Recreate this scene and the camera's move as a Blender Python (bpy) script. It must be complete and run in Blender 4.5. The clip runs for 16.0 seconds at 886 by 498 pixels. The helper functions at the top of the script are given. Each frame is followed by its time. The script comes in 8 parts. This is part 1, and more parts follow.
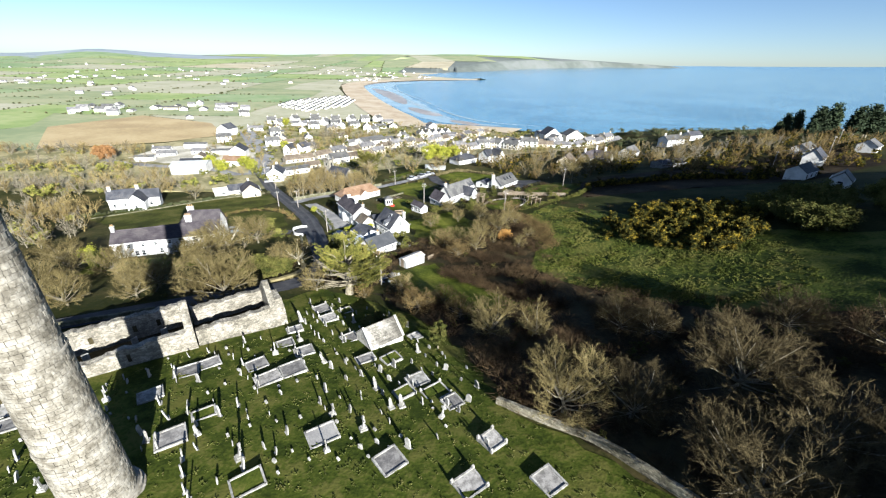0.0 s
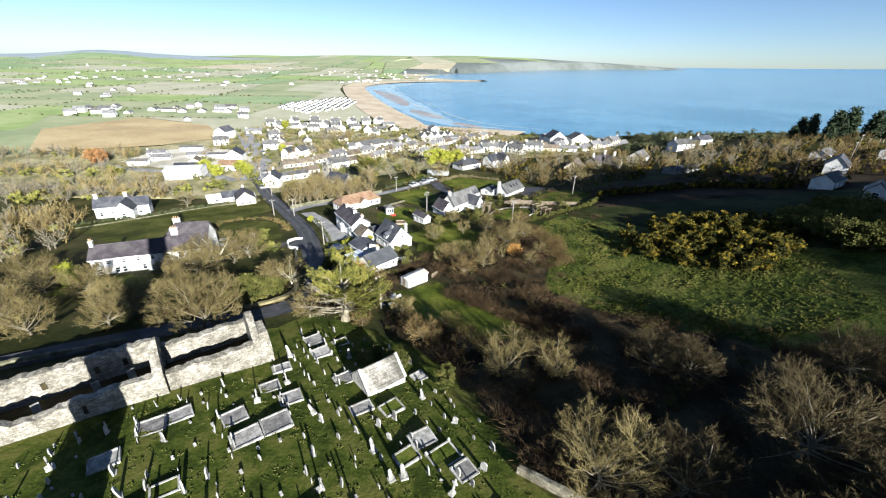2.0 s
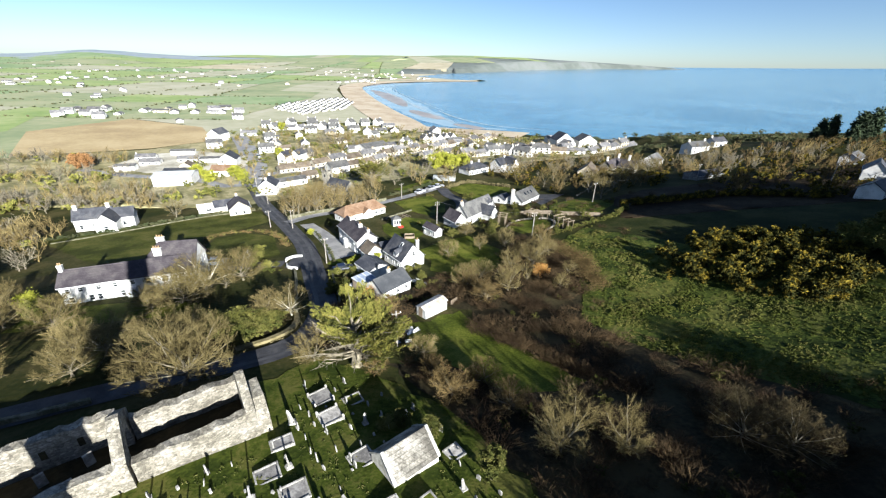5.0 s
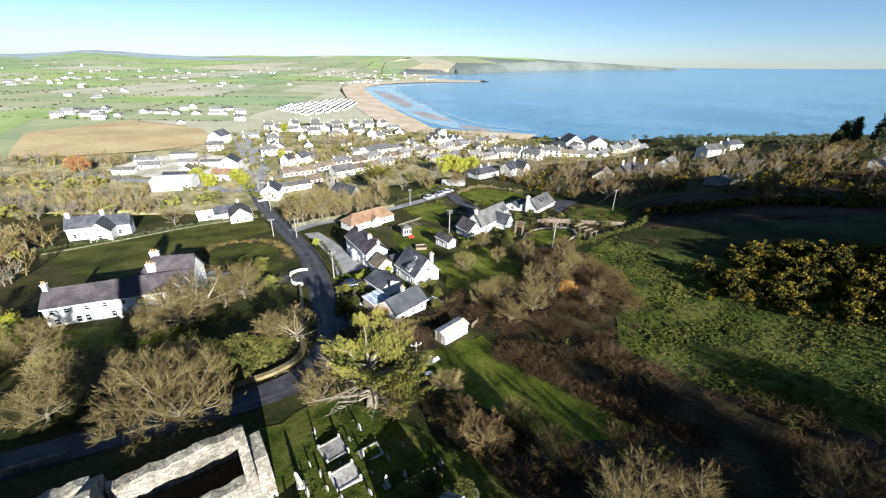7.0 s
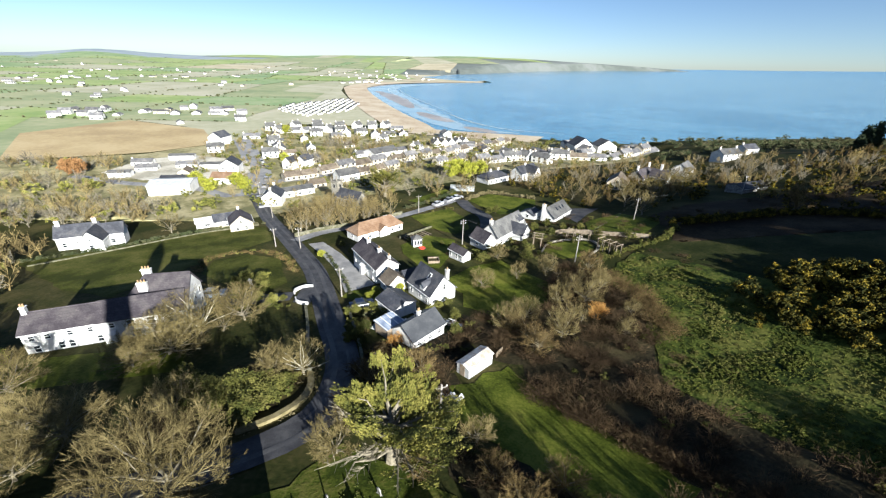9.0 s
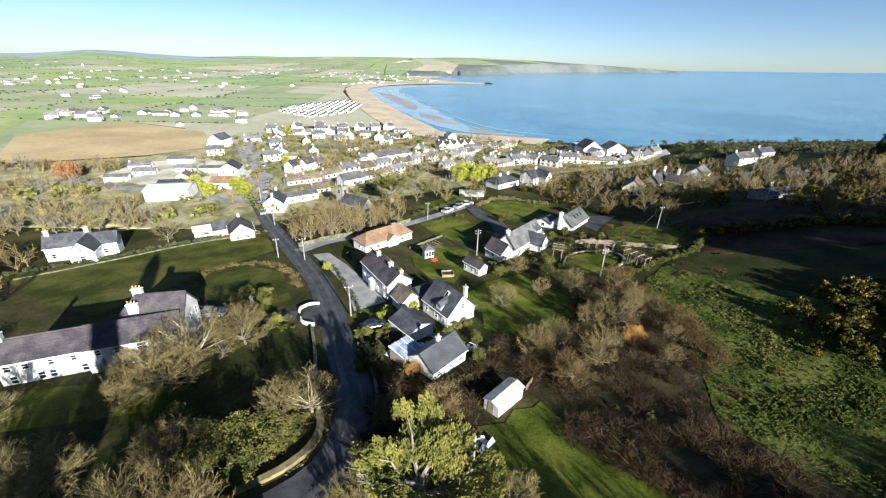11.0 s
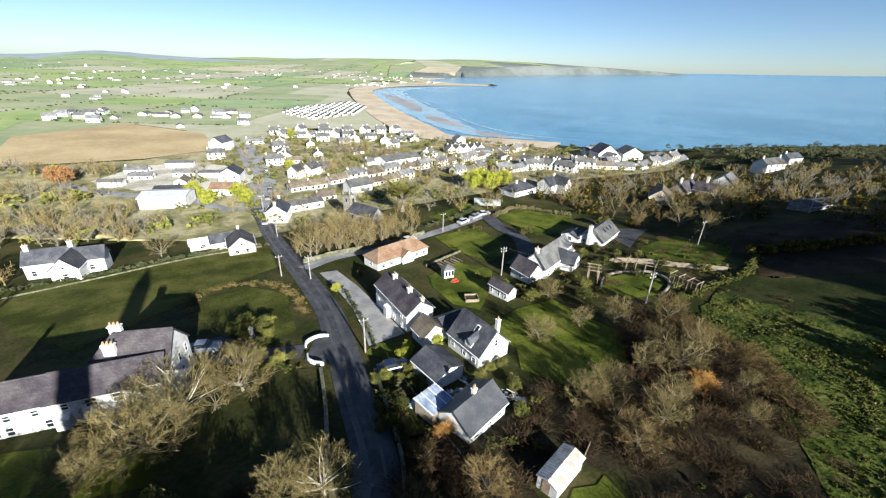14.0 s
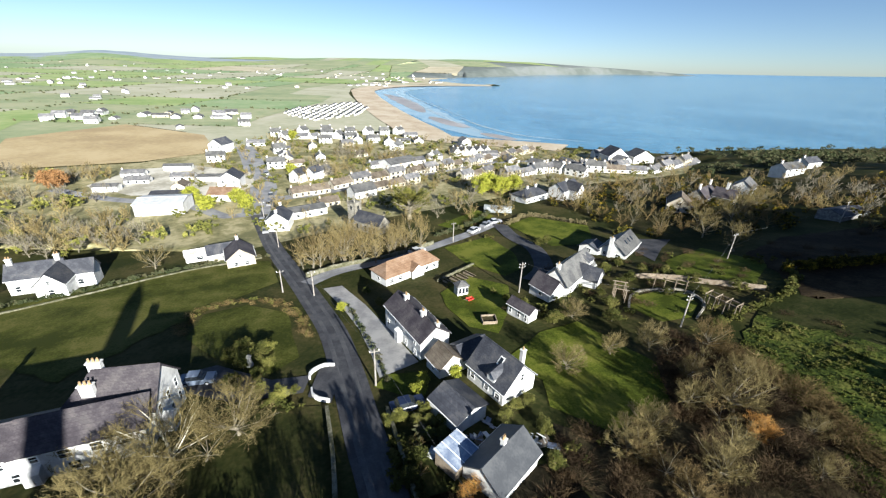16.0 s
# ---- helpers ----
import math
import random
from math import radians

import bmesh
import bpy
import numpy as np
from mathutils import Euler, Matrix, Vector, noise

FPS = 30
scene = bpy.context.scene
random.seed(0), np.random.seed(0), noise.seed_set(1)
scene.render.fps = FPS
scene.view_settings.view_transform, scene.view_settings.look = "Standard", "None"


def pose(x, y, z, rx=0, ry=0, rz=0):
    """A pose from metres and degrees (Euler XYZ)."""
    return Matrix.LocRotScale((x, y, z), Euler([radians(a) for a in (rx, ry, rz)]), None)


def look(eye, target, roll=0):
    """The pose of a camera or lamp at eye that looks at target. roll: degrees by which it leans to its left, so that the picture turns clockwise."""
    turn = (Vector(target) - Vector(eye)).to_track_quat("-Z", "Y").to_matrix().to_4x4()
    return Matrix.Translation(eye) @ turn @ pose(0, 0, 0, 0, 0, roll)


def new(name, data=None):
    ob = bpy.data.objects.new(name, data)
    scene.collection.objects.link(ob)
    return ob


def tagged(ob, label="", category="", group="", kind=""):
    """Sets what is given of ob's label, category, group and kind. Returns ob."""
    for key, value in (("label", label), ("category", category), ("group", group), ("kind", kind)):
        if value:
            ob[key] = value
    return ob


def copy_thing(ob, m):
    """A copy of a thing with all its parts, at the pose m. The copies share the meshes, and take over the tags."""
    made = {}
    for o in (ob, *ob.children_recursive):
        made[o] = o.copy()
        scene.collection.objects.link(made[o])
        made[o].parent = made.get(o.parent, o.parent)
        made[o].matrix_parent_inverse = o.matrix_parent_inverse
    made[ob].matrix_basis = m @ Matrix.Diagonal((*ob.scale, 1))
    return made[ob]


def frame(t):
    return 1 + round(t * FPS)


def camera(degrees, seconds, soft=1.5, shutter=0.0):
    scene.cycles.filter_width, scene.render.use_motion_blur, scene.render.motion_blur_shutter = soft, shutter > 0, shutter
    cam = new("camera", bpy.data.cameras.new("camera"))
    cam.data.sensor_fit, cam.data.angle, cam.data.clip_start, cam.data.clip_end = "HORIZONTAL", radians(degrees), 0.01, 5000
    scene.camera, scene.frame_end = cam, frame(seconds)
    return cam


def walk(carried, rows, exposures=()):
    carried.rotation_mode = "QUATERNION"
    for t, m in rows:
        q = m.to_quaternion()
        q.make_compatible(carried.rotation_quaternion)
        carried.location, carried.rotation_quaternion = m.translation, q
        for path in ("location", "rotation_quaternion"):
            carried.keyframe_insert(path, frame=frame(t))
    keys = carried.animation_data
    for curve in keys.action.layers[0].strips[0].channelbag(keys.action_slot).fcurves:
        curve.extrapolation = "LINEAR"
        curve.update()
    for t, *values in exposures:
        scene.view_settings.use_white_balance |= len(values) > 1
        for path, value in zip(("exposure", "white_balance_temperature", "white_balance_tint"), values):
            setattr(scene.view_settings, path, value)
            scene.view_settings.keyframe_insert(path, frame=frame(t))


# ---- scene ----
cam = camera(96, 16.0, 1.25)
PATH = [
    (0, (6.251, 30.191, 58.617), (11.15, 133.86, 9.10), 1.49),
    (0.5, (6.187, 31.918, 58.545), (10.80, 135.49, 8.77), 1.51),
    (1, (6.048, 34.061, 58.518), (10.66, 137.80, 9.10), 1.59),
    (1.5, (5.882, 36.265, 58.561), (10.52, 140.05, 9.25), 1.63),
    (2, (5.612, 38.418, 58.653), (10.25, 142.24, 9.43), 1.58),
    (2.5, (5.139, 40.433, 58.724), (10.04, 144.23, 9.48), 1.60),
    (3, (4.531, 42.399, 58.614), (10.23, 146.13, 9.29), 1.65),
    (3.5, (3.792, 44.384, 58.414), (9.52, 148.14, 9.14), 1.63),
    (4, (2.972, 46.333, 58.265), (8.67, 150.10, 9.02), 1.57),
    (6.5, (-0.983, 56.144, 57.970), (4.29, 159.94, 8.74), 1.58),
    (7, (-1.710, 58.013, 57.867), (3.43, 161.86, 8.73), 1.55),
    (7.5, (-2.464, 59.920, 57.815), (2.62, 163.76, 8.66), 1.53),
    (8, (-3.237, 61.883, 57.842), (1.78, 165.70, 8.62), 1.59),
    (8.5, (-4.004, 63.833, 57.869), (0.94, 167.66, 8.66), 1.67),
    (9, (-4.969, 65.848, 57.837), (0.15, 169.73, 8.76), 1.83),
    (11.5, (-8.850, 75.140, 57.284), (-3.90, 179.16, 8.49), 1.88),
    (12, (-9.613, 77.129, 57.230), (-4.70, 181.12, 8.38), 1.98),
    (12.5, (-10.306, 79.030, 57.088), (-5.44, 183.07, 8.33), 2.06),
    (13, (-11.027, 80.936, 56.861), (-6.21, 185.06, 8.27), 2.10),
    (13.5, (-11.709, 82.768, 56.669), (-6.98, 186.93, 8.16), 2.13),
    (14, (-12.352, 84.586, 56.557), (-7.80, 188.81, 8.15), 2.03),
    (14.5, (-12.981, 86.412, 56.508), (-8.56, 190.66, 8.16), 2.00),
    (15, (-13.564, 88.287, 56.453), (-9.30, 192.60, 8.25), 1.98),
    (15.5, (-14.176, 90.186, 56.532), (-9.94, 194.44, 8.16), 2.03),
    (16, (-14.903, 92.115, 56.681), (-10.64, 196.33, 8.26), 2.10),
]
walk(cam, [(t, look(eye, target, roll)) for t, eye, target, roll in PATH], exposures=[(0, 1.82, 5600, 9), (16, 1.7, 5650, 8)])

# ---- world, sun ----
SUN_EL, SUN_AZ = 20.6, 153.2
world = bpy.data.worlds.new("world")
scene.world = world
world.use_nodes = True
wn = world.node_tree
wn.nodes.clear()
sky = wn.nodes.new("ShaderNodeTexSky")
sky.sky_type, sky.sun_disc = "NISHITA", False
sky.sun_elevation, sky.sun_rotation = radians(SUN_EL), radians(SUN_AZ)
sky.altitude, sky.air_density, sky.dust_density, sky.ozone_density = 1500, 0.8, 0.9, 1.2
bg = wn.nodes.new("ShaderNodeBackground")
bg.inputs["Strength"].default_value = 0.035
wo = wn.nodes.new("ShaderNodeOutputWorld")
wn.links.new(sky.outputs[0], bg.inputs[0])
wn.links.new(bg.outputs[0], wo.inputs[0])
sun = bpy.data.lights.new("sun", "SUN")
sun.energy, sun.angle, sun.color = 5.0, radians(0.5), (1.0, 0.905, 0.74)
sun_ob = new("sun", sun)
_az, _el = radians(SUN_AZ), radians(SUN_EL)
sun_ob.matrix_world = look((60, -150, 120), Vector((60, -150, 120)) - Vector((math.sin(_az) * math.cos(_el), math.cos(_az) * math.cos(_el), math.sin(_el))))


# ---- materials ----
def mat(name, a, b, c=None, scale=0.5, fine=6.0, rough=0.85, bump=0.3, metal=0.0, spread=0.0, islands=False, spec=0.3, dist=0.05, grain=0.35):
    """Noise at two scales between three colours; spread: difference from object to object."""
    m = bpy.data.materials.new(name)
    m.use_nodes = True
    nt = m.node_tree
    n, l = nt.nodes, nt.links
    p = n["Principled BSDF"]
    tc = n.new("ShaderNodeTexCoord")
    geo = n.new("ShaderNodeNewGeometry")
    big, small = n.new("ShaderNodeTexNoise"), n.new("ShaderNodeTexNoise")
    big.inputs["Scale"].default_value, small.inputs["Scale"].default_value = scale, fine
    big.inputs["Detail"].default_value, small.inputs["Detail"].default_value = 5, 6
    big.inputs["Roughness"].default_value = 0.65
    src = geo.outputs["Position"]
    l.new(src, big.inputs["Vector"])
    l.new(src, small.inputs["Vector"])
    add = n.new("ShaderNodeMath")
    add.operation = "MULTIPLY_ADD"
    l.new(small.outputs["Fac"], add.inputs[0])
    add.inputs[1].default_value = grain
    l.new(big.outputs["Fac"], add.inputs[2])
    ramp = n.new("ShaderNodeValToRGB")
    ramp.color_ramp.elements[0].position, ramp.color_ramp.elements[1].position = 0.42 + grain * 0.4, 0.58 + grain * 0.6
    ramp.color_ramp.elements[0].color, ramp.color_ramp.elements[1].color = (*a, 1), (*(c or b), 1)
    if c:
        e = ramp.color_ramp.elements.new(0.5 + grain * 0.5)
        e.color = (*b, 1)
    l.new(add.outputs[0], ramp.inputs[0])
    col = ramp.outputs[0]
    if spread or islands:
        info = n.new("ShaderNodeObjectInfo")
        hsv = n.new("ShaderNodeHueSaturation")
        mr = n.new("ShaderNodeMapRange")
        l.new(geo.outputs["Random Per Island"] if islands else info.outputs["Random"], mr.inputs[0])
        mr.inputs[3].default_value, mr.inputs[4].default_value = 1 - (spread or 0.3), 1 + (spread or 0.3)
        l.new(mr.outputs[0], hsv.inputs["Value"])
        l.new(col, hsv.inputs["Color"])
        col = hsv.outputs[0]
    l.new(col, p.inputs["Base Color"])
    p.inputs["Roughness"].default_value, p.inputs["Metallic"].default_value = rough, metal
    p.inputs["Specular IOR Level"].default_value = spec
    if bump:
        bp = n.new("ShaderNodeBump")
        bp.inputs["Strength"].default_value, bp.inputs["Distance"].default_value = bump, dist
        l.new(add.outputs[0], bp.inputs["Height"])
        l.new(bp.outputs[0], p.inputs["Normal"])
    return m


def courses(name, a, b, c, course, length, joint, bump=0.5, rough=0.9, spread=0.12, vertical=True):
    """Coursed masonry or slates: brick pattern over a surface, with stained variation."""
    m = mat(name, a, b, c, scale=0.35, fine=5, rough=rough, bump=0, spread=spread)
    nt = m.node_tree
    n, l = nt.nodes, nt.links
    p = n["Principled BSDF"]
    tc = n.new("ShaderNodeTexCoord")
    sep, comb, sm = n.new("ShaderNodeSeparateXYZ"), n.new("ShaderNodeCombineXYZ"), n.new("ShaderNodeMath")
    l.new(tc.outputs["Object"], sep.inputs[0])
    sm.operation = "ADD"
    l.new(sep.outputs[0], sm.inputs[0])
    l.new(sep.outputs[1], sm.inputs[1])
    l.new(sm.outputs[0], comb.inputs[0])
    l.new(sep.outputs[2], comb.inputs[1])
    br = n.new("ShaderNodeTexBrick")
    l.new(comb.outputs[0], br.inputs["Vector"])
    br.inputs["Scale"].default_value = 1.0
    br.inputs["Brick Width"].default_value, br.inputs["Row Height"].default_value = length, course
    br.inputs["Mortar Size"].default_value = joint
    br.inputs["Color1"].default_value, br.inputs["Color2"].default_value = (0.82, 0.82, 0.82, 1), (1.12, 1.1, 1.06, 1)
    br.inputs["Mortar"].default_value = (0.62, 0.6, 0.57, 1)
    mx = n.new("ShaderNodeMix")
    mx.data_type, mx.blend_type = "RGBA", "MULTIPLY"
    mx.inputs["Factor"].default_value = 0.8
    old = p.inputs["Base Color"].links[0].from_socket
    l.new(old, mx.inputs["A"])
    l.new(br.outputs["Color"], mx.inputs["B"])
    l.new(mx.outputs["Result"], p.inputs["Base Color"])
    bp = n.new("ShaderNodeBump")
    bp.inputs["Strength"].default_value, bp.inputs["Distance"].default_value = bump, 0.04
    bp.invert = True
    l.new(br.outputs["Fac"], bp.inputs["Height"])
    l.new(bp.outputs[0], p.inputs["Normal"])
    return m


def rubble(name, a, b, c, size=0.42):
    """Random rubble masonry: uneven flat stones with recessed joints and lichen."""
    m = mat(name, a, b, c, scale=0.5, fine=5, bump=0, spread=0.1)
    n, l = m.node_tree.nodes, m.node_tree.links
    p = n["Principled BSDF"]
    tc, mp = n.new("ShaderNodeTexCoord"), n.new("ShaderNodeMapping")
    mp.inputs["Scale"].default_value = (1 / size, 1 / size, 1.9 / size)
    l.new(tc.outputs["Object"], mp.inputs[0])
    edge, cell = n.new("ShaderNodeTexVoronoi"), n.new("ShaderNodeTexVoronoi")
    edge.feature = "DISTANCE_TO_EDGE"
    for v in (edge, cell):
        v.inputs["Scale"].default_value = 1.0
        l.new(mp.outputs[0], v.inputs["Vector"])
    shade, joint = n.new("ShaderNodeMapRange"), n.new("ShaderNodeMapRange")
    sep = n.new("ShaderNodeSeparateColor")
    l.new(cell.outputs["Color"], sep.inputs[0])
    l.new(sep.outputs[0], shade.inputs[0])
    shade.inputs[3].default_value, shade.inputs[4].default_value = 0.6, 1.3
    l.new(edge.outputs["Distance"], joint.inputs[0])
    joint.inputs[2].default_value, joint.inputs[3].default_value = 0.1, 0.6
    mul = n.new("ShaderNodeMath")
    mul.operation = "MULTIPLY"
    l.new(shade.outputs[0], mul.inputs[0])
    l.new(joint.outputs[0], mul.inputs[1])
    hsv = n.new("ShaderNodeHueSaturation")
    l.new(p.inputs["Base Color"].links[0].from_socket, hsv.inputs["Color"])
    l.new(mul.outputs[0], hsv.inputs["Value"])
    l.new(hsv.outputs[0], p.inputs["Base Color"])
    bp = n.new("ShaderNodeBump")
    bp.inputs["Strength"].default_value, bp.inputs["Distance"].default_value = 0.9, 0.06
    l.new(mul.outputs[0], bp.inputs["Height"])
    l.new(bp.outputs[0], p.inputs["Normal"])
    return m


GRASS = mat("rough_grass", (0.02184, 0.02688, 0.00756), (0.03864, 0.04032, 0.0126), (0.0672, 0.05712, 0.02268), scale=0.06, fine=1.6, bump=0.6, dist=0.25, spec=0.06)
LAWN = mat("lawn", (0.04, 0.052, 0.007), (0.08, 0.098, 0.012), (0.14, 0.145, 0.024), scale=0.1, fine=3, bump=0.4, dist=0.08, spec=0.06)
PASTURE = mat("grazed_pasture", (0.03, 0.036, 0.007), (0.058, 0.064, 0.012), (0.098, 0.094, 0.026), scale=0.09, fine=2.6, bump=0.6, dist=0.12, spec=0.06)
CHURCH_GRASS = mat("churchyard_grass", (0.0294, 0.042, 0.00672), (0.0588, 0.0756, 0.01092), (0.105, 0.105, 0.0252), scale=0.3, fine=3.2, bump=0.7, dist=0.2, spec=0.06)
CROP = mat("leafy_field", (0.02, 0.03, 0.006), (0.055, 0.072, 0.012), (0.1, 0.105, 0.024), scale=0.16, fine=2.2, bump=1.0, dist=0.4, spec=0.08)
# Leaf litter and soil, the colour lowered for the shade under scrub.
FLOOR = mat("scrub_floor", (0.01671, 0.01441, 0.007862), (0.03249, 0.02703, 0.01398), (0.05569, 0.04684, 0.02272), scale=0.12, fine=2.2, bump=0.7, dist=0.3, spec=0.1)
EARTH = mat("ploughed_earth", (0.3, 0.225, 0.12), (0.37, 0.285, 0.15), (0.42, 0.33, 0.185), scale=0.02, fine=0.5, bump=0.3, dist=0.2)
# Crops of the plain, their colours paled with the haze of distance.
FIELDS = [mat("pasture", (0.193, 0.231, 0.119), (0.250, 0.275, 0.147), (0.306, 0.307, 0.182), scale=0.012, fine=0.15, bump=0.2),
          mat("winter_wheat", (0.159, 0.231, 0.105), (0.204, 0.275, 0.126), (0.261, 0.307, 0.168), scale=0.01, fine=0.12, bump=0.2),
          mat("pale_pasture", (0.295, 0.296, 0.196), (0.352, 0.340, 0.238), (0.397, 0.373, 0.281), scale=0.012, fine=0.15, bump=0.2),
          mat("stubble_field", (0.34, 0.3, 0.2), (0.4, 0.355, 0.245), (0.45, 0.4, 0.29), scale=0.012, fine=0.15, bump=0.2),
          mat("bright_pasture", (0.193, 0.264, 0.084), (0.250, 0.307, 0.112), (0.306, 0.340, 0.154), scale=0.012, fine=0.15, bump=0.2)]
VILLAGE = mat("village_ground", (0.12, 0.115, 0.05), (0.21, 0.19, 0.09), (0.34, 0.3, 0.17), scale=0.09, fine=0.6, bump=0.3, dist=0.3)
SAND = mat("beach_sand", (0.3528, 0.2772, 0.1932), (0.4368, 0.3612, 0.2604), (0.4872, 0.42, 0.3192), scale=0.03, fine=0.5, bump=0.1)
WET_SAND = mat("wet_sand", (0.252, 0.21, 0.168), (0.3192, 0.2772, 0.2352), (0.3528, 0.3108, 0.2772), scale=0.03, fine=0.5, bump=0.05, rough=0.35, spec=0.5)
ASPHALT = mat("asphalt", (0.034, 0.034, 0.039), (0.05, 0.05, 0.056), (0.072, 0.071, 0.075), scale=0.35, fine=7, bump=0.15, dist=0.02, rough=0.8)
STREET = mat("pale_street", (0.16, 0.16, 0.17), (0.22, 0.22, 0.23), (0.28, 0.275, 0.27), scale=0.2, fine=3, bump=0.1, dist=0.02)
YARD_EARTH = mat("yard_earth", (0.3, 0.28, 0.22), (0.42, 0.39, 0.32), (0.52, 0.49, 0.42), scale=0.08, fine=0.8, bump=0.3, dist=0.1)
GRAVEL = mat("gravel_drive", (0.2184, 0.21, 0.21), (0.2856, 0.2772, 0.2688), (0.336, 0.3234, 0.3108), scale=0.3, fine=9, bump=0.3, dist=0.03)
RENDER = mat("white_render", (0.494, 0.4892, 0.475), (0.5795, 0.5747, 0.5605), (0.6365, 0.6318, 0.6222), scale=0.5, fine=5, bump=0.1, dist=0.01, spread=0.08, grain=0.3)
CREAM = mat("cream_render", (0.3528, 0.3108, 0.2352), (0.4368, 0.3948, 0.3108), (0.4872, 0.4452, 0.3696), scale=0.4, fine=5, bump=0.1, dist=0.01, spread=0.15, grain=0.25)
SLATE = courses("blue_slate", (0.0336, 0.03612, 0.0462), (0.05208, 0.0546, 0.0672), (0.084, 0.084, 0.0882), 0.22, 0.34, 0.012, bump=0.35, rough=0.6, spread=0.25)
OLD_SLATE = courses("old_slate", (0.036, 0.031, 0.038), (0.055, 0.048, 0.056), (0.08, 0.072, 0.076), 0.24, 0.36, 0.014, bump=0.4, rough=0.7, spread=0.12)
PALE_ROOF = courses("pale_grey_roof", (0.0672, 0.0672, 0.06989), (0.09744, 0.09744, 0.09811), (0.1277, 0.1257, 0.123), 0.25, 0.36, 0.012, bump=0.3, rough=0.6, spread=0.15)
CLAY = courses("clay_tile", (0.1747, 0.1058, 0.06384), (0.2218, 0.1436, 0.09177), (0.2621, 0.1814, 0.1277), 0.3, 0.26, 0.02, bump=0.5, rough=0.75, spread=0.1)
BROWN_ROOF = courses("brown_tile", (0.084, 0.0672, 0.0504), (0.1176, 0.0966, 0.0756), (0.1596, 0.1344, 0.105), 0.3, 0.3, 0.02, bump=0.4, rough=0.75, spread=0.2)
STONE = rubble("grey_rubble", (0.15, 0.137, 0.11), (0.23, 0.212, 0.174), (0.31, 0.29, 0.25), size=0.3)
TOWER_STONE = mat("tower_sandstone", (0.12, 0.108, 0.086), (0.2, 0.184, 0.152), (0.285, 0.268, 0.232), scale=0.9, fine=7, bump=0.6, dist=0.04, spread=0.14)
TOWER_JOIN = mat("tower_sandstone_bulk", (0.12, 0.108, 0.086), (0.2, 0.184, 0.152), (0.285, 0.268, 0.232), scale=0.9, fine=7, bump=0.6, dist=0.04, islands=True, spread=0.14)
MORTAR = mat("lime_mortar", (0.15, 0.138, 0.112), (0.2, 0.185, 0.155), (0.25, 0.235, 0.2), scale=1.5, fine=9, bump=0.3)
LICHEN = mat("lichened_stone", (0.1848, 0.1806, 0.1638), (0.2772, 0.2688, 0.252), (0.3864, 0.378, 0.357), scale=1.3, fine=9, bump=0.4, dist=0.02, spread=0.2)
DARK_STONE = mat("dark_grave_slab", (0.1092, 0.105, 0.105), (0.168, 0.1596, 0.1554), (0.252, 0.2436, 0.2352), scale=1.1, fine=7, bump=0.3, dist=0.02, spread=0.2)
CHIPS = mat("stone_chippings", (0.168, 0.1596, 0.1512), (0.2772, 0.2646, 0.252), (0.378, 0.3612, 0.3444), scale=1.8, fine=16, bump=0.6, dist=0.03, spread=0.2)
BARK = mat("pale_bark", (0.1058, 0.09257, 0.06615), (0.1588, 0.1411, 0.1014), (0.2205, 0.194, 0.1411), scale=1.5, fine=8, bump=0.4, dist=0.03, spread=0.18)
TWIGS = mat("bare_twigs", (0.09221, 0.07389, 0.03022), (0.1461, 0.1182, 0.04892), (0.2036, 0.1663, 0.07554), scale=0.4, fine=3, bump=0, spread=0.2, spec=0.1)
RUSSET = mat("russet_twigs", (0.07229, 0.05216, 0.02129), (0.1276, 0.09131, 0.03686), (0.1872, 0.1391, 0.06143), scale=0.3, fine=3, bump=0, spread=0.25, spec=0.1)
BRAMBLE = mat("bramble_stems", (0.02631, 0.01738, 0.009356), (0.04887, 0.03331, 0.01738), (0.08647, 0.05937, 0.03007), scale=0.16, fine=2, bump=0, islands=False, spec=0.1)
LEAF = mat("cypress_leaf", (0.06, 0.066, 0.011), (0.125, 0.122, 0.02), (0.2, 0.182, 0.038), scale=0.5, fine=3, bump=0, spread=0.15)
DARK_LEAF = mat("pine_leaf", (0.01512, 0.02688, 0.01176), (0.0252, 0.04032, 0.0168), (0.042, 0.0588, 0.02352), scale=0.5, fine=3, bump=0, spread=0.15)
LIME_LEAF = mat("golden_leaf", (0.168, 0.1848, 0.0168), (0.252, 0.2604, 0.0252), (0.3192, 0.3192, 0.042), scale=0.5, fine=3, bump=0, spread=0.15)
GORSE_LEAF = mat("gorse_leaf", (0.016, 0.02, 0.005), (0.045, 0.044, 0.009), (0.21, 0.155, 0.016), scale=0.7, fine=3, bump=0, spec=0.1)
BUSH_LEAF = mat("shrub_leaf", (0.042, 0.05, 0.0121), (0.082, 0.085, 0.02), (0.125, 0.115, 0.035), scale=0.5, fine=3, bump=0, spread=0.3, spec=0.1)
BEECH = mat("copper_beech_leaf", (0.168, 0.084, 0.0294), (0.2436, 0.126, 0.0462), (0.3024, 0.168, 0.0714), scale=0.5, fine=3, bump=0)
PLANT = mat("broad_leaves", (0.048, 0.062, 0.01), (0.092, 0.106, 0.019), (0.14, 0.138, 0.036), scale=0.12, fine=2, bump=0, spec=0.1)
PANE = mat("window_glass", (0.015, 0.018, 0.022), (0.025, 0.03, 0.036), scale=0.5, fine=2, rough=0.08, bump=0, spec=0.6)
PAINT = mat("white_paint", (0.74, 0.74, 0.73), (0.82, 0.82, 0.81), scale=1, fine=8, bump=0.05, rough=0.5)
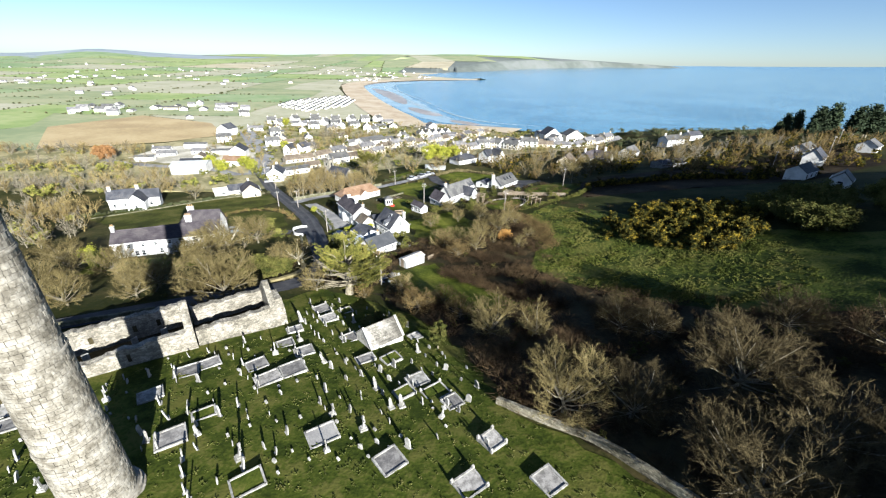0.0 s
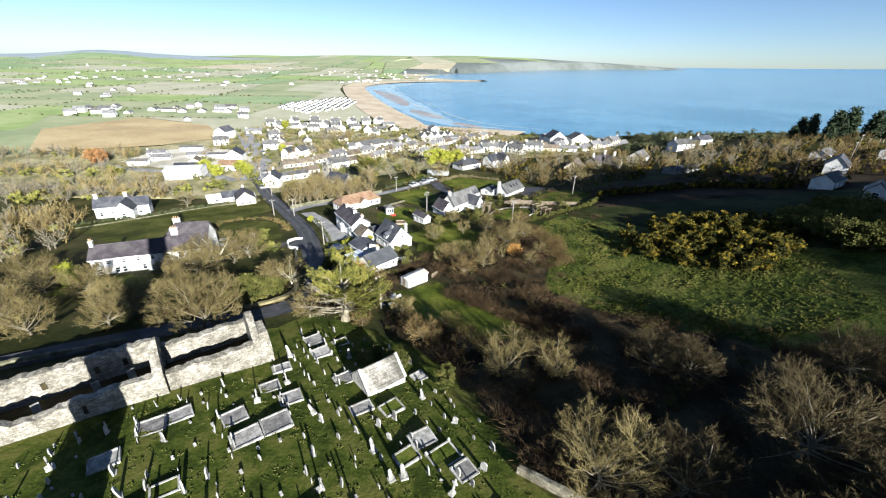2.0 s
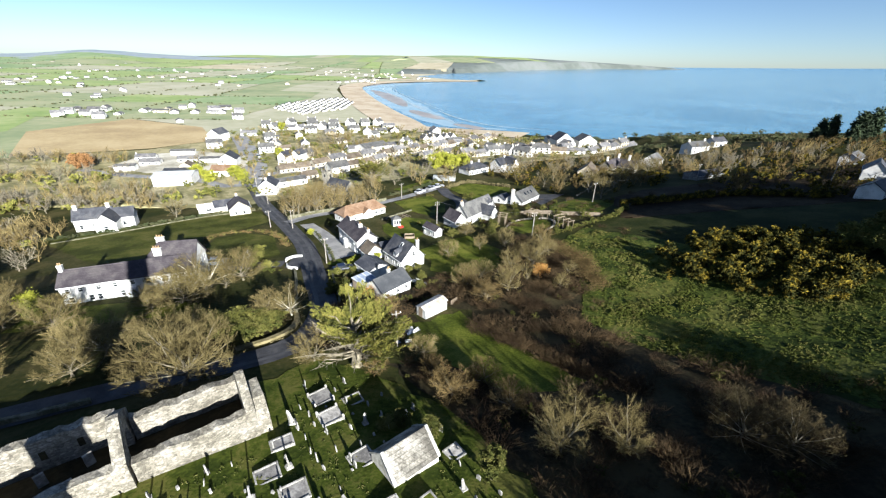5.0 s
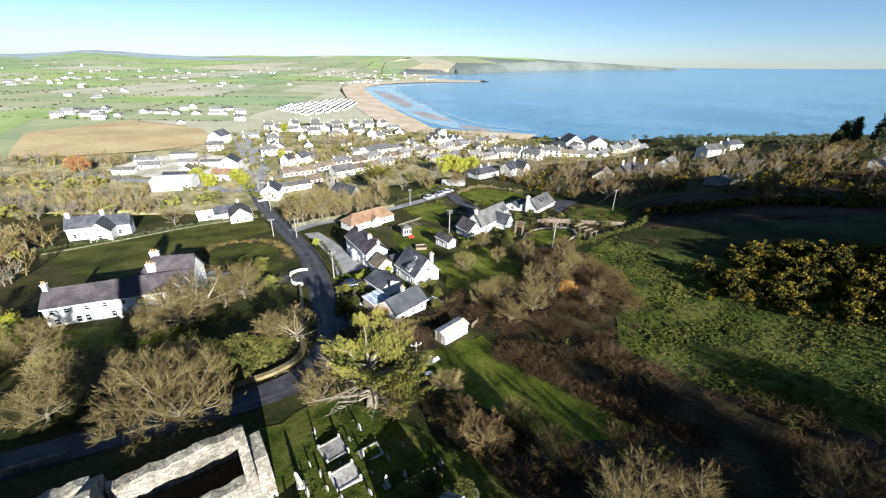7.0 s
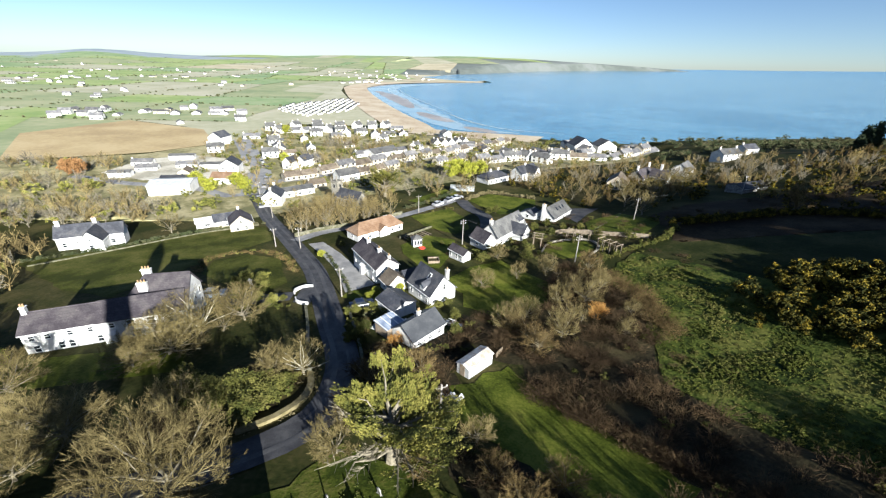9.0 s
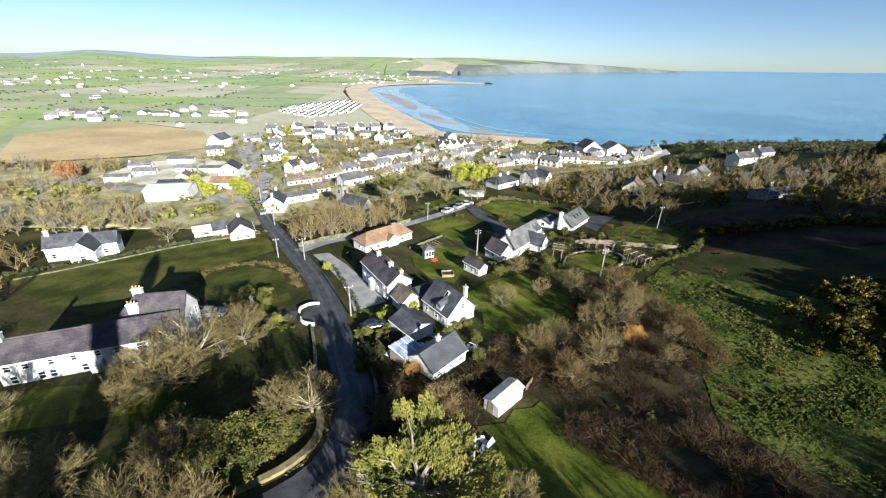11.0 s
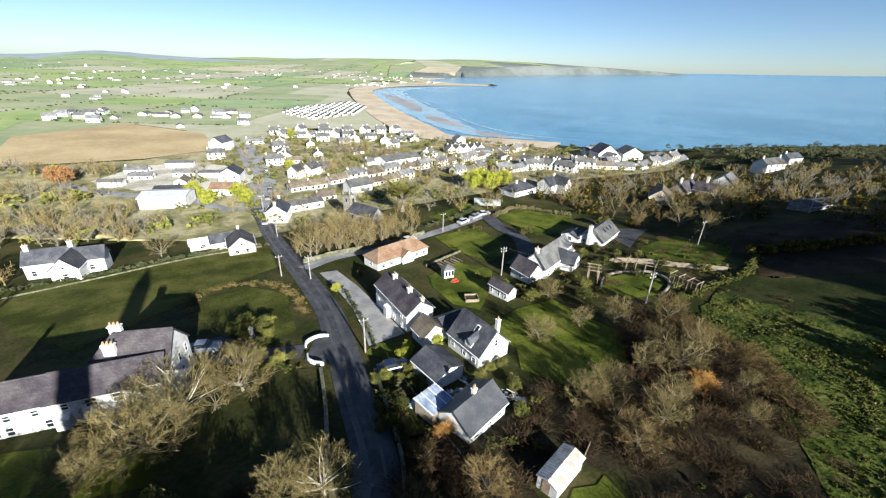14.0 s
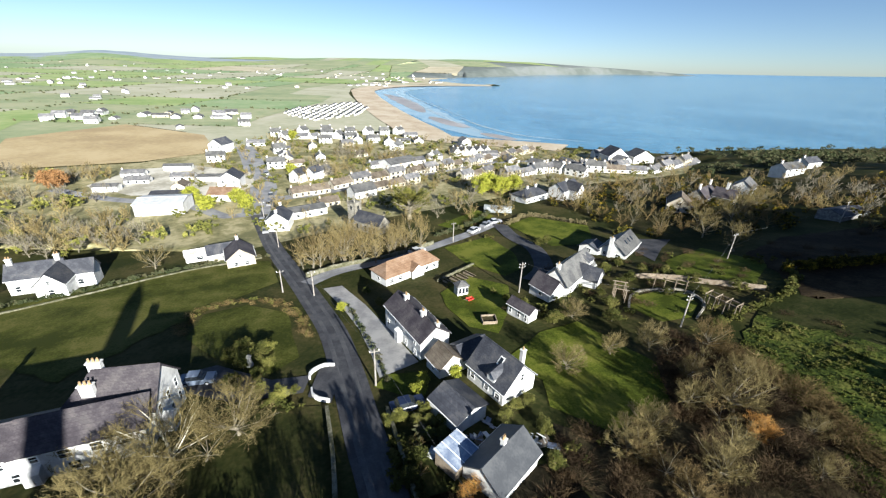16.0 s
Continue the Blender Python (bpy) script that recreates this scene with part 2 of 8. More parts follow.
POT = mat("terracotta_pot", (0.26, 0.17, 0.09), (0.34, 0.24, 0.13), scale=3, fine=12, bump=0.1)
TIMBER = mat("weathered_timber", (0.1485, 0.1176, 0.0819), (0.2056, 0.1646, 0.1197), (0.2513, 0.2117, 0.1638), scale=1.2, fine=9, bump=0.2, dist=0.01, spread=0.15)
POLE = mat("pole_timber", (0.1764, 0.1594, 0.1411), (0.247, 0.227, 0.2058), (0.2999, 0.2801, 0.2587), scale=1.2, fine=9, bump=0.2, dist=0.01)
WIRE = mat("cable", (0.1, 0.1, 0.1), (0.14, 0.14, 0.14), scale=2, fine=9, bump=0)
STEEL = mat("galvanised_sheet", (0.351, 0.3627, 0.3744), (0.4212, 0.427, 0.4329), (0.4563, 0.4563, 0.4563), scale=0.6, fine=5, bump=0.05, rough=0.5, metal=0.0)
RUST = mat("rusty_sheet", (0.34, 0.27, 0.22), (0.44, 0.42, 0.39), (0.52, 0.53, 0.54), scale=0.8, fine=5, bump=0.1, grain=0.5)
BLUE_SHEET = mat("blue_plastic_sheet", (0.16, 0.2, 0.29), (0.24, 0.28, 0.37), (0.36, 0.4, 0.46), scale=0.8, fine=4, rough=0.35, bump=0.05)
POLYTHENE = mat("polythene", (0.252, 0.2709, 0.2772), (0.315, 0.3276, 0.3339), scale=0.6, fine=4, rough=0.35, bump=0.05)
CAR_BLUE = mat("blue_car_paint", (0.1344, 0.168, 0.2352), (0.168, 0.2016, 0.2688), scale=1, fine=9, rough=0.25, bump=0, spec=0.6)
CAR_NAVY = mat("navy_car_paint", (0.0126, 0.01848, 0.042), (0.01848, 0.0252, 0.0546), scale=1, fine=9, rough=0.25, bump=0, spec=0.6)
CAR_ANY = mat("car_paint", (0.252, 0.252, 0.2688), (0.3024, 0.3024, 0.3192), scale=1, fine=9, rough=0.3, bump=0, spread=0.7, spec=0.6)
RUBBER = mat("tyre_rubber", (0.018, 0.018, 0.018), (0.028, 0.028, 0.028), scale=3, fine=12, bump=0.1)
RED = mat("red_paint", (0.5, 0.03, 0.02), (0.6, 0.05, 0.03), scale=3, fine=12, bump=0.05)
FOAM = mat("sea_foam", (0.36, 0.42, 0.46), (0.5, 0.55, 0.58), scale=0.05, fine=0.6, bump=0.1)
# Distance haze is mixed into this blue-grey.
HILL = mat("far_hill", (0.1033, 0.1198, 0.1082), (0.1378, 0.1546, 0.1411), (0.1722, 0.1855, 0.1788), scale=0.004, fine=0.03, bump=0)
HEDGE = mat("hedge_leaf", (0.0378, 0.0504, 0.021), (0.063, 0.0714, 0.0336), (0.1008, 0.0924, 0.0504), scale=0.2, fine=2, bump=0, spec=0.1)


def water():
    m = mat("sea_water", (0.0516, 0.1634, 0.2752), (0.0774, 0.2064, 0.3268), (0.1118, 0.2494, 0.3698), scale=0.006, fine=0.05, rough=0.12, bump=0, spec=0.5)
    n, l = m.node_tree.nodes, m.node_tree.links
    p = n["Principled BSDF"]
    p.inputs["IOR"].default_value = 1.33
    geo = n.new("ShaderNodeNewGeometry")
    mp = n.new("ShaderNodeMapping")
    mp.inputs["Rotation"].default_value = (0, 0, radians(18))
    mp.inputs["Scale"].default_value = (0.02, 0.11, 0.1)
    l.new(geo.outputs["Position"], mp.inputs[0])
    w = n.new("ShaderNodeTexNoise")
    w.inputs["Scale"].default_value, w.inputs["Detail"].default_value = 1.0, 8
    w.inputs["Roughness"].default_value = 0.7
    l.new(mp.outputs[0], w.inputs["Vector"])
    bp = n.new("ShaderNodeBump")
    bp.inputs["Strength"].default_value, bp.inputs["Distance"].default_value = 0.5, 1.2
    l.new(w.outputs["Fac"], bp.inputs["Height"])
    l.new(bp.outputs[0], p.inputs["Normal"])
    return m


WATER = water()
SHALLOW = mat("shallow_water", (0.2016, 0.3024, 0.3528), (0.2688, 0.3612, 0.3948), (0.336, 0.4032, 0.4116), scale=0.02, fine=0.2, rough=0.2, bump=0.05, spec=0.5)
VERGE = mat("straw_verge", (0.1008, 0.0882, 0.0378), (0.1575, 0.1323, 0.063), (0.2079, 0.1764, 0.0945), scale=0.4, fine=4, bump=0.6, dist=0.1)
FAR_TWIGS = mat("far_twigs", (0.115, 0.088, 0.038), (0.18, 0.14, 0.06), (0.25, 0.2, 0.09), scale=0.12, fine=1, bump=0, spec=0.1)
# Rough pasture with the hill's shade put into its green.
SHADE_PASTURE = mat("shaded_pasture", (0.01512, 0.02016, 0.00504), (0.0252, 0.03108, 0.0084), (0.04368, 0.04368, 0.01512), scale=0.1, fine=2, bump=0.7, dist=0.2, spec=0.06)
TAN_WALL = rubble("lichened_wall", (0.1344, 0.1218, 0.084), (0.2184, 0.1974, 0.1428), (0.3024, 0.2772, 0.21), size=0.35)
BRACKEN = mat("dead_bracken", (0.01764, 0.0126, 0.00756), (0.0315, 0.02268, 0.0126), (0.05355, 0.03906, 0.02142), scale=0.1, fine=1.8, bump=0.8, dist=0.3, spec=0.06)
MOSS = mat("mossy_stones", (0.0588, 0.0588, 0.0294), (0.1008, 0.0966, 0.0588), (0.168, 0.1596, 0.1176), scale=0.8, fine=5, bump=0.6, dist=0.08)


# ---- building helpers ----
class Geo:
    """Collects vertices and faces of one mesh."""

    def __init__(self):
        self.v, self.f = [], []

    def add(self, verts, faces):
        k = len(self.v)
        self.v += [tuple(p) for p in verts]
        self.f += [tuple(i + k for i in q) for q in faces]
        return self

    def box(self, x, y, z, sx, sy, sz, turn=0.0, tilt=0.0):
        """A box standing on z, turned about the vertical and tilted about its own length, in degrees."""
        c, s, ct, st = math.cos(radians(turn)), math.sin(radians(turn)), math.cos(radians(tilt)), math.sin(radians(tilt))
        out = []
        for dz in (0, sz):
            for dx, dy in ((-sx / 2, -sy / 2), (sx / 2, -sy / 2), (sx / 2, sy / 2), (-sx / 2, sy / 2)):
                yy, zz = dy * ct - dz * st, dy * st + dz * ct
                out.append((x + dx * c - yy * s, y + dx * s + yy * c, z + zz))
        return self.add(out, [(0, 3, 2, 1), (4, 5, 6, 7), (0, 1, 5, 4), (1, 2, 6, 5), (2, 3, 7, 6), (3, 0, 4, 7)])

    def prism(self, profile, x0, x1):
        """A profile of (y, z), swept along x."""
        n = len(profile)
        v = [(x0, y, z) for y, z in profile] + [(x1, y, z) for y, z in profile]
        f = [tuple(range(n))[::-1], tuple(range(n, 2 * n))] + [(i, (i + 1) % n, n + (i + 1) % n, n + i) for i in range(n)]
        return self.add(v, f)

    def slab(self, a, b, c, d, thick):
        """A flat sheet over four corners, with thickness downwards along its normal."""
        a, b, c, d = (Vector(p) for p in (a, b, c, d))
        nrm = (b - a).cross(d - a).normalized() * thick
        v = [a, b, c, d, a - nrm, b - nrm, c - nrm, d - nrm]
        return self.add(v, [(0, 1, 2, 3), (7, 6, 5, 4), (0, 4, 5, 1), (1, 5, 6, 2), (2, 6, 7, 3), (3, 7, 4, 0)])

    def tube(self, pts, radii, sides=5, cap=True):
        """A tapered tube through points."""
        k = len(self.v)
        pts = [Vector(p) for p in pts]
        for i, p in enumerate(pts):
            t = (pts[min(i + 1, len(pts) - 1)] - pts[max(i - 1, 0)]).normalized()
            u = t.cross(Vector((0.31, 0.52, 0.79))).normalized()
            w = t.cross(u)
            for j in range(sides):
                a = 2 * math.pi * j / sides
                q = p + radii[i] * (math.cos(a) * u + math.sin(a) * w)
                self.v.append((q.x, q.y, q.z))
        for i in range(len(pts) - 1):
            for j in range(sides):
                a, b = k + i * sides + j, k + i * sides + (j + 1) % sides
                self.f.append((a, b, b + sides, a + sides))
        if cap:
            self.f.append(tuple(range(k + sides - 1, k - 1, -1)))
            self.f.append(tuple(range(k + (len(pts) - 1) * sides, k + len(pts) * sides)))
        return self

    def lathe(self, profile, sides=16, x=0.0, y=0.0):
        """A profile of (radius, z) turned about the vertical."""
        k = len(self.v)
        for r, z in profile:
            self.v += [(x + r * math.cos(2 * math.pi * j / sides), y + r * math.sin(2 * math.pi * j / sides), z) for j in range(sides)]
        for i in range(len(profile) - 1):
            for j in range(sides):
                a, b = k + i * sides + j, k + i * sides + (j + 1) % sides
                self.f.append((a, b, b + sides, a + sides))
        return self

    def mesh(self, name, material, smooth=False):
        me = bpy.data.meshes.new(name)
        me.from_pydata(self.v, [], self.f)
        me.materials.append(material)
        if smooth:
            me.polygons.foreach_set("use_smooth", [True] * len(me.polygons))
        me.update()
        return me


def part(name, geo, material, parent, label="", smooth=False):
    ob = new(name, geo.mesh(name, material, smooth))
    ob.parent = parent
    if label:
        ob["label"] = label
    return ob


def thing(name, x, y, z, turn=0.0, label="", category="", group="", kind="", scale=1.0):
    ob = new(name)
    ob.empty_display_size = 0.2
    ob.matrix_basis = pose(x, y, z, 0, 0, turn) @ Matrix.Scale(scale, 4)
    return tagged(ob, label, category, group, kind)


# ---- the lie of the land ----
GX = np.array([-160, -95, -50, -20, 10, 40, 70, 110, 180.0])
GY = np.array([0, 45, 70, 95, 125, 160, 200, 260, 330, 400.0])
GZ = np.array([
    [22.5, 23.9, 24.8, 25.3, 25.9, 26.8, 29.2, 34.0, 44.6],
    [16.4, 18.6, 20.3, 21.9, 21.8, 22.4, 25.0, 31.1, 42.2],
    [13.0, 15.5, 17.6, 18.9, 17.6, 18.4, 22.8, 29.7, 40.5],
    [9.9, 12.2, 14.2, 15.1, 13.3, 15.7, 21.5, 28.2, 37.9],
    [6.6, 8.8, 10.3, 11.8, 11.4, 15.7, 20.6, 25.9, 33.8],
    [3.9, 5.6, 7.5, 8.6, 10.5, 13.8, 17.9, 21.2, 29.3],
    [2.4, 3.3, 4.8, 6.3, 7.8, 9.2, 12.2, 16.2, 25.1],
    [2.3, 2.9, 3.4, 4.4, 5.3, 5.7, 6.0, 7.9, 21.0],
    [2.5, 2.9, 2.8, 2.8, 2.9, 2.9, 2.7, 3.0, 10.8],
    [2.6, 1.9, 1.5, 1.3, 1.2, 0.9, 0.8, 1.2, 3.9],
])
SHORE = [(2500, 700), (900, 560), (420, 470), (250, 434), (158, 408), (117, 412), (62, 432), (30, 441), (0, 452), (-12, 500), (-30, 575), (-62, 720), (-95, 905), (-112, 1060),
         (-70, 1224), (23, 1364), (190, 1500), (90, 1560), (-20, 1800), (150, 2300), (700, 3300), (1400, 4000), (2300, 4180), (2500, 4400)]
SKYLINE = [(-1.2, -26), (-0.85, -14), (-0.753, 6), (-0.694, 12), (-0.644, 28), (-0.604, 50), (-0.575, 56), (-0.535, 52), (-0.486, 38), (-0.426, 32), (-0.335, 40), (-0.254, 42), (-0.152, 56), (-0.049, 74), (0.034, 82), (0.107, 84), (0.16, 78), (0.25, 64), (0.36, 52), (0.44, 42), (0.51, 30), (0.55, 8), (0.57, 0)]


def table(x, y):
    x, y = np.clip(x, -159.9, 179.9), np.clip(y, 0.1, 399.9)
    i, j = np.searchsorted(GX, x) - 1, np.searchsorted(GY, y) - 1
    i, j = np.clip(i, 0, len(GX) - 2), np.clip(j, 0, len(GY) - 2)
    u, v = (x - GX[i]) / (GX[i + 1] - GX[i]), (y - GY[j]) / (GY[j + 1] - GY[j])
    return GZ[j, i] * (1 - u) * (1 - v) + GZ[j, i + 1] * u * (1 - v) + GZ[j + 1, i] * (1 - u) * v + GZ[j + 1, i + 1] * u * v


def shore_side(x, y):
    """How far inland a place lies (negative: out at sea)."""
    pts = np.array(SHORE, float)
    best = np.full(np.shape(x), 1e9)
    inside = np.zeros(np.shape(x), bool)
    for a, b in zip(pts[:-1], pts[1:]):
        d = b - a
        t = np.clip(((x - a[0]) * d[0] + (y - a[1]) * d[1]) / (d @ d), 0, 1)
        best = np.minimum(best, np.hypot(x - a[0] - t * d[0], y - a[1] - t * d[1]))
    ring = np.vstack([pts, [(2600, 9000), (9000, 9000), (9000, 700)]])
    for a, b in zip(ring, np.roll(ring, -1, 0)):
        cross = (a[1] > y) != (b[1] > y)
        with np.errstate(divide="ignore", invalid="ignore"):
            at = a[0] + (y - a[1]) / (b[1] - a[1]) * (b[0] - a[0])
        inside ^= cross & (x < at)
    return np.where(inside, -best, best)


def ground(x, y):
    x, y = np.asarray(x, float), np.asarray(y, float)
    z = sum(table(x + a, y + b) for a, b in ((-8, -8), (8, -8), (-8, 8), (8, 8), (0, 0), (0, 11), (0, -11), (11, 0), (-11, 0))) / 9
    # The two humps are added, out of view, to block sun from the hillside.
    z = z + np.clip(-y, 0, 400) * 0.06 + 17 * np.exp(-((x - 140) ** 2 + (y - 40) ** 2) / 3400) + 9 * np.exp(-((x - 128) ** 2 / 1300 + (y - 42) ** 2 / 900))
    r, az = np.hypot(x, y), x / np.maximum(y, 1)
    rise = np.clip((r - 1700) / 2700, 0, 1)
    rise = rise * rise * (3 - 2 * rise)
    top = np.interp(az, [a for a, _ in SKYLINE], [b for _, b in SKYLINE])
    rough = 6 * np.sin(x / 330 + 1.3) * np.sin(y / 410) + 3 * np.sin(x / 120 + y / 170)
    z = z + np.where(y > 0, rise * (top + rough * np.clip(top / 40, 0, 1)), 0)
    d = shore_side(x, y)
    limit = np.where(d > 0, 0.05 + d * np.where(x > 150, 0.45, np.where(y > 3000, 0.3, 0.045)), d * 0.08)
    return np.where(d < 60, np.minimum(z, limit), z)


def gz(x, y):
    return float(ground(x, y))


def steps(a, b, first, grow, most):
    out, d = [a], first
    while abs(b - out[-1]) > d:
        out.append(out[-1] + math.copysign(d, b - a))
        d = min(d * grow, most)
    return out + [b]


def sheet(name, xs, ys, height, material, keep=None):
    X, Y = np.meshgrid(xs, ys)
    Z = height(X, Y)
    w = len(xs)
    v = np.stack([X, Y, Z], -1).reshape(-1, 3)
    f = [(j * w + i, j * w + i + 1, (j + 1) * w + i + 1, (j + 1) * w + i) for j in range(len(ys) - 1) for i in range(w - 1) if keep is None or keep[j, i]]
    me = bpy.data.meshes.new(name)
    me.from_pydata(v.tolist(), [], f)
    me.polygons.foreach_set("use_smooth", [True] * len(me.polygons))
    me.materials.append(material)
    return new(name, me)


xs = steps(-170, -4700, 5, 1.09, 160)[::-1] + list(np.arange(-166, 202, 4.0)) + steps(205, 4700, 5, 1.09, 70)
ys = steps(-20, -900, 6, 1.2, 120)[::-1] + list(np.arange(-16, 460, 4.0)) + steps(464, 4700, 5, 1.05, 70)
land = tagged(sheet("ground", xs, ys, ground, GRASS), "rough winter grassland sloping down to the bay", "ground", kind="structure")


def sea_height(x, y):
    r = np.hypot(x, y)
    return 24 * np.clip((r - 2000) / 2472, 0, 2) ** 2


sx = steps(-200, 4700, 25, 1.06, 150)
sy = steps(380, 4700, 25, 1.06, 150)
tagged(sheet("sea", sx, sy, sea_height, WATER), "calm blue sea of a wide bay", "sea", kind="structure")


def inside(poly, x, y):
    hit = False
    for (ax, ay), (bx, by) in zip(poly, poly[1:] + poly[:1]):
        if (ay > y) != (by > y) and x < ax + (y - ay) / (by - ay) * (bx - ax):
            hit = not hit
    return hit


def patch(name, poly, material, lift, label, category="ground", size=5.0, thing_kind="structure"):
    """A piece of ground cover over a polygon, lying on the land."""
    if size <= 5.0 and category in ("undergrowth", "field", "grass", "lawn"):
        wob, out = 0.3 if category == "lawn" else 1.3, []
        for (ax, ay), (bx, by) in zip(poly, poly[1:] + poly[:1]):
            n = max(1, int(math.hypot(bx - ax, by - ay) / 2.2))
            for k in range(n):
                x, y = ax + (bx - ax) * k / n, ay + (by - ay) * k / n
                d = noise.noise_vector(Vector((x * 0.35, y * 0.35, 3.0)))
                out.append((x + wob * d.x, y + wob * d.y))
        poly = out
    bm = bmesh.new()
    bm.faces.new([bm.verts.new((x, y, 0)) for x, y in poly])
    bmesh.ops.triangulate(bm, faces=bm.faces[:])
    for _ in range(7):
        long = [e for e in bm.edges if e.calc_length() > size]
        if not long:
            break
        bmesh.ops.subdivide_edges(bm, edges=long, cuts=1)
        bmesh.ops.triangulate(bm, faces=[f for f in bm.faces if len(f.verts) > 3])
    co = np.array([v.co[:2] for v in bm.verts])
    for v, z in zip(bm.verts, ground(co[:, 0], co[:, 1])):
        v.co.z = z + lift
    bm.normal_update()
    if sum(f.normal.z for f in bm.faces) < 0:
        bmesh.ops.reverse_faces(bm, faces=bm.faces[:])
    me = bpy.data.meshes.new(name)
    bm.to_mesh(me)
    bm.free()
    me.polygons.foreach_set("use_smooth", [True] * len(me.polygons))
    me.materials.append(material)
    return tagged(new(name, me), label, category, kind=thing_kind)


def smooth_line(pts, step=3.0):
    """Points along a smooth curve through the given ones."""
    p = [np.array(q, float) for q in pts]
    p = [2 * p[0] - p[1]] + p + [2 * p[-1] - p[-2]]
    out = []
    for a, b, c, d in zip(p, p[1:], p[2:], p[3:]):
        n = max(2, int(np.linalg.norm(c - b) / step))
        for k in range(n):
            t = k / n
            out.append(0.5 * (2 * b + (c - a) * t + (2 * a - 5 * b + 4 * c - d) * t * t + (3 * b - a - 3 * c + d) * t ** 3))
    return out + [p[-2]]


def strip(name, pts, width, material, lift, label, category="road", step=3.0, across=2, kerb=0.0):
    line = smooth_line(pts, step)
    g = Geo()
    n = across + 1
    for i, q in enumerate(line):
        t = line[min(i + 1, len(line) - 1)] - line[max(i - 1, 0)]
        t = t / np.linalg.norm(t)
        s = np.array([t[1], -t[0]])
        zc = gz(*q)
        for k in range(n):
            o = q + s * width * (k / across - 0.5)
            g.v.append((o[0], o[1], 0.6 * max(gz(*o), zc) + 0.4 * gz(*o) + lift + 0.03 * (1 - abs(2 * k / across - 1))))
    for i in range(len(line) - 1):
        for k in range(across):
            a = i * n + k
            g.f.append((a, a + 1, a + n + 1, a + n))
    me = g.mesh(name, material, True)
    return tagged(new(name, me), label, category, kind="structure")


# ---- roads and ground covers ----
strip("beach", [(80, 415), (62, 422), (25, 432), (-8, 446), (-22, 500), (-42, 575), (-74, 720), (-108, 905), (-126, 1060), (-90, 1226), (0, 1362), (150, 1482)], 40, SAND, 0.5,
      "pale curving sandy beach", "beach", step=12, across=6)
strip("wet_sand", [(62, 444), (28, 455), (6, 466), (-2, 505), (-18, 575), (-48, 720), (-80, 905), (-96, 1055), (-58, 1210), (30, 1340)], 26, WET_SAND, 0.35, "wet tidal sand at the water's edge", "beach", step=12, across=4)
MAIN_ROAD = [(-70, 58), (-52, 67.5), (-43.1, 73), (-34.1, 78.5), (-27.2, 82.6), (-21.5, 86), (-17.0, 90.5), (-14.8, 96), (-14.6, 104), (-16.2, 111.6), (-18.3, 118.2), (-20.8, 126.9), (-23.7, 136.9), (-27.4, 148.3),
             (-32.3, 159.4), (-38.9, 173.4), (-45.7, 187), (-52.6, 201.4), (-60.8, 220.4), (-68.5, 238)]
strip("road", MAIN_ROAD, 4.6, ASPHALT, 0.1, "narrow worn asphalt road down to the village", step=2.5, across=4)
WORN = mat("worn_wheel_track", (0.05, 0.05, 0.056), (0.066, 0.066, 0.071), (0.09, 0.089, 0.09), scale=0.25, fine=5, bump=0.1, dist=0.02, rough=0.75)
for off in (-1.05, 0.75):
    line = smooth_line(MAIN_ROAD[4:], 6.0)
    side = []
    for i, q in enumerate(line):
        t = line[min(i + 1, len(line) - 1)] - line[max(i - 1, 0)]
        t = t / np.linalg.norm(t)
        side.append((q[0] + t[1] * off, q[1] - t[0] * off))
    strip("wheel_track", side, 0.75, WORN, 0.118, "paler worn wheel track in the asphalt", step=2.5, across=2)
strip("road_street", [(-66, 232), (-70.9, 250), (-76, 272), (-90.2, 306.9), (-108.6, 352.1), (-139.1, 414.2), (-183.5, 484.1), (-223.3, 540.8), (-330, 680)], 10, STREET, 0.16, "pale sunlit village street", step=6, across=4)
strip("road_terrace", [(-72, 252), (-57.6, 259), (-36.8, 280), (-11, 306), (22, 342), (52, 352), (70, 332), (104.5, 330), (140, 352)], 6, STREET, 0.14, "village main street along the terraces", step=6, across=3)
strip("road_side", [(-66, 236), (-75, 230), (-92.7, 243), (-122.7, 250), (-150, 262)], 5, STREET, 0.12, "side road past the factory", step=5, across=3)
strip("lane", [(-37, 172), (-31.9, 179.5), (-22, 186.5), (-11.6, 196), (3, 212), (9, 221)], 3.6, STREET, 0.12, "tarred lane behind the tiled bungalow", step=3, across=3)
strip("driveway_long", [(9, 219), (10.9, 205), (14.5, 193), (13.5, 178), (9.2, 170)], 4.2, ASPHALT, 0.12, "dark tarred driveway", step=3, across=3)
patch("driveway_gravel", [(-18.6, 133.6), (-13.4, 138), (-18.4, 149), (-23.5, 160), (-29.5, 170.5), (-33, 169), (-27.6, 159), (-23.2, 149), (-20.6, 141)], GRAVEL, 0.1, "pale gravel driveway beside the white house", "driveway")
patch("yard", [(-44, 131), (-36, 128), (-28, 130), (-28, 134.5), (-33, 133.5), (-42, 138), (-47, 135)], ASPHALT, 0.1, "dark parking yard of the large white house", "yard")
patch("yard_gate", [(-27.2, 136.2), (-27.2, 129), (-24, 127.5), (-24, 137.4)], ASPHALT, 0.14, "gateway apron inside the curved white walls", "yard")
patch("yard_pale", [(-142, 268), (-118, 255), (-84, 258), (-80, 275), (-90, 300), (-120, 312), (-140, 300)], YARD_EARTH, 0.2, "pale open builders' yard", "yard", size=10)
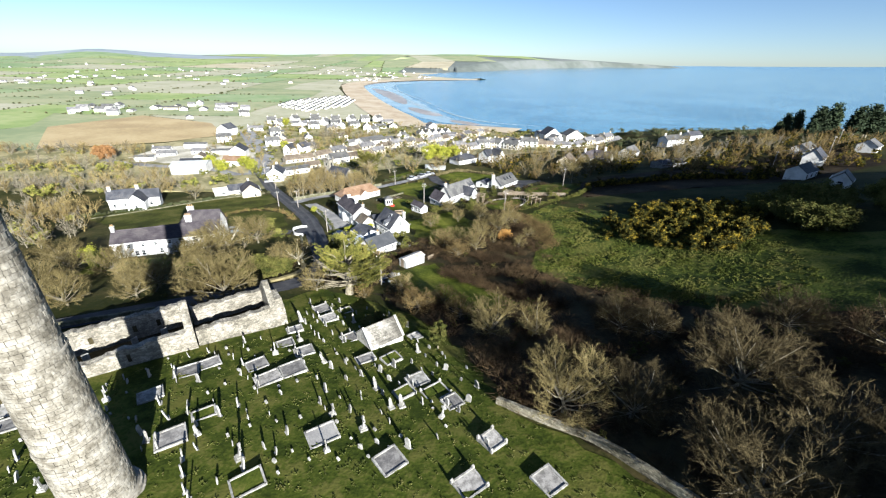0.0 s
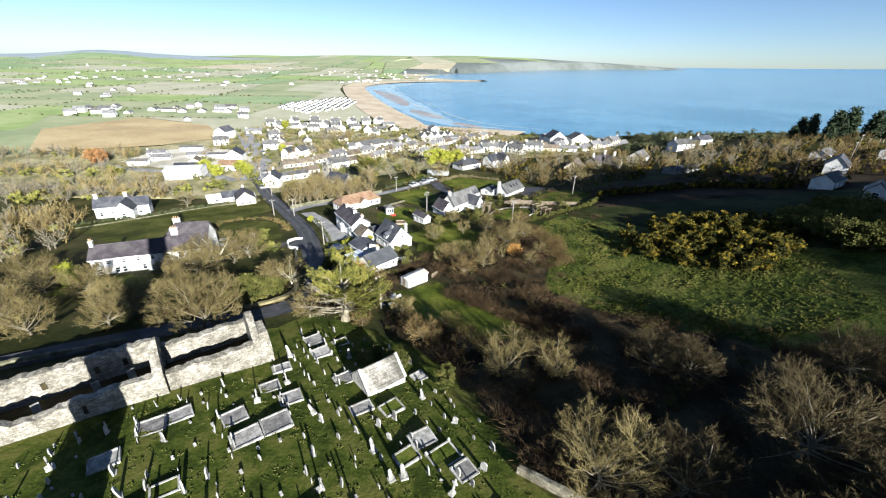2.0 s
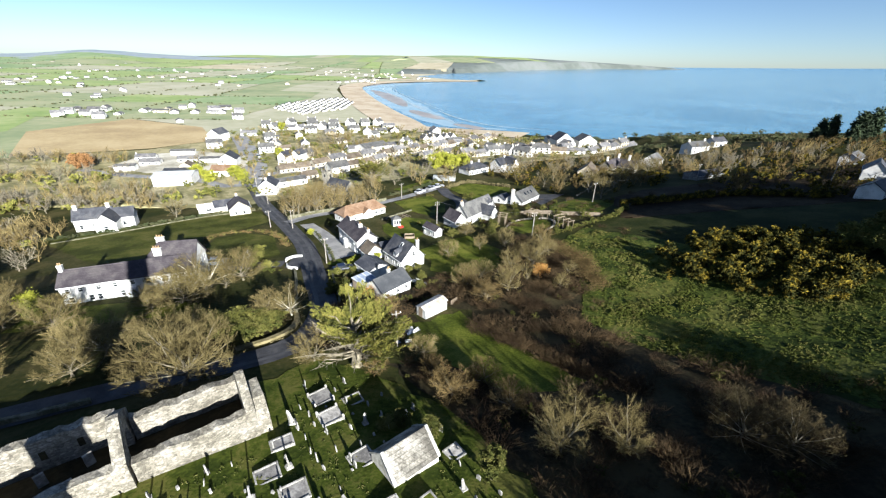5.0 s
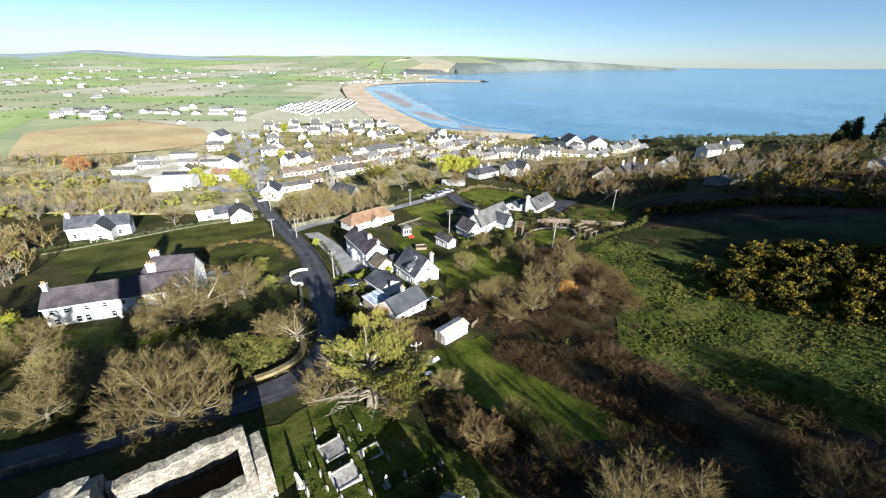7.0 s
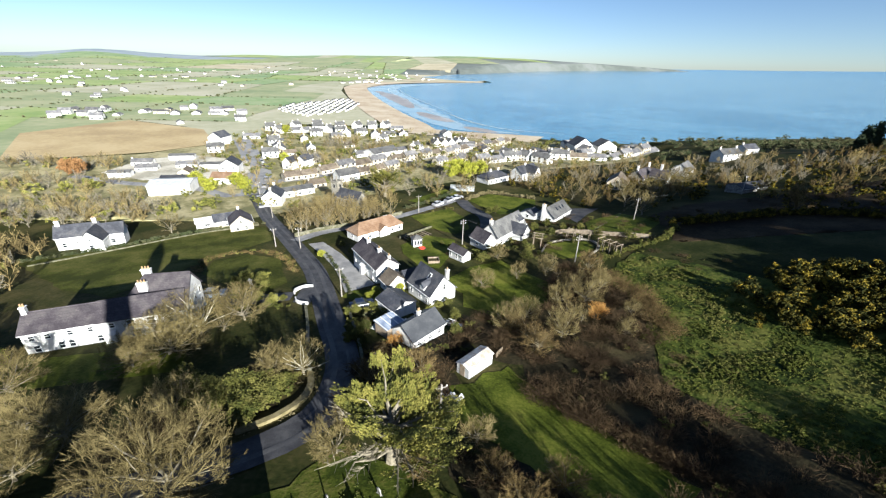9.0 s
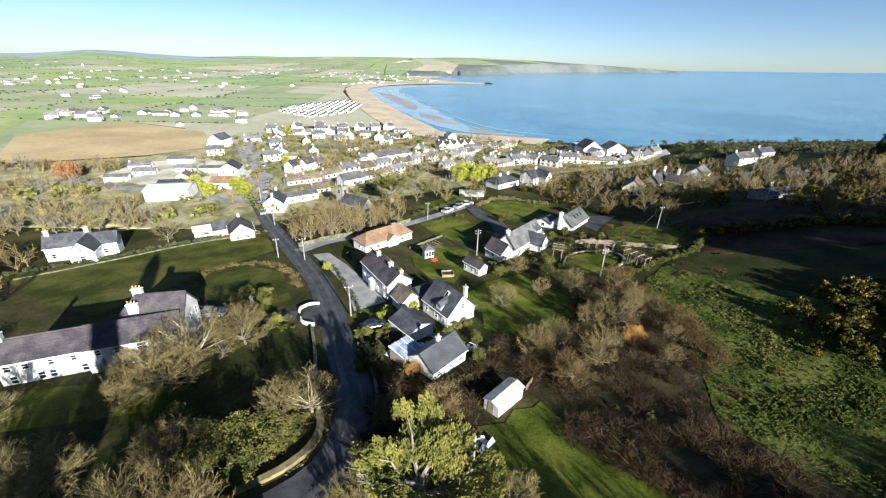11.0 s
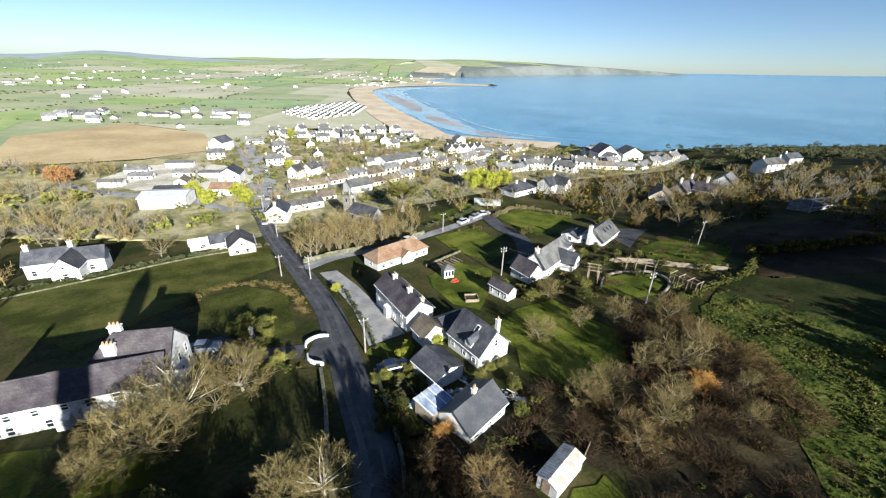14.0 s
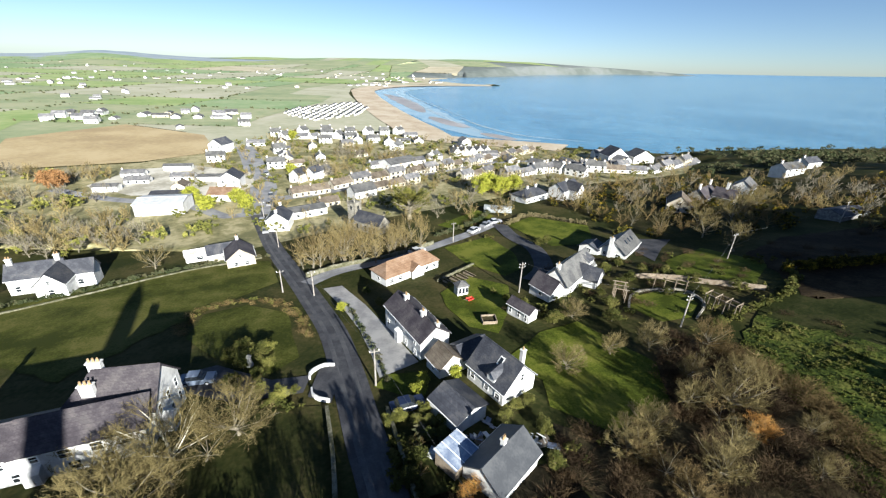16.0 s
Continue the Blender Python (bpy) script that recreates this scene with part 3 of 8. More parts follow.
patch("yard_grey", [(38, 178), (44, 188), (50, 196), (42, 199), (37, 192)], ASPHALT, 0.1, "dark tarred yard beside a slate-roofed house", "yard")
patch("churchyard", [(-60, 36), (-34, 57), (-24, 66), (-20, 78), (-12, 88), (-5, 84), (4, 76), (10.5, 61), (12.8, 49.8), (23.1, 37.1), (34, 22), (10, 8), (-40, 8)], CHURCH_GRASS, 0.06, "mossy graveyard turf", "grass")
patch("strip_field", [(-1.5, 100.5), (2.5, 102), (7.6, 106.3), (9.5, 101), (16.5, 89.6), (21.5, 81), (12, 78.5), (4.6, 87), (-0.9, 94)], LAWN, 0.08, "narrow mown grass strip", "grass")
patch("hill_field", [(31, 136.5), (41, 147), (50, 135), (64, 112), (78, 92), (92, 70), (70, 58), (48, 70), (36, 83), (30, 92), (26.4, 100), (30, 111), (32, 122)], CROP, 0.1, "hillside field of broad-leaved green weeds", "field")
patch("hill_pasture", [(41, 147), (58, 164), (92, 163), (112, 128), (78, 92), (64, 112), (50, 135)], SHADE_PASTURE, 0.1, "rough hillside pasture, hill shade in its colour", "field")
# Brown bracken, its colour lowered further for the hill's shade.
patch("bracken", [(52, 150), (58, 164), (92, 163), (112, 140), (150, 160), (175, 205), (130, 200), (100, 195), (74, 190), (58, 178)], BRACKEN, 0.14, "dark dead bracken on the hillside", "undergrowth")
patch("lawn_bungalow", [(-7.8, 196), (4.5, 205), (9, 190), (8.6, 178), (4.5, 173.5), (-2.7, 181.8)], LAWN, 0.1, "sunlit lawn below the lane", "lawn")
patch("lawn_garden", [(-9.5, 165), (-3.3, 174), (4, 168), (3.3, 158.5), (-0.6, 147), (-5.2, 149.6), (-8.7, 158)], LAWN, 0.1, "mown garden lawn behind the white house", "lawn")
patch("lawn_front", [(-12.2, 135.3), (-14.6, 128.6), (-19, 131.4), (-17.6, 134.6)], LAWN, 0.1, "small front lawn", "lawn")
patch("lawn_walled", [(11.7, 216.5), (20.3, 226.5), (34.7, 215), (30.3, 196), (19.4, 195)], LAWN, 0.1, "hedged lawn above the slate-roofed houses", "lawn")
patch("lawn_upper", [(40, 178), (52.5, 186), (58, 170), (47, 158), (37.5, 165)], LAWN, 0.1, "shaded lawn beside the hedge", "lawn")
patch("lawn_round", [(23, 154), (26, 158.5), (30, 160), (34.5, 158.5), (34.6, 153), (31, 148.2), (26, 147.5)], LAWN, 0.1, "round garden lawn with a stone edge", "lawn")
patch("lawn_orchard", [(-0.4, 139), (6, 147), (13, 150), (20, 136), (18, 127), (9, 122), (3, 127), (3.5, 133)], LAWN, 0.1, "long dark garden lawn striped with shade", "lawn")
patch("lawn_lane", [(-9, 218), (4.5, 236), (9.5, 228), (-4, 212.5)], LAWN, 0.1, "small green beside the lane", "lawn")
patch("lawn_mound", [(-50.5, 147), (-51.7, 157), (-45.4, 161), (-37, 157), (-31, 140), (-33.6, 135), (-43, 140)], PASTURE, 0.1, "round hedged lawn of the large house", "lawn")
patch("field_back", [(-62, 134), (-73, 139), (-92, 154), (-100, 160), (-86, 168), (-74.4, 177.5), (-62, 184), (-50, 188.5), (-43, 174), (-50, 163), (-56, 150)], PASTURE, 0.1, "long green field behind the large white house", "field")
# This lawn takes the darker grass colour in place of tree shade.
patch("garden_dark", [(-72, 64), (-54, 73), (-36, 83), (-33, 95), (-27, 103), (-21.4, 106), (-22.6, 112), (-25, 127), (-38, 126), (-36, 104), (-60, 98), (-80, 92)], GRASS, 0.08, "lawn under bare trees, darkened in colour for shade", "lawn")
patch("garden_house", [(-60, 98), (-36, 104), (-36, 109), (-47, 111), (-62, 108)], LAWN, 0.08, "front lawn of the large white house", "lawn")
patch("field_ploughed", [(-200, 288), (-250, 372), (-226, 450), (-155, 410), (-124, 350), (-146, 318)], EARTH, 0.3, "bare ploughed brown field", "field", size=20)
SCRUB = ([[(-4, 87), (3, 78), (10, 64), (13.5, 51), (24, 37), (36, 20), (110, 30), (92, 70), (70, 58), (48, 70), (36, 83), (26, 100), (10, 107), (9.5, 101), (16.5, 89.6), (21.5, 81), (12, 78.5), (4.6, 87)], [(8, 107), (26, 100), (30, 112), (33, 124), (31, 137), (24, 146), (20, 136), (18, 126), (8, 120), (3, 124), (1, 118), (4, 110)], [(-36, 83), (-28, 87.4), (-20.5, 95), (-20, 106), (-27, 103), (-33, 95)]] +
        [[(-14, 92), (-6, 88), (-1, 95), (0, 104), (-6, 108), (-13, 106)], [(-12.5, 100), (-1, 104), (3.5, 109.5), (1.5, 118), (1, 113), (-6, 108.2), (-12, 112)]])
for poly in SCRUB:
    patch("scrub_floor", poly, FLOOR, 0.04, "leaf litter under brambles, darkened in colour for their shade", "undergrowth")

patch("village_ground", [(-300, 330), (-260, 205), (-140, 200), (-84, 208), (-60, 196), (-50, 205), (-30, 224), (0, 245), (58, 288), (115, 318), (150, 372), (100, 396), (60, 412), (0, 434), (-30, 452), (-120, 448), (-128, 352), (-146, 316), (-200, 286)], VILLAGE, 0.05, "pale gardens and plots of the village", "ground", size=14)
# patchwork of fields on the plain
rng = random.Random(5)
FIELD_X = [-2600, -1900, -1400, -1050, -800, -610, -470, -355, -260, -150, -40, 120, 420, 850, 1400, 2000]
FIELD_Y = [455, 520, 600, 700, 830, 1000, 1220, 1500, 1850, 2300, 2900, 3600, 4400]
node = {(i, j): (x + rng.uniform(-0.12, 0.12) * (FIELD_Y[min(j + 1, 12)] - FIELD_Y[max(j - 1, 0)]) / 2, y + rng.uniform(-0.1, 0.1) * y / 6) for i, x in enumerate(FIELD_X) for j, y in enumerate(FIELD_Y)}
HEDGE_LINES = []
for i in range(len(FIELD_X) - 1):
    for j in range(len(FIELD_Y) - 1):
        q = [node[i, j], node[i + 1, j], node[i + 1, j + 1], node[i, j + 1]]
        if min(float(shore_side(np.array(x), np.array(y))) for x, y in q) < 42:
            continue
        if q[0][1] > 2700 and q[1][0] < -0.36 * q[1][1]:
            continue
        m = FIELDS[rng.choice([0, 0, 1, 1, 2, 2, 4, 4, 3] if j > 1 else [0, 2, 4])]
        kinds = {"pasture": "green pasture on the coastal plain", "winter_wheat": "field of young winter wheat", "pale_pasture": "pasture with haze in its pale colour", "stubble_field": "straw-coloured stubble field", "bright_pasture": "bright green pasture"}
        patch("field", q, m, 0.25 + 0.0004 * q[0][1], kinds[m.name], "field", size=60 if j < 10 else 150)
        if j < 10:
            HEDGE_LINES += [(q[0], q[1]), (q[0], q[3])]
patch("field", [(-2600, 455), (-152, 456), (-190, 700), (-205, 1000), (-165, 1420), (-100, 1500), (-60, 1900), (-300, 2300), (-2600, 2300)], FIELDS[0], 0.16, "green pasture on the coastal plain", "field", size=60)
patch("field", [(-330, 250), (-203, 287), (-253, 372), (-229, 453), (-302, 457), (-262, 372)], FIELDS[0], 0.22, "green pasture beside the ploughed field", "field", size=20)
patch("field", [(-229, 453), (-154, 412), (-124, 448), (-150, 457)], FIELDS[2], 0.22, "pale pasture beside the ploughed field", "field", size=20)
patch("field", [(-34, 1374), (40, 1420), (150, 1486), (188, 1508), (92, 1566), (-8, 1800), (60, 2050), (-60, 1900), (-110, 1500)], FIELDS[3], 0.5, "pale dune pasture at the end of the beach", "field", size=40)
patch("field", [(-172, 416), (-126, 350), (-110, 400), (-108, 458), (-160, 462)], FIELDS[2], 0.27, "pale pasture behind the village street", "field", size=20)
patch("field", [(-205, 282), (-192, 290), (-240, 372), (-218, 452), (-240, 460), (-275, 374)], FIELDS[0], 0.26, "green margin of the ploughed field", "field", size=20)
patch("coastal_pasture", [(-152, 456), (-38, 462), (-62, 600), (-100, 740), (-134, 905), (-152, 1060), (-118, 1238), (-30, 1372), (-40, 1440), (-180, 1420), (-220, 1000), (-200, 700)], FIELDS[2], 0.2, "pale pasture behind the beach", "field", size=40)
# the far headland across the bay wears a paler cover, haze in its colour
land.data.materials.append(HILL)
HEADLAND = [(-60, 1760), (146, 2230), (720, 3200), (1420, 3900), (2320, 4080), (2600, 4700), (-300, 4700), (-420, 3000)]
# Land farthest off: blue-grey haze of distance put into its colour.
HAZY_HILL = mat("hazy_far_hill", (0.2, 0.24, 0.28), (0.24, 0.28, 0.31), (0.28, 0.31, 0.33), scale=0.004, fine=0.03, bump=0)
land.data.materials.append(HAZY_HILL)
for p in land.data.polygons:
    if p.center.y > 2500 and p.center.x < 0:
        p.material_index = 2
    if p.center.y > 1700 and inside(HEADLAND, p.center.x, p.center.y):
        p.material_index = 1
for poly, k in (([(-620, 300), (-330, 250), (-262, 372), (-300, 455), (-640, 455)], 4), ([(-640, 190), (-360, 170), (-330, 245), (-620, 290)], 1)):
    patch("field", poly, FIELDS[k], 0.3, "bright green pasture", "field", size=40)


# ---- houses ----
def window(parent, side, along, z, w, h, L, W, panes=True):
    """A window on a wall: a white frame with a glazing bar and a dark pane."""
    def place(u, v, d):
        return {"f": (u, -W / 2 - d, v), "b": (u, W / 2 + d, v), "l": (-L / 2 - d, u, v), "r": (L / 2 + d, u, v)}[side]

    def bar(g, u0, u1, v0, v1, d):
        a, b = place(u0, v0, -0.02), place(u1, v1, d)
        lo, hi = [min(p) for p in zip(a, b)], [max(p) for p in zip(a, b)]
        g.box((lo[0] + hi[0]) / 2, (lo[1] + hi[1]) / 2, lo[2], hi[0] - lo[0], hi[1] - lo[1], hi[2] - lo[2])

    t = 0.09
    outer = [(along - w / 2, z), (along + w / 2, z), (along + w / 2, z + h), (along - w / 2, z + h)]
    inner = [(along - w / 2 + t, z + t), (along + w / 2 - t, z + t), (along + w / 2 - t, z + h - t), (along - w / 2 + t, z + h - t)]
    g = Geo()
    g.v = [place(u, v, d) for ring, d in ((outer, -0.02), (outer, 0.06), (inner, 0.06), (inner, -0.02)) for u, v in ring]
    for k in range(3):
        g.f += [(4 * k + a, 4 * k + (a + 1) % 4, 4 * k + 4 + (a + 1) % 4, 4 * k + 4 + a) for a in range(4)]
    win = part("window", g, PAINT, parent)
    p = Geo()
    bar(p, along - w / 2 + t, along + w / 2 - t, z + t, z + h - t, 0.015)
    part("pane", p, PANE, win, "dark glass pane")
    if panes:
        q = Geo()
        bar(q, along - w / 2 + t, along + w / 2 - t, z + h * 0.5, z + h * 0.5 + 0.06, 0.045)
        part("glazing_bar", q, PAINT, win)
    return win


def loft(sections):
    """One closed piece through rectangles of (x, y, z, half x, half y)."""
    g = Geo()
    for x, y, z, a, b in sections:
        g.v += [(x - a, y - b, z), (x + a, y - b, z), (x + a, y + b, z), (x - a, y + b, z)]
    for k in range(len(sections) - 1):
        g.f += [(4 * k + a, 4 * k + (a + 1) % 4, 4 * k + 4 + (a + 1) % 4, 4 * k + 4 + a) for a in range(4)]
    n = 4 * len(sections)
    g.f += [(3, 2, 1, 0), (n - 4, n - 3, n - 2, n - 1)]
    return g


def stack(parent, x, y, z0, z1, wx=0.9, wy=0.6, material=RENDER, pots=2):
    a, b = wx / 2, wy / 2
    g = loft([(x, y, z0, a, b), (x, y, z1, a, b), (x, y, z1, a + 0.08, b + 0.08), (x, y, z1 + 0.14, a + 0.08, b + 0.08)])
    ch = part("chimney", g, material, parent)
    for k in range(pots):
        px = x + (k - (pots - 1) / 2) * wx / max(pots, 1)
        part("chimney_pot", Geo().lathe([(0.13, z1 + 0.13), (0.15, z1 + 0.2), (0.11, z1 + 0.3), (0.12, z1 + 0.55), (0.08, z1 + 0.55), (0.07, z1 + 0.3)], 8, px, y), POT, ch, "terracotta pot")


def walls_and_roof(parent, L, W, eave, rise, wall, roof, x=0.0, y=0.0, hip=0.0, over=0.28, foot=1.2):
    """Solid walls with gables (or eaves all round) and a roof of slabs with a ridge."""
    g = Geo()
    if hip:
        g.box(x, y, -foot, L, W, foot + eave)
    else:
        g.prism([(y - W / 2, -foot), (y + W / 2, -foot), (y + W / 2, eave), (y, eave + rise), (y - W / 2, eave)], x - L / 2, x + L / 2)
    part("wall", g, wall, parent)
    k = rise / (W / 2)
    o, t = over, 0.14
    yo, zo = W / 2 + o, eave - o * k + t
    ra, rb = x - L / 2 - (o if not hip else -hip), x + L / 2 + (o if not hip else -hip)
    top = eave + rise + t
    xa, xb = x - L / 2 - o, x + L / 2 + o
    slabs = [[(xa, y - yo, zo), (xb, y - yo, zo), (rb, y, top), (ra, y, top)], [(xb, y + yo, zo), (xa, y + yo, zo), (ra, y, top), (rb, y, top)]]
    if not hip:
        for s in slabs:
            part("roof_slope", Geo().slab(*s, t), roof, parent)
    else:
        g = Geo()
        v = [(xa, y - yo, zo), (xb, y - yo, zo), (xb, y + yo, zo), (xa, y + yo, zo), (ra, y, top), (rb, y, top)]
        v += [(p[0], p[1], p[2] - t) for p in v[:4]]
        g.add(v, [(0, 1, 5, 4), (1, 2, 5), (2, 3, 4, 5), (3, 0, 4), (0, 6, 7, 1), (1, 7, 8, 2), (2, 8, 9, 3), (3, 9, 6, 0), (9, 8, 7, 6)])
        part("roof", g, roof, parent)
    part("ridge", Geo().tube([(ra, y, top), (rb, y, top)], [0.09, 0.09], 6), roof, parent)


def house(label, x, y, turn, L, W, eave, rise, roof, wall=RENDER, hip=0.0, stacks=(), wins=(), name="house", category="house", group="", dz=0.0, gutter=True, mul=True):
    h = thing(name, x, y, gz(x, y) + dz, turn, label, category, group)
    walls_and_roof(h, L, W, eave, rise, wall, roof, hip=hip)
    for s in stacks:
        stack(h, *s)
    for side, along, z, w, hh in wins:
        window(h, side, along, z, w, hh, L, W, mul)
    if gutter and not hip:
        for s in (-1, 1):
            part("gutter", Geo().tube([(-L / 2 - 0.2, s * (W / 2 + 0.3), eave - 0.12), (L / 2 + 0.2, s * (W / 2 + 0.3), eave - 0.12)], [0.06, 0.06], 6), PAINT, h)
    return h


def door(parent, side, along, w, h, L, W, material=None):
    g = Geo()
    if side in "fb":
        g.box(along, (-1 if side == "f" else 1) * (W / 2 + 0.02), -0.1, w, 0.1, h)
    else:
        g.box((-1 if side == "l" else 1) * (L / 2 + 0.02), along, -0.1, 0.1, w, h)
    return part("door", g, material or TIMBER, parent)


# the large white house, a long range and a taller wing
bw = house("long two-storey white house with a slate roof", -51.2, 118.1, 20, 19.8, 6.6, 3.4, 1.6, OLD_SLATE,
           stacks=[(-9.7, 0, 4.4, 5.9, 0.6, 0.8)], dz=0.2,
           wins=[("f", u, 2.15, 0.8, 0.85) for u in (-8.8, -7.0, -4.4, -2.0, 0.6)] + [("f", u, 0.4, 0.85, 1.1) for u in (-8.6, -5.8, -4.6, -1.2)] + [("f", u, 1.9, 1.2, 1.15) for u in (3.0, 5.6, 8.2)] + [("f", u, 0.3, 1.2, 1.15) for u in (3.4, 6.2)])
part("roof_step", Geo().slab((-1.2, -3.72, 3.4), (10.3, -3.72, 3.4), (10.3, 0, 5.32), (-1.2, 0, 5.32), 0.16), OLD_SLATE, bw, "slightly higher stretch of slate roof")
part("porch", Geo().prism([(-4.4, -0.8), (-3.2, -0.8), (-3.2, 2.0), (-4.4, 1.6)], -0.4, 1.0), RENDER, bw)
wing = thing("house", -46.6, 124.6, gz(-46.6, 124.6) + 0.2, 10, "tall slate-roofed wing with white gable and chimneys", "house")
WL, WW, WE, WR = 9.4, 7.8, 4.0, 3.1
g = Geo().box(0, 0, -1.2, WL, WW, 1.2 + WE)
g.prism([(-WW / 2, WE), (WW / 2, WE), (0, WE + WR)], WL / 2 - 0.4, WL / 2)
part("wall", g, RENDER, wing)
e, hip_x = WE - 0.22, -WL / 2 + 2.9
part("roof_slope", Geo().slab((-WL / 2 - 0.3, -WW / 2 - 0.3, e), (WL / 2 + 0.25, -WW / 2 - 0.3, e), (WL / 2 + 0.25, 0, WE + WR + 0.12), (hip_x, 0, WE + WR + 0.12), 0.14), OLD_SLATE, wing)
part("roof_slope", Geo().slab((WL / 2 + 0.25, WW / 2 + 0.3, e), (-WL / 2 - 0.3, WW / 2 + 0.3, e), (hip_x, 0, WE + WR + 0.12), (WL / 2 + 0.25, 0, WE + WR + 0.12), 0.14), OLD_SLATE, wing)
part("hip_slope", Geo().add([(-WL / 2 - 0.3, WW / 2 + 0.3, e), (-WL / 2 - 0.3, -WW / 2 - 0.3, e), (hip_x, 0, WE + WR + 0.12), (hip_x, 0, WE + WR - 0.05), (-WL / 2 - 0.3, 0, e - 0.12)], [(0, 1, 2), (0, 4, 3, 2), (1, 2, 3, 4)]), OLD_SLATE, wing)
part("ridge", Geo().tube([(hip_x, 0, WE + WR + 0.14), (WL / 2 + 0.25, 0, WE + WR + 0.14)], [0.09, 0.09], 6), OLD_SLATE, wing)
for q in ((-1.6, -2.0, 5.0, 6.6, 1.3, 0.65, RENDER, 3), (-1.4, 0.3, 6.4, 7.9, 1.3, 0.65, RENDER, 3)):
    stack(wing, *q)
for u, v in ((-2.6, 2.4), (0.0, 2.4), (2.5, 2.4), (0.2, 0.4), (2.7, 0.4)):
    window(wing, "r", u, v, 0.9, 1.25, WL, WW)
part("bay_window", Geo().prism([(-3.2, -0.8), (-1.2, -0.8), (-1.2, 1.9), (-2.2, 2.4), (-3.2, 1.9)], 4.6, 5.8), RENDER, wing)
part("bay_pane", Geo().box(5.82, -2.2, 0.6, 0.05, 1.4, 1.1), PANE, wing, "dark bay window glass")

# white two-storey house with a purple slate roof, its annexe and the low link
TURN_W = -58.5
wh = house("white two-storey house under purple slate", -14.0, 146.2, TURN_W, 13.0, 5.2, 3.4, 1.7, OLD_SLATE,
           stacks=[(-3.4, 0, 4.4, 5.7, 0.6, 0.8), (2.6, 0, 4.4, 5.7, 0.6, 0.8), (6.1, 0.6, 4.2, 5.3, 0.45, 0.6)],
           wins=[("f", u, 2.15, 0.75, 0.95) for u in (-5.2, -2.2, 1.0, 4.6)] + [("f", u, 0.4, 0.8, 1.1) for u in (-5.2, -2.4, 1.6, 4.8)] + [("b", u, 2.0, 0.8, 1.0) for u in (-4, 0, 4)])
door(wh, "f", -0.6, 0.9, 1.9, 13.0, 5.2)
part("porch", Geo().prism([(-3.4, -0.8), (-2.5, -0.8), (-2.5, 2.2), (-3.4, 1.9)], -1.3, 0.1), RENDER, wh)
house("small white annexe with a brown slate roof", -9.7, 136.4, TURN_W, 3.8, 4.2, 1.7, 1.5, BROWN_ROOF, wins=[("f", 0, 0.5, 0.8, 0.8)], name="annexe")
house("low dark-roofed link building", -6.0, 139.4, TURN_W + 90, 5.0, 4.2, 1.8, 1.0, SLATE, wins=[("f", 0.6, 0.6, 0.8, 0.8)], name="outbuilding")
# storey-and-a-half slate house
gh0 = house("storey-and-a-half white house with dormer and skylight", -2.5, 132.6, -54, 7.4, 6.2, 2.2, 2.8, SLATE,
            stacks=[(1.2, 2.9, 1.5, 4.5, 0.6, 0.6, RENDER, 1)], wins=[("r", 0.3, 2.5, 0.7, 1.1), ("f", -2.6, 0.6, 1.0, 0.9), ("f", 0.4, 0.6, 0.9, 0.9), ("f", 2.6, 0.6, 1.0, 0.9)])
part("dormer", Geo().prism([(-3.05, 1.9), (-1.2, 1.9), (-1.2, 3.7), (-3.05, 3.0)], 0.3, 1.7), RENDER, gh0)
part("dormer_roof", Geo().slab((0.1, -3.2, 2.9), (1.0, -3.2, 3.7), (1.0, -0.9, 4.3), (0.1, -0.9, 3.9), 0.08), SLATE, gh0)
part("dormer_roof", Geo().slab((1.0, -3.2, 3.7), (1.9, -3.2, 2.9), (1.9, -0.9, 3.9), (1.0, -0.9, 4.3), 0.08), SLATE, gh0)
K = 2.8 / 3.1
part("skylight", Geo().slab((0.3, -1.5, 5.0 - 1.5 * K + 0.2), (1.1, -1.5, 5.0 - 1.5 * K + 0.2), (1.1, -0.6, 5.0 - 0.6 * K + 0.2), (0.3, -0.6, 5.0 - 0.6 * K + 0.2), 0.1), PAINT, gh0, "white-framed skylight")
part("skylight_pane", Geo().slab((0.42, -1.38, 5.0 - 1.38 * K + 0.23), (0.98, -1.38, 5.0 - 1.38 * K + 0.23), (0.98, -0.72, 5.0 - 0.72 * K + 0.23), (0.42, -0.72, 5.0 - 0.72 * K + 0.23), 0.06), PANE, gh0, "dark glass")
house("garage with a blue-grey slate roof", -8.6, 125.4, -51, 5.4, 5.0, 1.9, 0.9, SLATE, name="garage", category="garage")
SHEET_ROOF = mat("smooth_grey_roofing", (0.045, 0.048, 0.055), (0.058, 0.061, 0.068), (0.074, 0.077, 0.083), scale=0.4, fine=4, bump=0.05, rough=0.55)
h3 = house("small white bungalow with a smooth grey roof", -4.8, 115.6, 45, 7.2, 5.0, 1.7, 1.5, SHEET_ROOF, stacks=[(0.2, 0.2, 2.6, 3.9, 0.5, 0.5)],
           wins=[("f", u, 0.5, 1.0, 0.8) for u in (-2.4, 0.2, 2.4)] + [("l", 0.8, 0.5, 0.8, 0.8)])
lean = thing("lean_to", -9.3, 116.6, gz(-9.3, 116.6) - 0.4, 45, "lean-to with a translucent blue sheet roof", "lean-to")
part("wall", Geo().box(0, 0, -0.6, 3.6, 3.0, 2.7), TIMBER, lean)
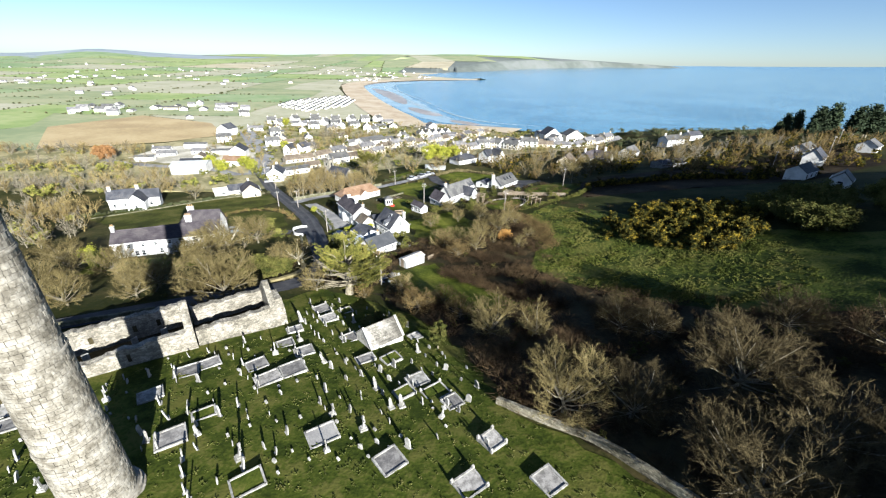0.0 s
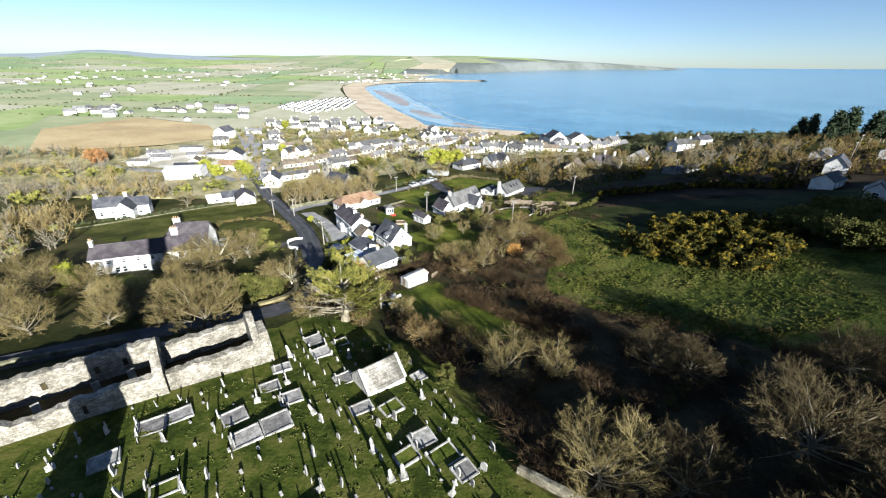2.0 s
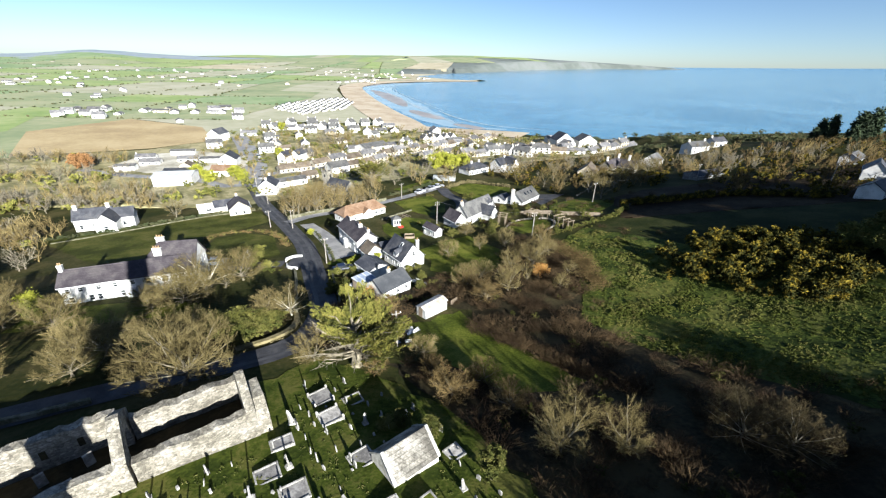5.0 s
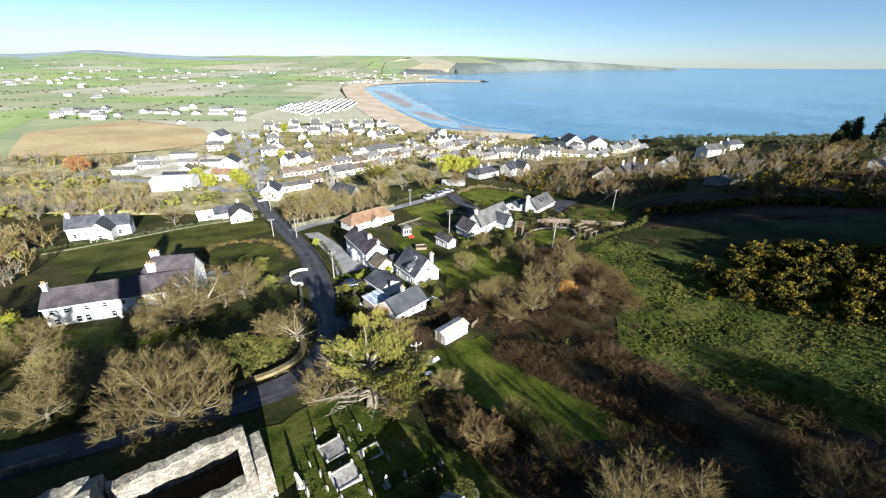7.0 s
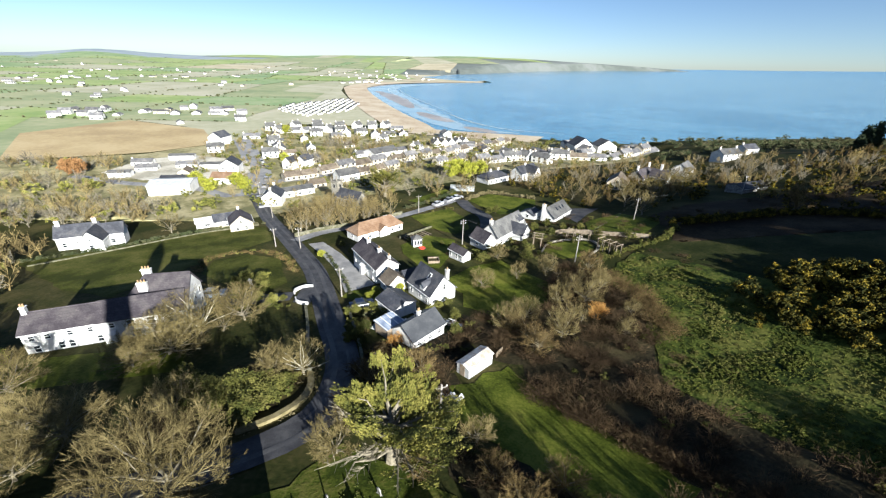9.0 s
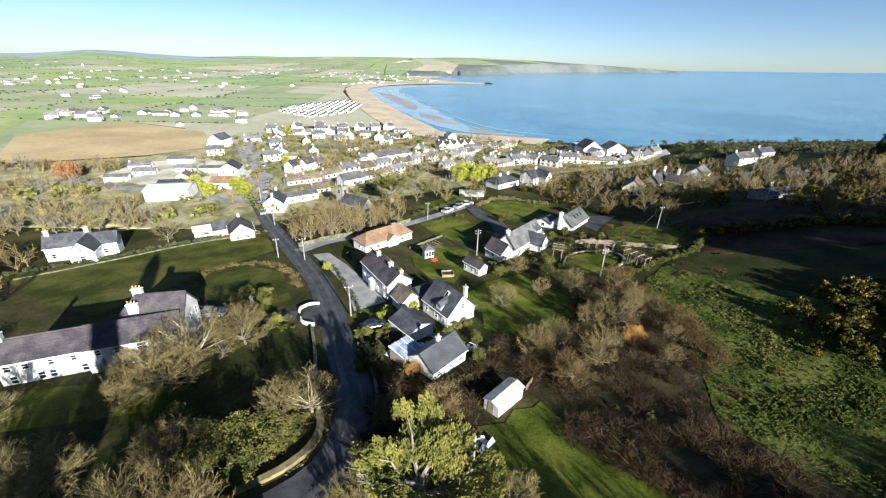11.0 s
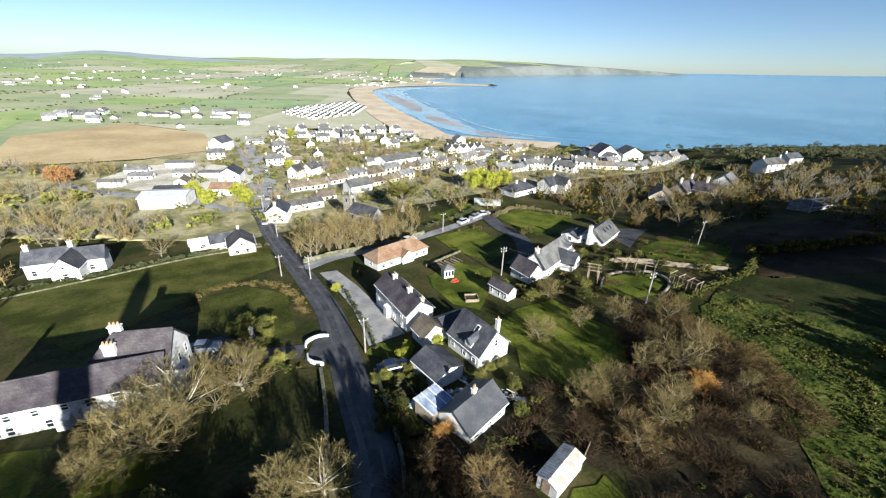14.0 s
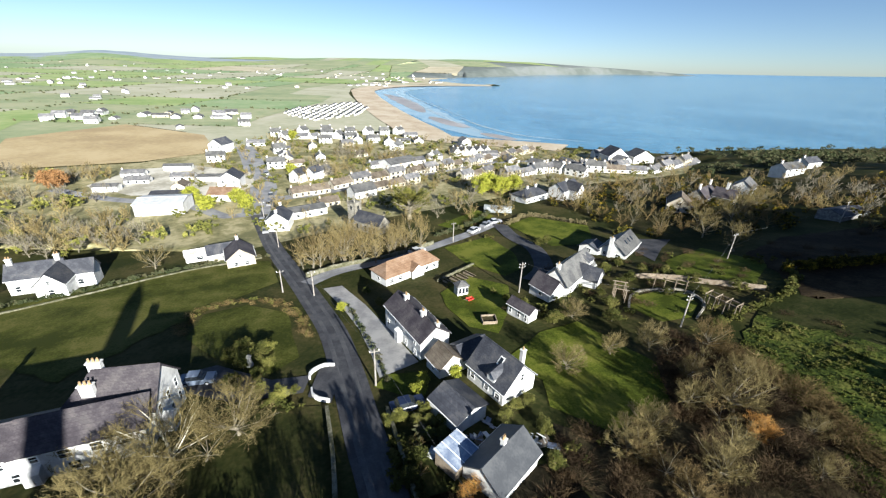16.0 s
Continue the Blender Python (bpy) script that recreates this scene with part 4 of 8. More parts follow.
part("roof", Geo().slab((-2.0, -1.7, 2.15), (2.0, -1.7, 2.15), (2.0, 1.7, 2.45), (-2.0, 1.7, 2.45), 0.05), BLUE_SHEET, lean, "blue plastic sheeting")
for k in range(4):
    part("batten", Geo().slab((-1.9 + k * 1.26, -1.7, 2.2), (-1.8 + k * 1.26, -1.7, 2.2), (-1.8 + k * 1.26, 1.7, 2.5), (-1.9 + k * 1.26, 1.7, 2.5), 0.04), PAINT, lean)


def tin_shed(x, y, turn, L, W, H):
    s = thing("shed", x, y, gz(x, y), turn, "white corrugated tin shed with rusted roof sheets", "shed")
    part("wall", Geo().prism([(-W / 2, -0.8), (W / 2, -0.8), (W / 2, H), (0, H + 0.35), (-W / 2, H)], -L / 2, L / 2), STEEL, s)
    part("door", Geo().box(-L / 2 - 0.02, 0.1, 0, 0.06, 0.9, 1.9), TIMBER, s)
    n = 8
    for k in range(n):
        for sgn in (-1, 1):
            g = Geo()
            x0, x1 = -L / 2 - 0.15 + k * (L + 0.3) / n, -L / 2 - 0.15 + (k + 1) * (L + 0.3) / n
            for r in range(4):
                xa, xb = x0 + (x1 - x0) * r / 4, x0 + (x1 - x0) * (r + 1) / 4
                dz = 0.03 * (r % 2)
                q = [(xa, sgn * (W / 2 + 0.2), H + dz), (xb, sgn * (W / 2 + 0.2), H + 0.03 - dz), (xb, 0, H + 0.43 - dz), (xa, 0, H + 0.4 + dz)]
                g.slab(*(q if sgn < 0 else q[::-1]), 0.02)
            part("roof_sheet", g, RUST, s)
    return s


tin_shed(2.9, 105.9, 43, 5.4, 2.3, 1.6)
orr = house("white bungalow under an orange clay-tiled hipped roof", -16.8, 177.9, 41, 15.4, 6.0, 2.0, 1.8, CLAY, hip=2.2, wins=[("f", u, 0.6, 1.2, 0.9) for u in (-6.2, -3.8, 4.0, 6.4)] + [("l", 0, 0.6, 1.1, 0.9)])
part("porch_gable", Geo().prism([(-1.7, -0.6), (1.7, -0.6), (1.7, 2.0), (0, 3.0), (-1.7, 2.0)], -0.1, 0.1), RENDER, orr).matrix_basis = pose(0.6, -3.9, 0, 0, 0, 90)
part("porch_slope", Geo().slab((-1.3, -4.2, 1.9), (0.6, -4.2, 3.1), (0.6, -1.0, 3.1), (-1.3, -1.0, 1.9), 0.1), CLAY, orr)
part("porch_slope", Geo().slab((0.6, -4.2, 3.1), (2.5, -4.2, 1.9), (2.5, -1.0, 1.9), (0.6, -1.0, 3.1), 0.1), CLAY, orr)
cab = house("white garden cabin with a dark slate roof", 4.2, 153.4, -52, 5.2, 2.5, 1.8, 0.8, OLD_SLATE, wins=[("f", u, 0.3, 0.7, 1.2) for u in (-1.9, 0.2, 1.9)], name="cabin", category="cabin")
gh = house("white house with slate roof and small dormers", 16.3, 168.6, 48, 14.6, 5.6, 2.3, 2.6, PALE_ROOF, stacks=[(-6.8, 0, 4.2, 5.6, 0.6, 0.8)],
           wins=[("f", 5.4, 0.6, 1.1, 1.0), ("f", -5.4, 0.4, 1.2, 1.2), ("r", 0, 0.6, 1.0, 1.0), ("l", 0.4, 0.6, 0.9, 1.0)])
part("wing_wall", Geo().prism([(-2.1, -1.0), (2.1, -1.0), (2.1, 2.1), (0, 3.9), (-2.1, 2.1)], 0, 5.2), RENDER, gh).matrix_basis = pose(1.6, -0.8, 0, 0, 0, -90)
for q in (((0, -2.4, 1.95), (5.5, -2.4, 1.95), (5.5, 0, 4.05), (0, 0, 4.05)), ((5.5, 2.4, 1.95), (0, 2.4, 1.95), (0, 0, 4.05), (5.5, 0, 4.05))):
    part("wing_roof", Geo().slab(*q, 0.12), SLATE, gh).matrix_basis = pose(1.6, -0.8, 0, 0, 0, -90)
for u in (4.6, 6.2):
    part("dormer", Geo().prism([(-2.5, 2.6), (-0.9, 2.6), (-0.9, 4.2), (-2.5, 3.5)], u - 0.45, u + 0.45), RENDER, gh)
    part("dormer_roof", Geo().slab((u - 0.6, -2.7, 3.4), (u, -2.7, 4.0), (u, -0.6, 4.6), (u - 0.6, -0.6, 4.2), 0.07), SLATE, gh)
    part("dormer_roof", Geo().slab((u, -2.7, 4.0), (u + 0.6, -2.7, 3.4), (u + 0.6, -0.6, 4.2), (u, -0.6, 4.6), 0.07), SLATE, gh)
house("white annexe with a dark slate roof", 10.5, 162.4, -57, 5.6, 4.3, 1.7, 1.9, OLD_SLATE, wins=[("f", 0.2, 0.5, 0.9, 0.8)], name="annexe")
gh2 = house("white house with roof lights and a tall gable chimney", 34.0, 188.4, 48, 11.8, 6.4, 2.0, 2.9, PALE_ROOF, stacks=[(-6.2, 0.6, 0.2, 6.0, 0.7, 0.9)],
            wins=[("f", u, 0.5, 1.1, 1.0) for u in (0.4, 2.6, 4.6)] + [("l", -1.4, 0.1, 1.3, 1.5), ("l", 1.9, 0.5, 0.9, 1.0)])
for u in (-1.2, 1.0, 3.0):
    part("roof_light", Geo().slab((u - 0.35, -1.9, 3.4), (u + 0.35, -1.9, 3.4), (u + 0.35, -1.0, 4.22), (u - 0.35, -1.0, 4.22), 0.08), PANE, gh2)
house("low white extension of a slate-roofed house", 27.6, 189.4, 48, 4.6, 5.0, 1.9, 1.2, SLATE, name="extension", wins=[("l", 0, 0.6, 1.2, 1.2)])


# ---- the round tower ----
TX, TY = -18.2, 38.0
tower = thing("round_tower", TX, TY, gz(TX, TY) - 0.1, 0, "tall tapering round tower of pale coursed stone with a conical cap", "tower")
TOP = 26.5


def tower_radius(z):
    r = 2.06 - 0.5 * (z / TOP)
    for s in (6.6, 13.4, 20.0):
        r -= 0.04 if z > s else 0
    return r


core = [(2.3, -0.6), (2.3, 0.25), (2.2, 0.3), (2.2, 0.6)] + [(tower_radius(z) - 0.05, z) for z in np.linspace(0.6, TOP, 30)]
part("core", Geo().lathe(core, 40), MORTAR, tower, "lime-mortared core", smooth=True)
part("cap", Geo().lathe([(tower_radius(TOP) + 0.02, TOP), (tower_radius(TOP) + 0.12, TOP + 0.05), (tower_radius(TOP) + 0.1, TOP + 0.2), (1.2, TOP + 1.5), (0.6, TOP + 2.7), (0.08, TOP + 3.7)], 28), TOWER_STONE, tower, "conical stone cap")
for s in (6.6, 13.4, 20.0):
    r = tower_radius(s)
    part("string_course", Geo().lathe([(r - 0.08, s - 0.12), (r + 0.05, s - 0.1), (r + 0.07, s), (r + 0.04, s + 0.08), (r - 0.1, s + 0.12)], 40), TOWER_STONE, tower, "projecting stone band")
part("plinth", Geo().lathe([(2.2, -0.4), (2.5, -0.4), (2.5, 0.15), (2.35, 0.2), (2.35, 0.5), (2.0, 0.52)], 32), TOWER_STONE, tower, "stepped stone plinth")


def tower_block(z, hgt, a0, a1, proud):
    g = Geo()
    n = 3
    for zz, inset in ((z + 0.012, 0.012), (z + hgt - 0.012, 0.012)):
        for k in range(n):
            a = a0 + (a1 - a0) * (0.03 + 0.94 * k / (n - 1))
            for rr in (tower_radius(z) - 0.12, tower_radius(z) + proud - (0.015 if k != 1 else 0)):
                g.v.append((rr * math.cos(a), rr * math.sin(a), zz))
    o = 2 * n
    for k in range(n - 1):
        i = 2 * k
        g.f += [(i + 1, i + 3, o + i + 3, o + i + 1), (o + i, o + i + 1, o + i + 3, o + i + 2), (i, i + 2, i + 3, i + 1)]
    g.f += [(0, 1, o + 1, o), (2 * n - 1, 2 * n - 2, o + 2 * n - 2, o + 2 * n - 1)]
    return g


rng = random.Random(11)
z = 0.5
rest, singles = Geo(), []
while z < TOP - 0.2:
    hgt = rng.uniform(0.26, 0.42)
    count = rng.randint(24, 32) if z < 13 else rng.randint(20, 26)
    turn = rng.random() * 6
    cuts = sorted(turn + 2 * math.pi * (k + rng.uniform(-0.28, 0.28)) / count for k in range(count))
    for a0, a1 in zip(cuts, cuts[1:] + [cuts[0] + 2 * math.pi]):
        b = tower_block(z, hgt, a0, a1, rng.uniform(-0.005, 0.035))
        mid = (a0 + a1) / 2
        if math.cos(mid - radians(-52)) > 0.42 and 1.2 < z < 13.0 and len(singles) < 300:
            singles.append(b)
        else:
            rest.add(b.v, b.f)
    z += hgt
tagged(part("stonework", rest, TOWER_JOIN, tower, "coursed sandstone blocks"), kind="stuff")
TOWER_SINGLES = singles


# ---- the ruined cathedral ----
CT = 33.5
ruin = thing("ruined_church", -22.4, 63.3, gz(-22.4, 63.3), CT, "roofless stone church ruin with a high east gable", "ruin")


def ragged_wall(x0, y0, x1, y1, top, thick, seed, material=STONE, dips=()):
    """A thick wall between two plan points, with an uneven broken top."""
    r = random.Random(seed)
    d = Vector((x1 - x0, y1 - y0))
    L = d.length
    d.normalize()
    s = Vector((-d.y, d.x)) * thick / 2
    n = max(3, int(L / 0.55))
    g = Geo()
    for i in range(n + 1):
        p = Vector((x0, y0)) + d * L * i / n
        h = top + r.uniform(-0.16, 0.14)
        for u0, u1, drop in dips:
            if u0 <= i / n <= u1:
                h -= drop
        j = r.uniform(-0.03, 0.03)
        g.v += [(p.x + s.x, p.y + s.y, -1.6), (p.x + s.x * (1 + j), p.y + s.y * (1 + j), h), (p.x - s.x * (1 - j), p.y - s.y * (1 - j), h + r.uniform(-0.1, 0.1)), (p.x - s.x, p.y - s.y, -1.6)]
    for i in range(n):
        a = 4 * i
        g.f += [(a, a + 1, a + 5, a + 4), (a + 1, a + 2, a + 6, a + 5), (a + 2, a + 3, a + 7, a + 6)]
    g.f += [(0, 3, 2, 1), (4 * n, 4 * n + 1, 4 * n + 2, 4 * n + 3)]
    return g


def gable(x, y0, y1, eave, peak, thick, opening=None):
    """A gable wall across the building, with an arched opening."""
    prof = [(y0, -1.6), (y0, eave), ((y0 + y1) / 2 - 0.3, peak), ((y0 + y1) / 2 + 0.3, peak), (y1, eave), (y1, -1.6)]
    g = Geo()
    if not opening:
        return g.prism(prof, x - thick / 2, x + thick / 2)
    w, spring, rad = opening
    m = (y0 + y1) / 2
    arch = [(m - w / 2, -1.6), (m - w / 2, spring)] + [(m - w / 2 * math.cos(a), spring + rad * math.sin(a)) for a in np.linspace(0.3, math.pi - 0.3, 7)] + [(m + w / 2, spring), (m + w / 2, -1.6)]
    left = [prof[0], prof[1], prof[2], arch[5], arch[4], arch[3], arch[2], arch[1], arch[0]]
    right = [arch[10], arch[9], arch[8], arch[7], arch[6], arch[5], prof[2], prof[3], prof[4], prof[5]]
    for poly in (left, right):
        g.prism(poly[::-1], x - thick / 2, x + thick / 2)
    return g


# chancel runs east (local +x), nave west; the south walls lie on local y = 0
part("chancel_south_wall", ragged_wall(0.4, 0.5, 9.8, 0.5, 2.1, 1.0, 1), STONE, ruin)
part("chancel_north_wall", ragged_wall(0.4, 6.1, 9.8, 6.1, 2.3, 1.0, 2), STONE, ruin)
part("east_gable", gable(9.9, 0.0, 6.7, 2.3, 4.5, 0.8), STONE, ruin)
part("buttress", Geo().prism([(0.1, -1.6), (6.6, -1.6), (6.4, 0.9), (5.0, 2.2), (1.8, 2.2), (0.3, 0.9)], 10.1, 11.5), STONE, ruin, "sloping stone buttress")
part("chancel_arch", gable(-0.2, -0.5, 7.4, 2.6, 4.6, 0.9, (3.4, 1.1, 1.7)), STONE, ruin)
part("nave_south_wall", ragged_wall(-21.8, 0.1, -0.6, 0.1, 2.5, 1.0, 3, dips=((0.45, 0.62, 0.4),)), STONE, ruin)
part("nave_north_wall", ragged_wall(-21.8, 7.2, -0.6, 7.2, 2.8, 1.0, 4, dips=((0.1, 0.25, 0.5),)), STONE, ruin)
part("west_gable", gable(-22.2, -0.4, 7.7, 3.2, 7.4, 1.0), STONE, ruin)
# Thin dark panels on solid walls paint the shade of openings and niches.
for u, z0, w, h in ((-6.6, 1.0, 0.35, 0.9), (-17.6, 0.2, 0.6, 1.4)):
    part("window_recess", Geo().box(u, -0.41, z0, w, 0.05, h), FLOOR, ruin, "flat dark panel for the shade of a narrow opening")
for u in (-3.4, -6.0, -10.5):
    part("wall_niche", Geo().box(u, 6.66, 0.9, 0.45, 0.06, 0.8), FLOOR, ruin, "flat dark panel for the shade of a niche")
part("floor", Geo().box(-5.4, 3.4, -0.5, 33, 6, 0.55), FLOOR, ruin, "dark trodden floor")
for u, v in ((-4.2, 2.4), (-6.2, 4.6), (-11.0, 4.0), (-3.0, 4.8)):
    part("carved_slab", Geo().box(u, v, 0, 0.7, 0.25, 1.2, 20), LICHEN, ruin)

# ---- the small oratory ----
ora = thing("oratory", -0.5, 66.4, gz(-0.5, 66.4) - 0.4, 36.5, "small whitewashed stone oratory with a pale slate roof", "chapel")
part("wall", Geo().prism([(-2.1, -0.8), (2.1, -0.8), (2.1, 1.3), (0, 2.9), (-2.1, 1.3)], -2.5, 2.5), mat("limewashed_stone", (0.32, 0.3, 0.26), (0.46, 0.44, 0.4), (0.56, 0.54, 0.5), scale=1.2, fine=6, bump=0.5, dist=0.04), ora)
ORA_ROOF = courses("lichened_slate", (0.09, 0.085, 0.075), (0.2, 0.19, 0.17), (0.36, 0.35, 0.32), 0.3, 0.5, 0.03, bump=0.8)
part("roof_slope", Geo().slab((-2.45, -2.3, 1.25), (2.45, -2.3, 1.25), (2.45, 0, 3.02), (-2.45, 0, 3.02), 0.12), ORA_ROOF, ora)
part("roof_slope", Geo().slab((2.45, 2.3, 1.25), (-2.45, 2.3, 1.25), (-2.45, 0, 3.02), (2.45, 0, 3.02), 0.12), ORA_ROOF, ora)
for e in (-2.45, 2.45):
    part("gable_coping", Geo().slab((e - 0.16, -2.35, 1.3), (e + 0.16, -2.35, 1.3), (e + 0.16, 0, 3.14), (e - 0.16, 0, 3.14), 0.14), LICHEN, ora)
    part("gable_coping", Geo().slab((e + 0.16, 2.35, 1.3), (e - 0.16, 2.35, 1.3), (e - 0.16, 0, 3.14), (e + 0.16, 0, 3.14), 0.14), LICHEN, ora)


# ---- graves ----
def kerbed_grave(x, y, L, W, label, fill, stone, head=True, turn=33.5, high=0.45, posts=False):
    g = thing("grave_plot", x, y, gz(x, y), turn, label, "grave")
    t = 0.16
    for cx, cy, sx, sy in ((0, -W / 2, L, t), (0, W / 2, L, t), (-L / 2, 0, t, W + t), (L / 2, 0, t, W + t)):
        part("kerb", Geo().box(cx, cy, -0.5, sx, sy, 0.5 + high), stone, g)
    part("infill", Geo().box(0, 0, -0.5, L - t, W - t, 0.5 + high - 0.08), fill, g, "grave surface")
    for sx in (-1, 1) if posts else ():
        for sy in (-1, 1):
            part("corner_post", Geo().box(sx * L / 2, sy * W / 2, -0.3, 0.24, 0.24, 0.3 + high + 0.22).lathe([(0.14, high + 0.22), (0.02, high + 0.36)], 4, sx * L / 2, sy * W / 2), stone, g)
    if head:
        n = max(1, round(W / 1.3))
        for k in range(n):
            yy = (k - (n - 1) / 2) * W / n
            part("headstone", slab_stone(0.6, 0.12, 0.95, -L / 2 + 0.2, yy), stone, g)
    return g


def slab_stone(w, t, h, x=0.0, y=0.0):
    """An upright slab with a rounded top, its face along x."""
    prof = [(y - w / 2, -0.3), (y + w / 2, -0.3), (y + w / 2, h * 0.78)] + [(y + w / 2 * math.cos(a), h * 0.78 + h * 0.22 * math.sin(a)) for a in np.linspace(0.35, math.pi - 0.35, 6)] + [(y - w / 2, h * 0.78)]
    return Geo().prism(prof, x - t / 2, x + t / 2)


def cross_stone(h):
    g = Geo().box(0, 0, -0.3, 0.7, 0.6, 0.65).box(0, 0, 0.34, 0.5, 0.42, 0.2)
    g.prism([(-0.12, 0.5), (0.12, 0.5), (0.09, h), (-0.09, h)], -0.07, 0.07)
    g.prism([(-0.38, h * 0.72), (0.38, h * 0.72), (0.38, h * 0.72 + 0.18), (-0.38, h * 0.72 + 0.18)], -0.062, 0.062)
    n = 14
    for k in range(n):
        a, b = 2 * math.pi * k / n, 2 * math.pi * (k + 1) / n
        c = h * 0.72 + 0.09
        g.prism([(0.2 * math.cos(a), c + 0.2 * math.sin(a)), (0.28 * math.cos(a), c + 0.28 * math.sin(a)), (0.28 * math.cos(b), c + 0.28 * math.sin(b)), (0.2 * math.cos(b), c + 0.2 * math.sin(b))][::-1], -0.045, 0.045)
    return g


PLOTS = ([(-20.7, 56.8, 2.4, 2.2, 1), (-19.0, 58.6, 2.4, 1.8, 1), (-21.9, 51.8, 2.2, 1.8, 0), (-16.6, 44.7, 2.4, 2.2, 1), (-15.4, 48.5, 2.0, 1.5, 2), (-13.6, 58.3, 2.2, 2.0, 1), (-11.4, 55.0, 2.6, 2.0, 3), (-9.3, 57.2, 2.6, 2.4, 1), (-12.0, 64.3, 2.0, 1.7, 1), (-9.2, 62.0, 2.2, 2.0, 1), (-10.0, 77.2, 2.2, 2.2, 1), (-8.3, 73.3, 2.2, 2.0, 3), (-6.5, 77.0, 2.0, 1.6, 2), (-3.8, 45.0, 2.6, 2.2, 4), (2.3, 41.4, 2.2, 2.2, 1), (10.9, 43.8, 1.8, 1.9, 3)] +
        [(8.5, 38.6, 2.2, 2.0, 3), (14.6, 38.7, 2.0, 2.2, 3), (4.4, 54.9, 2.2, 2.0, 0), (3.1, 52.2, 2.0, 1.6, 2), (6.3, 52.4, 2.6, 2.2, 2), (7.9, 50.4, 1.8, 1.8, 1), (-1.7, 60.2, 2.2, 1.5, 1), (1.3, 60.3, 2.2, 1.8, 2), (-4.4, 66.6, 2.2, 2.0, 1), (-34.0, 50.4, 2.4, 2.4, 0), (-32.0, 47.6, 2.2, 2.0, 1), (-11.9, 68.6, 2.0, 1.4, 1), (4.0, 67.6, 1.6, 1.6, 3), (-8.3, 39.1, 2.4, 2.0, 2)])
STYLE = [("pale concrete-topped kerbed grave plot", LICHEN, LICHEN), ("grey kerbed family grave with a stone slab", DARK_STONE, LICHEN), ("overgrown kerbed grave plot", CHURCH_GRASS, LICHEN), ("dark chipping-filled kerbed grave", CHIPS, LICHEN), ("brown gravel-topped kerbed grave", GRAVEL, LICHEN)]
for i, (x, y, L, W, s) in enumerate(PLOTS):
    kerbed_grave(x, y, L, W, STYLE[s][0], STYLE[s][1], STYLE[s][2], head=i % 3 == 0, turn=33.5 + (i * 7) % 9 - 4, high=0.2 + 0.06 * (i % 4), posts=i in (10, 11, 15, 16, 20))


def headstone(kind, label):
    h = thing("headstone", 0, 0, -50, 0, label, "headstone", "graveyard headstones")
    if kind == 0:
        part("slab", slab_stone(0.62, 0.12, 1.15), LICHEN, h)
        part("base", Geo().box(0, 0, -0.25, 0.34, 0.8, 0.33), LICHEN, h)
    elif kind == 1:
        part("cross", cross_stone(2.0), LICHEN, h)
    elif kind == 2:
        part("slab", slab_stone(0.5, 0.1, 0.75), LICHEN, h)
    elif kind == 3:
        part("pillar", Geo().box(0, 0, -0.3, 0.7, 0.7, 0.6).lathe([(0.26, 0.3), (0.16, 1.7), (0.0, 1.95)], 4), LICHEN, h)
    else:
        part("stump", Geo().box(0, 0, -0.2, 0.22, 0.36, 0.55, 12, 8), LICHEN, h)
    return h


MODELS = [headstone(0, "round-topped headstone grey with lichen"), headstone(1, "tall weathered ringed stone cross"), headstone(2, "small leaning headstone with lichen"), headstone(3, "slender tapering stone pillar"), headstone(4, "low rough grave marker stone")]
rng = random.Random(21)
YARD = [(-36, 40), (-24.5, 60), (-12, 68), (-13, 80), (-8, 82), (2, 74), (9.5, 61), (11, 52), (7, 44), (-6, 40), (-14, 36)]
ORA_BOX, made = [(-4, 61.5), (4, 61.5), (4, 69), (-4, 69)], []
tries = 0
while len(made) < 215 and tries < 6000:
    tries += 1
    row = rng.randint(0, 30)
    u, v = -6 + row * 2.1 - 30 + rng.gauss(0, 0.22), rng.uniform(-30, 40)
    c, s = math.cos(radians(33.5)), math.sin(radians(33.5))
    x, y = -10 + u * c - v * s, 58 + u * s + v * c
    if not inside(YARD, x, y) or inside(ORA_BOX, x, y) or any((x - a) ** 2 + (y - b) ** 2 < 1.0 for a, b in made) or any(abs(x - p[0]) < 1.5 and abs(y - p[1]) < 1.5 for p in PLOTS):
        continue
    lx, ly = (x + 22.4) * c + (y - 63.3) * s, -(x + 22.4) * s + (y - 63.3) * c
    if -23 < lx < 13.5 and -1 < ly < 8:
        continue
    if math.hypot(x - TX, y - TY) < 4:
        continue
    made.append((x, y))
    k = rng.choices([0, 1, 2, 3, 4], [10, 1.5, 9, 1, 8])[0]
    sc = rng.uniform(0.6, 1.0)
    copy_thing(MODELS[k], pose(x, y, gz(x, y), rng.gauss(0, 4), rng.gauss(0, 5), 33.5 + rng.gauss(0, 9)) @ Matrix.Diagonal((sc, sc, sc * rng.uniform(0.85, 1.15), 1)))
for mdl in MODELS:
    for o in (*mdl.children_recursive, mdl):
        bpy.data.objects.remove(o)


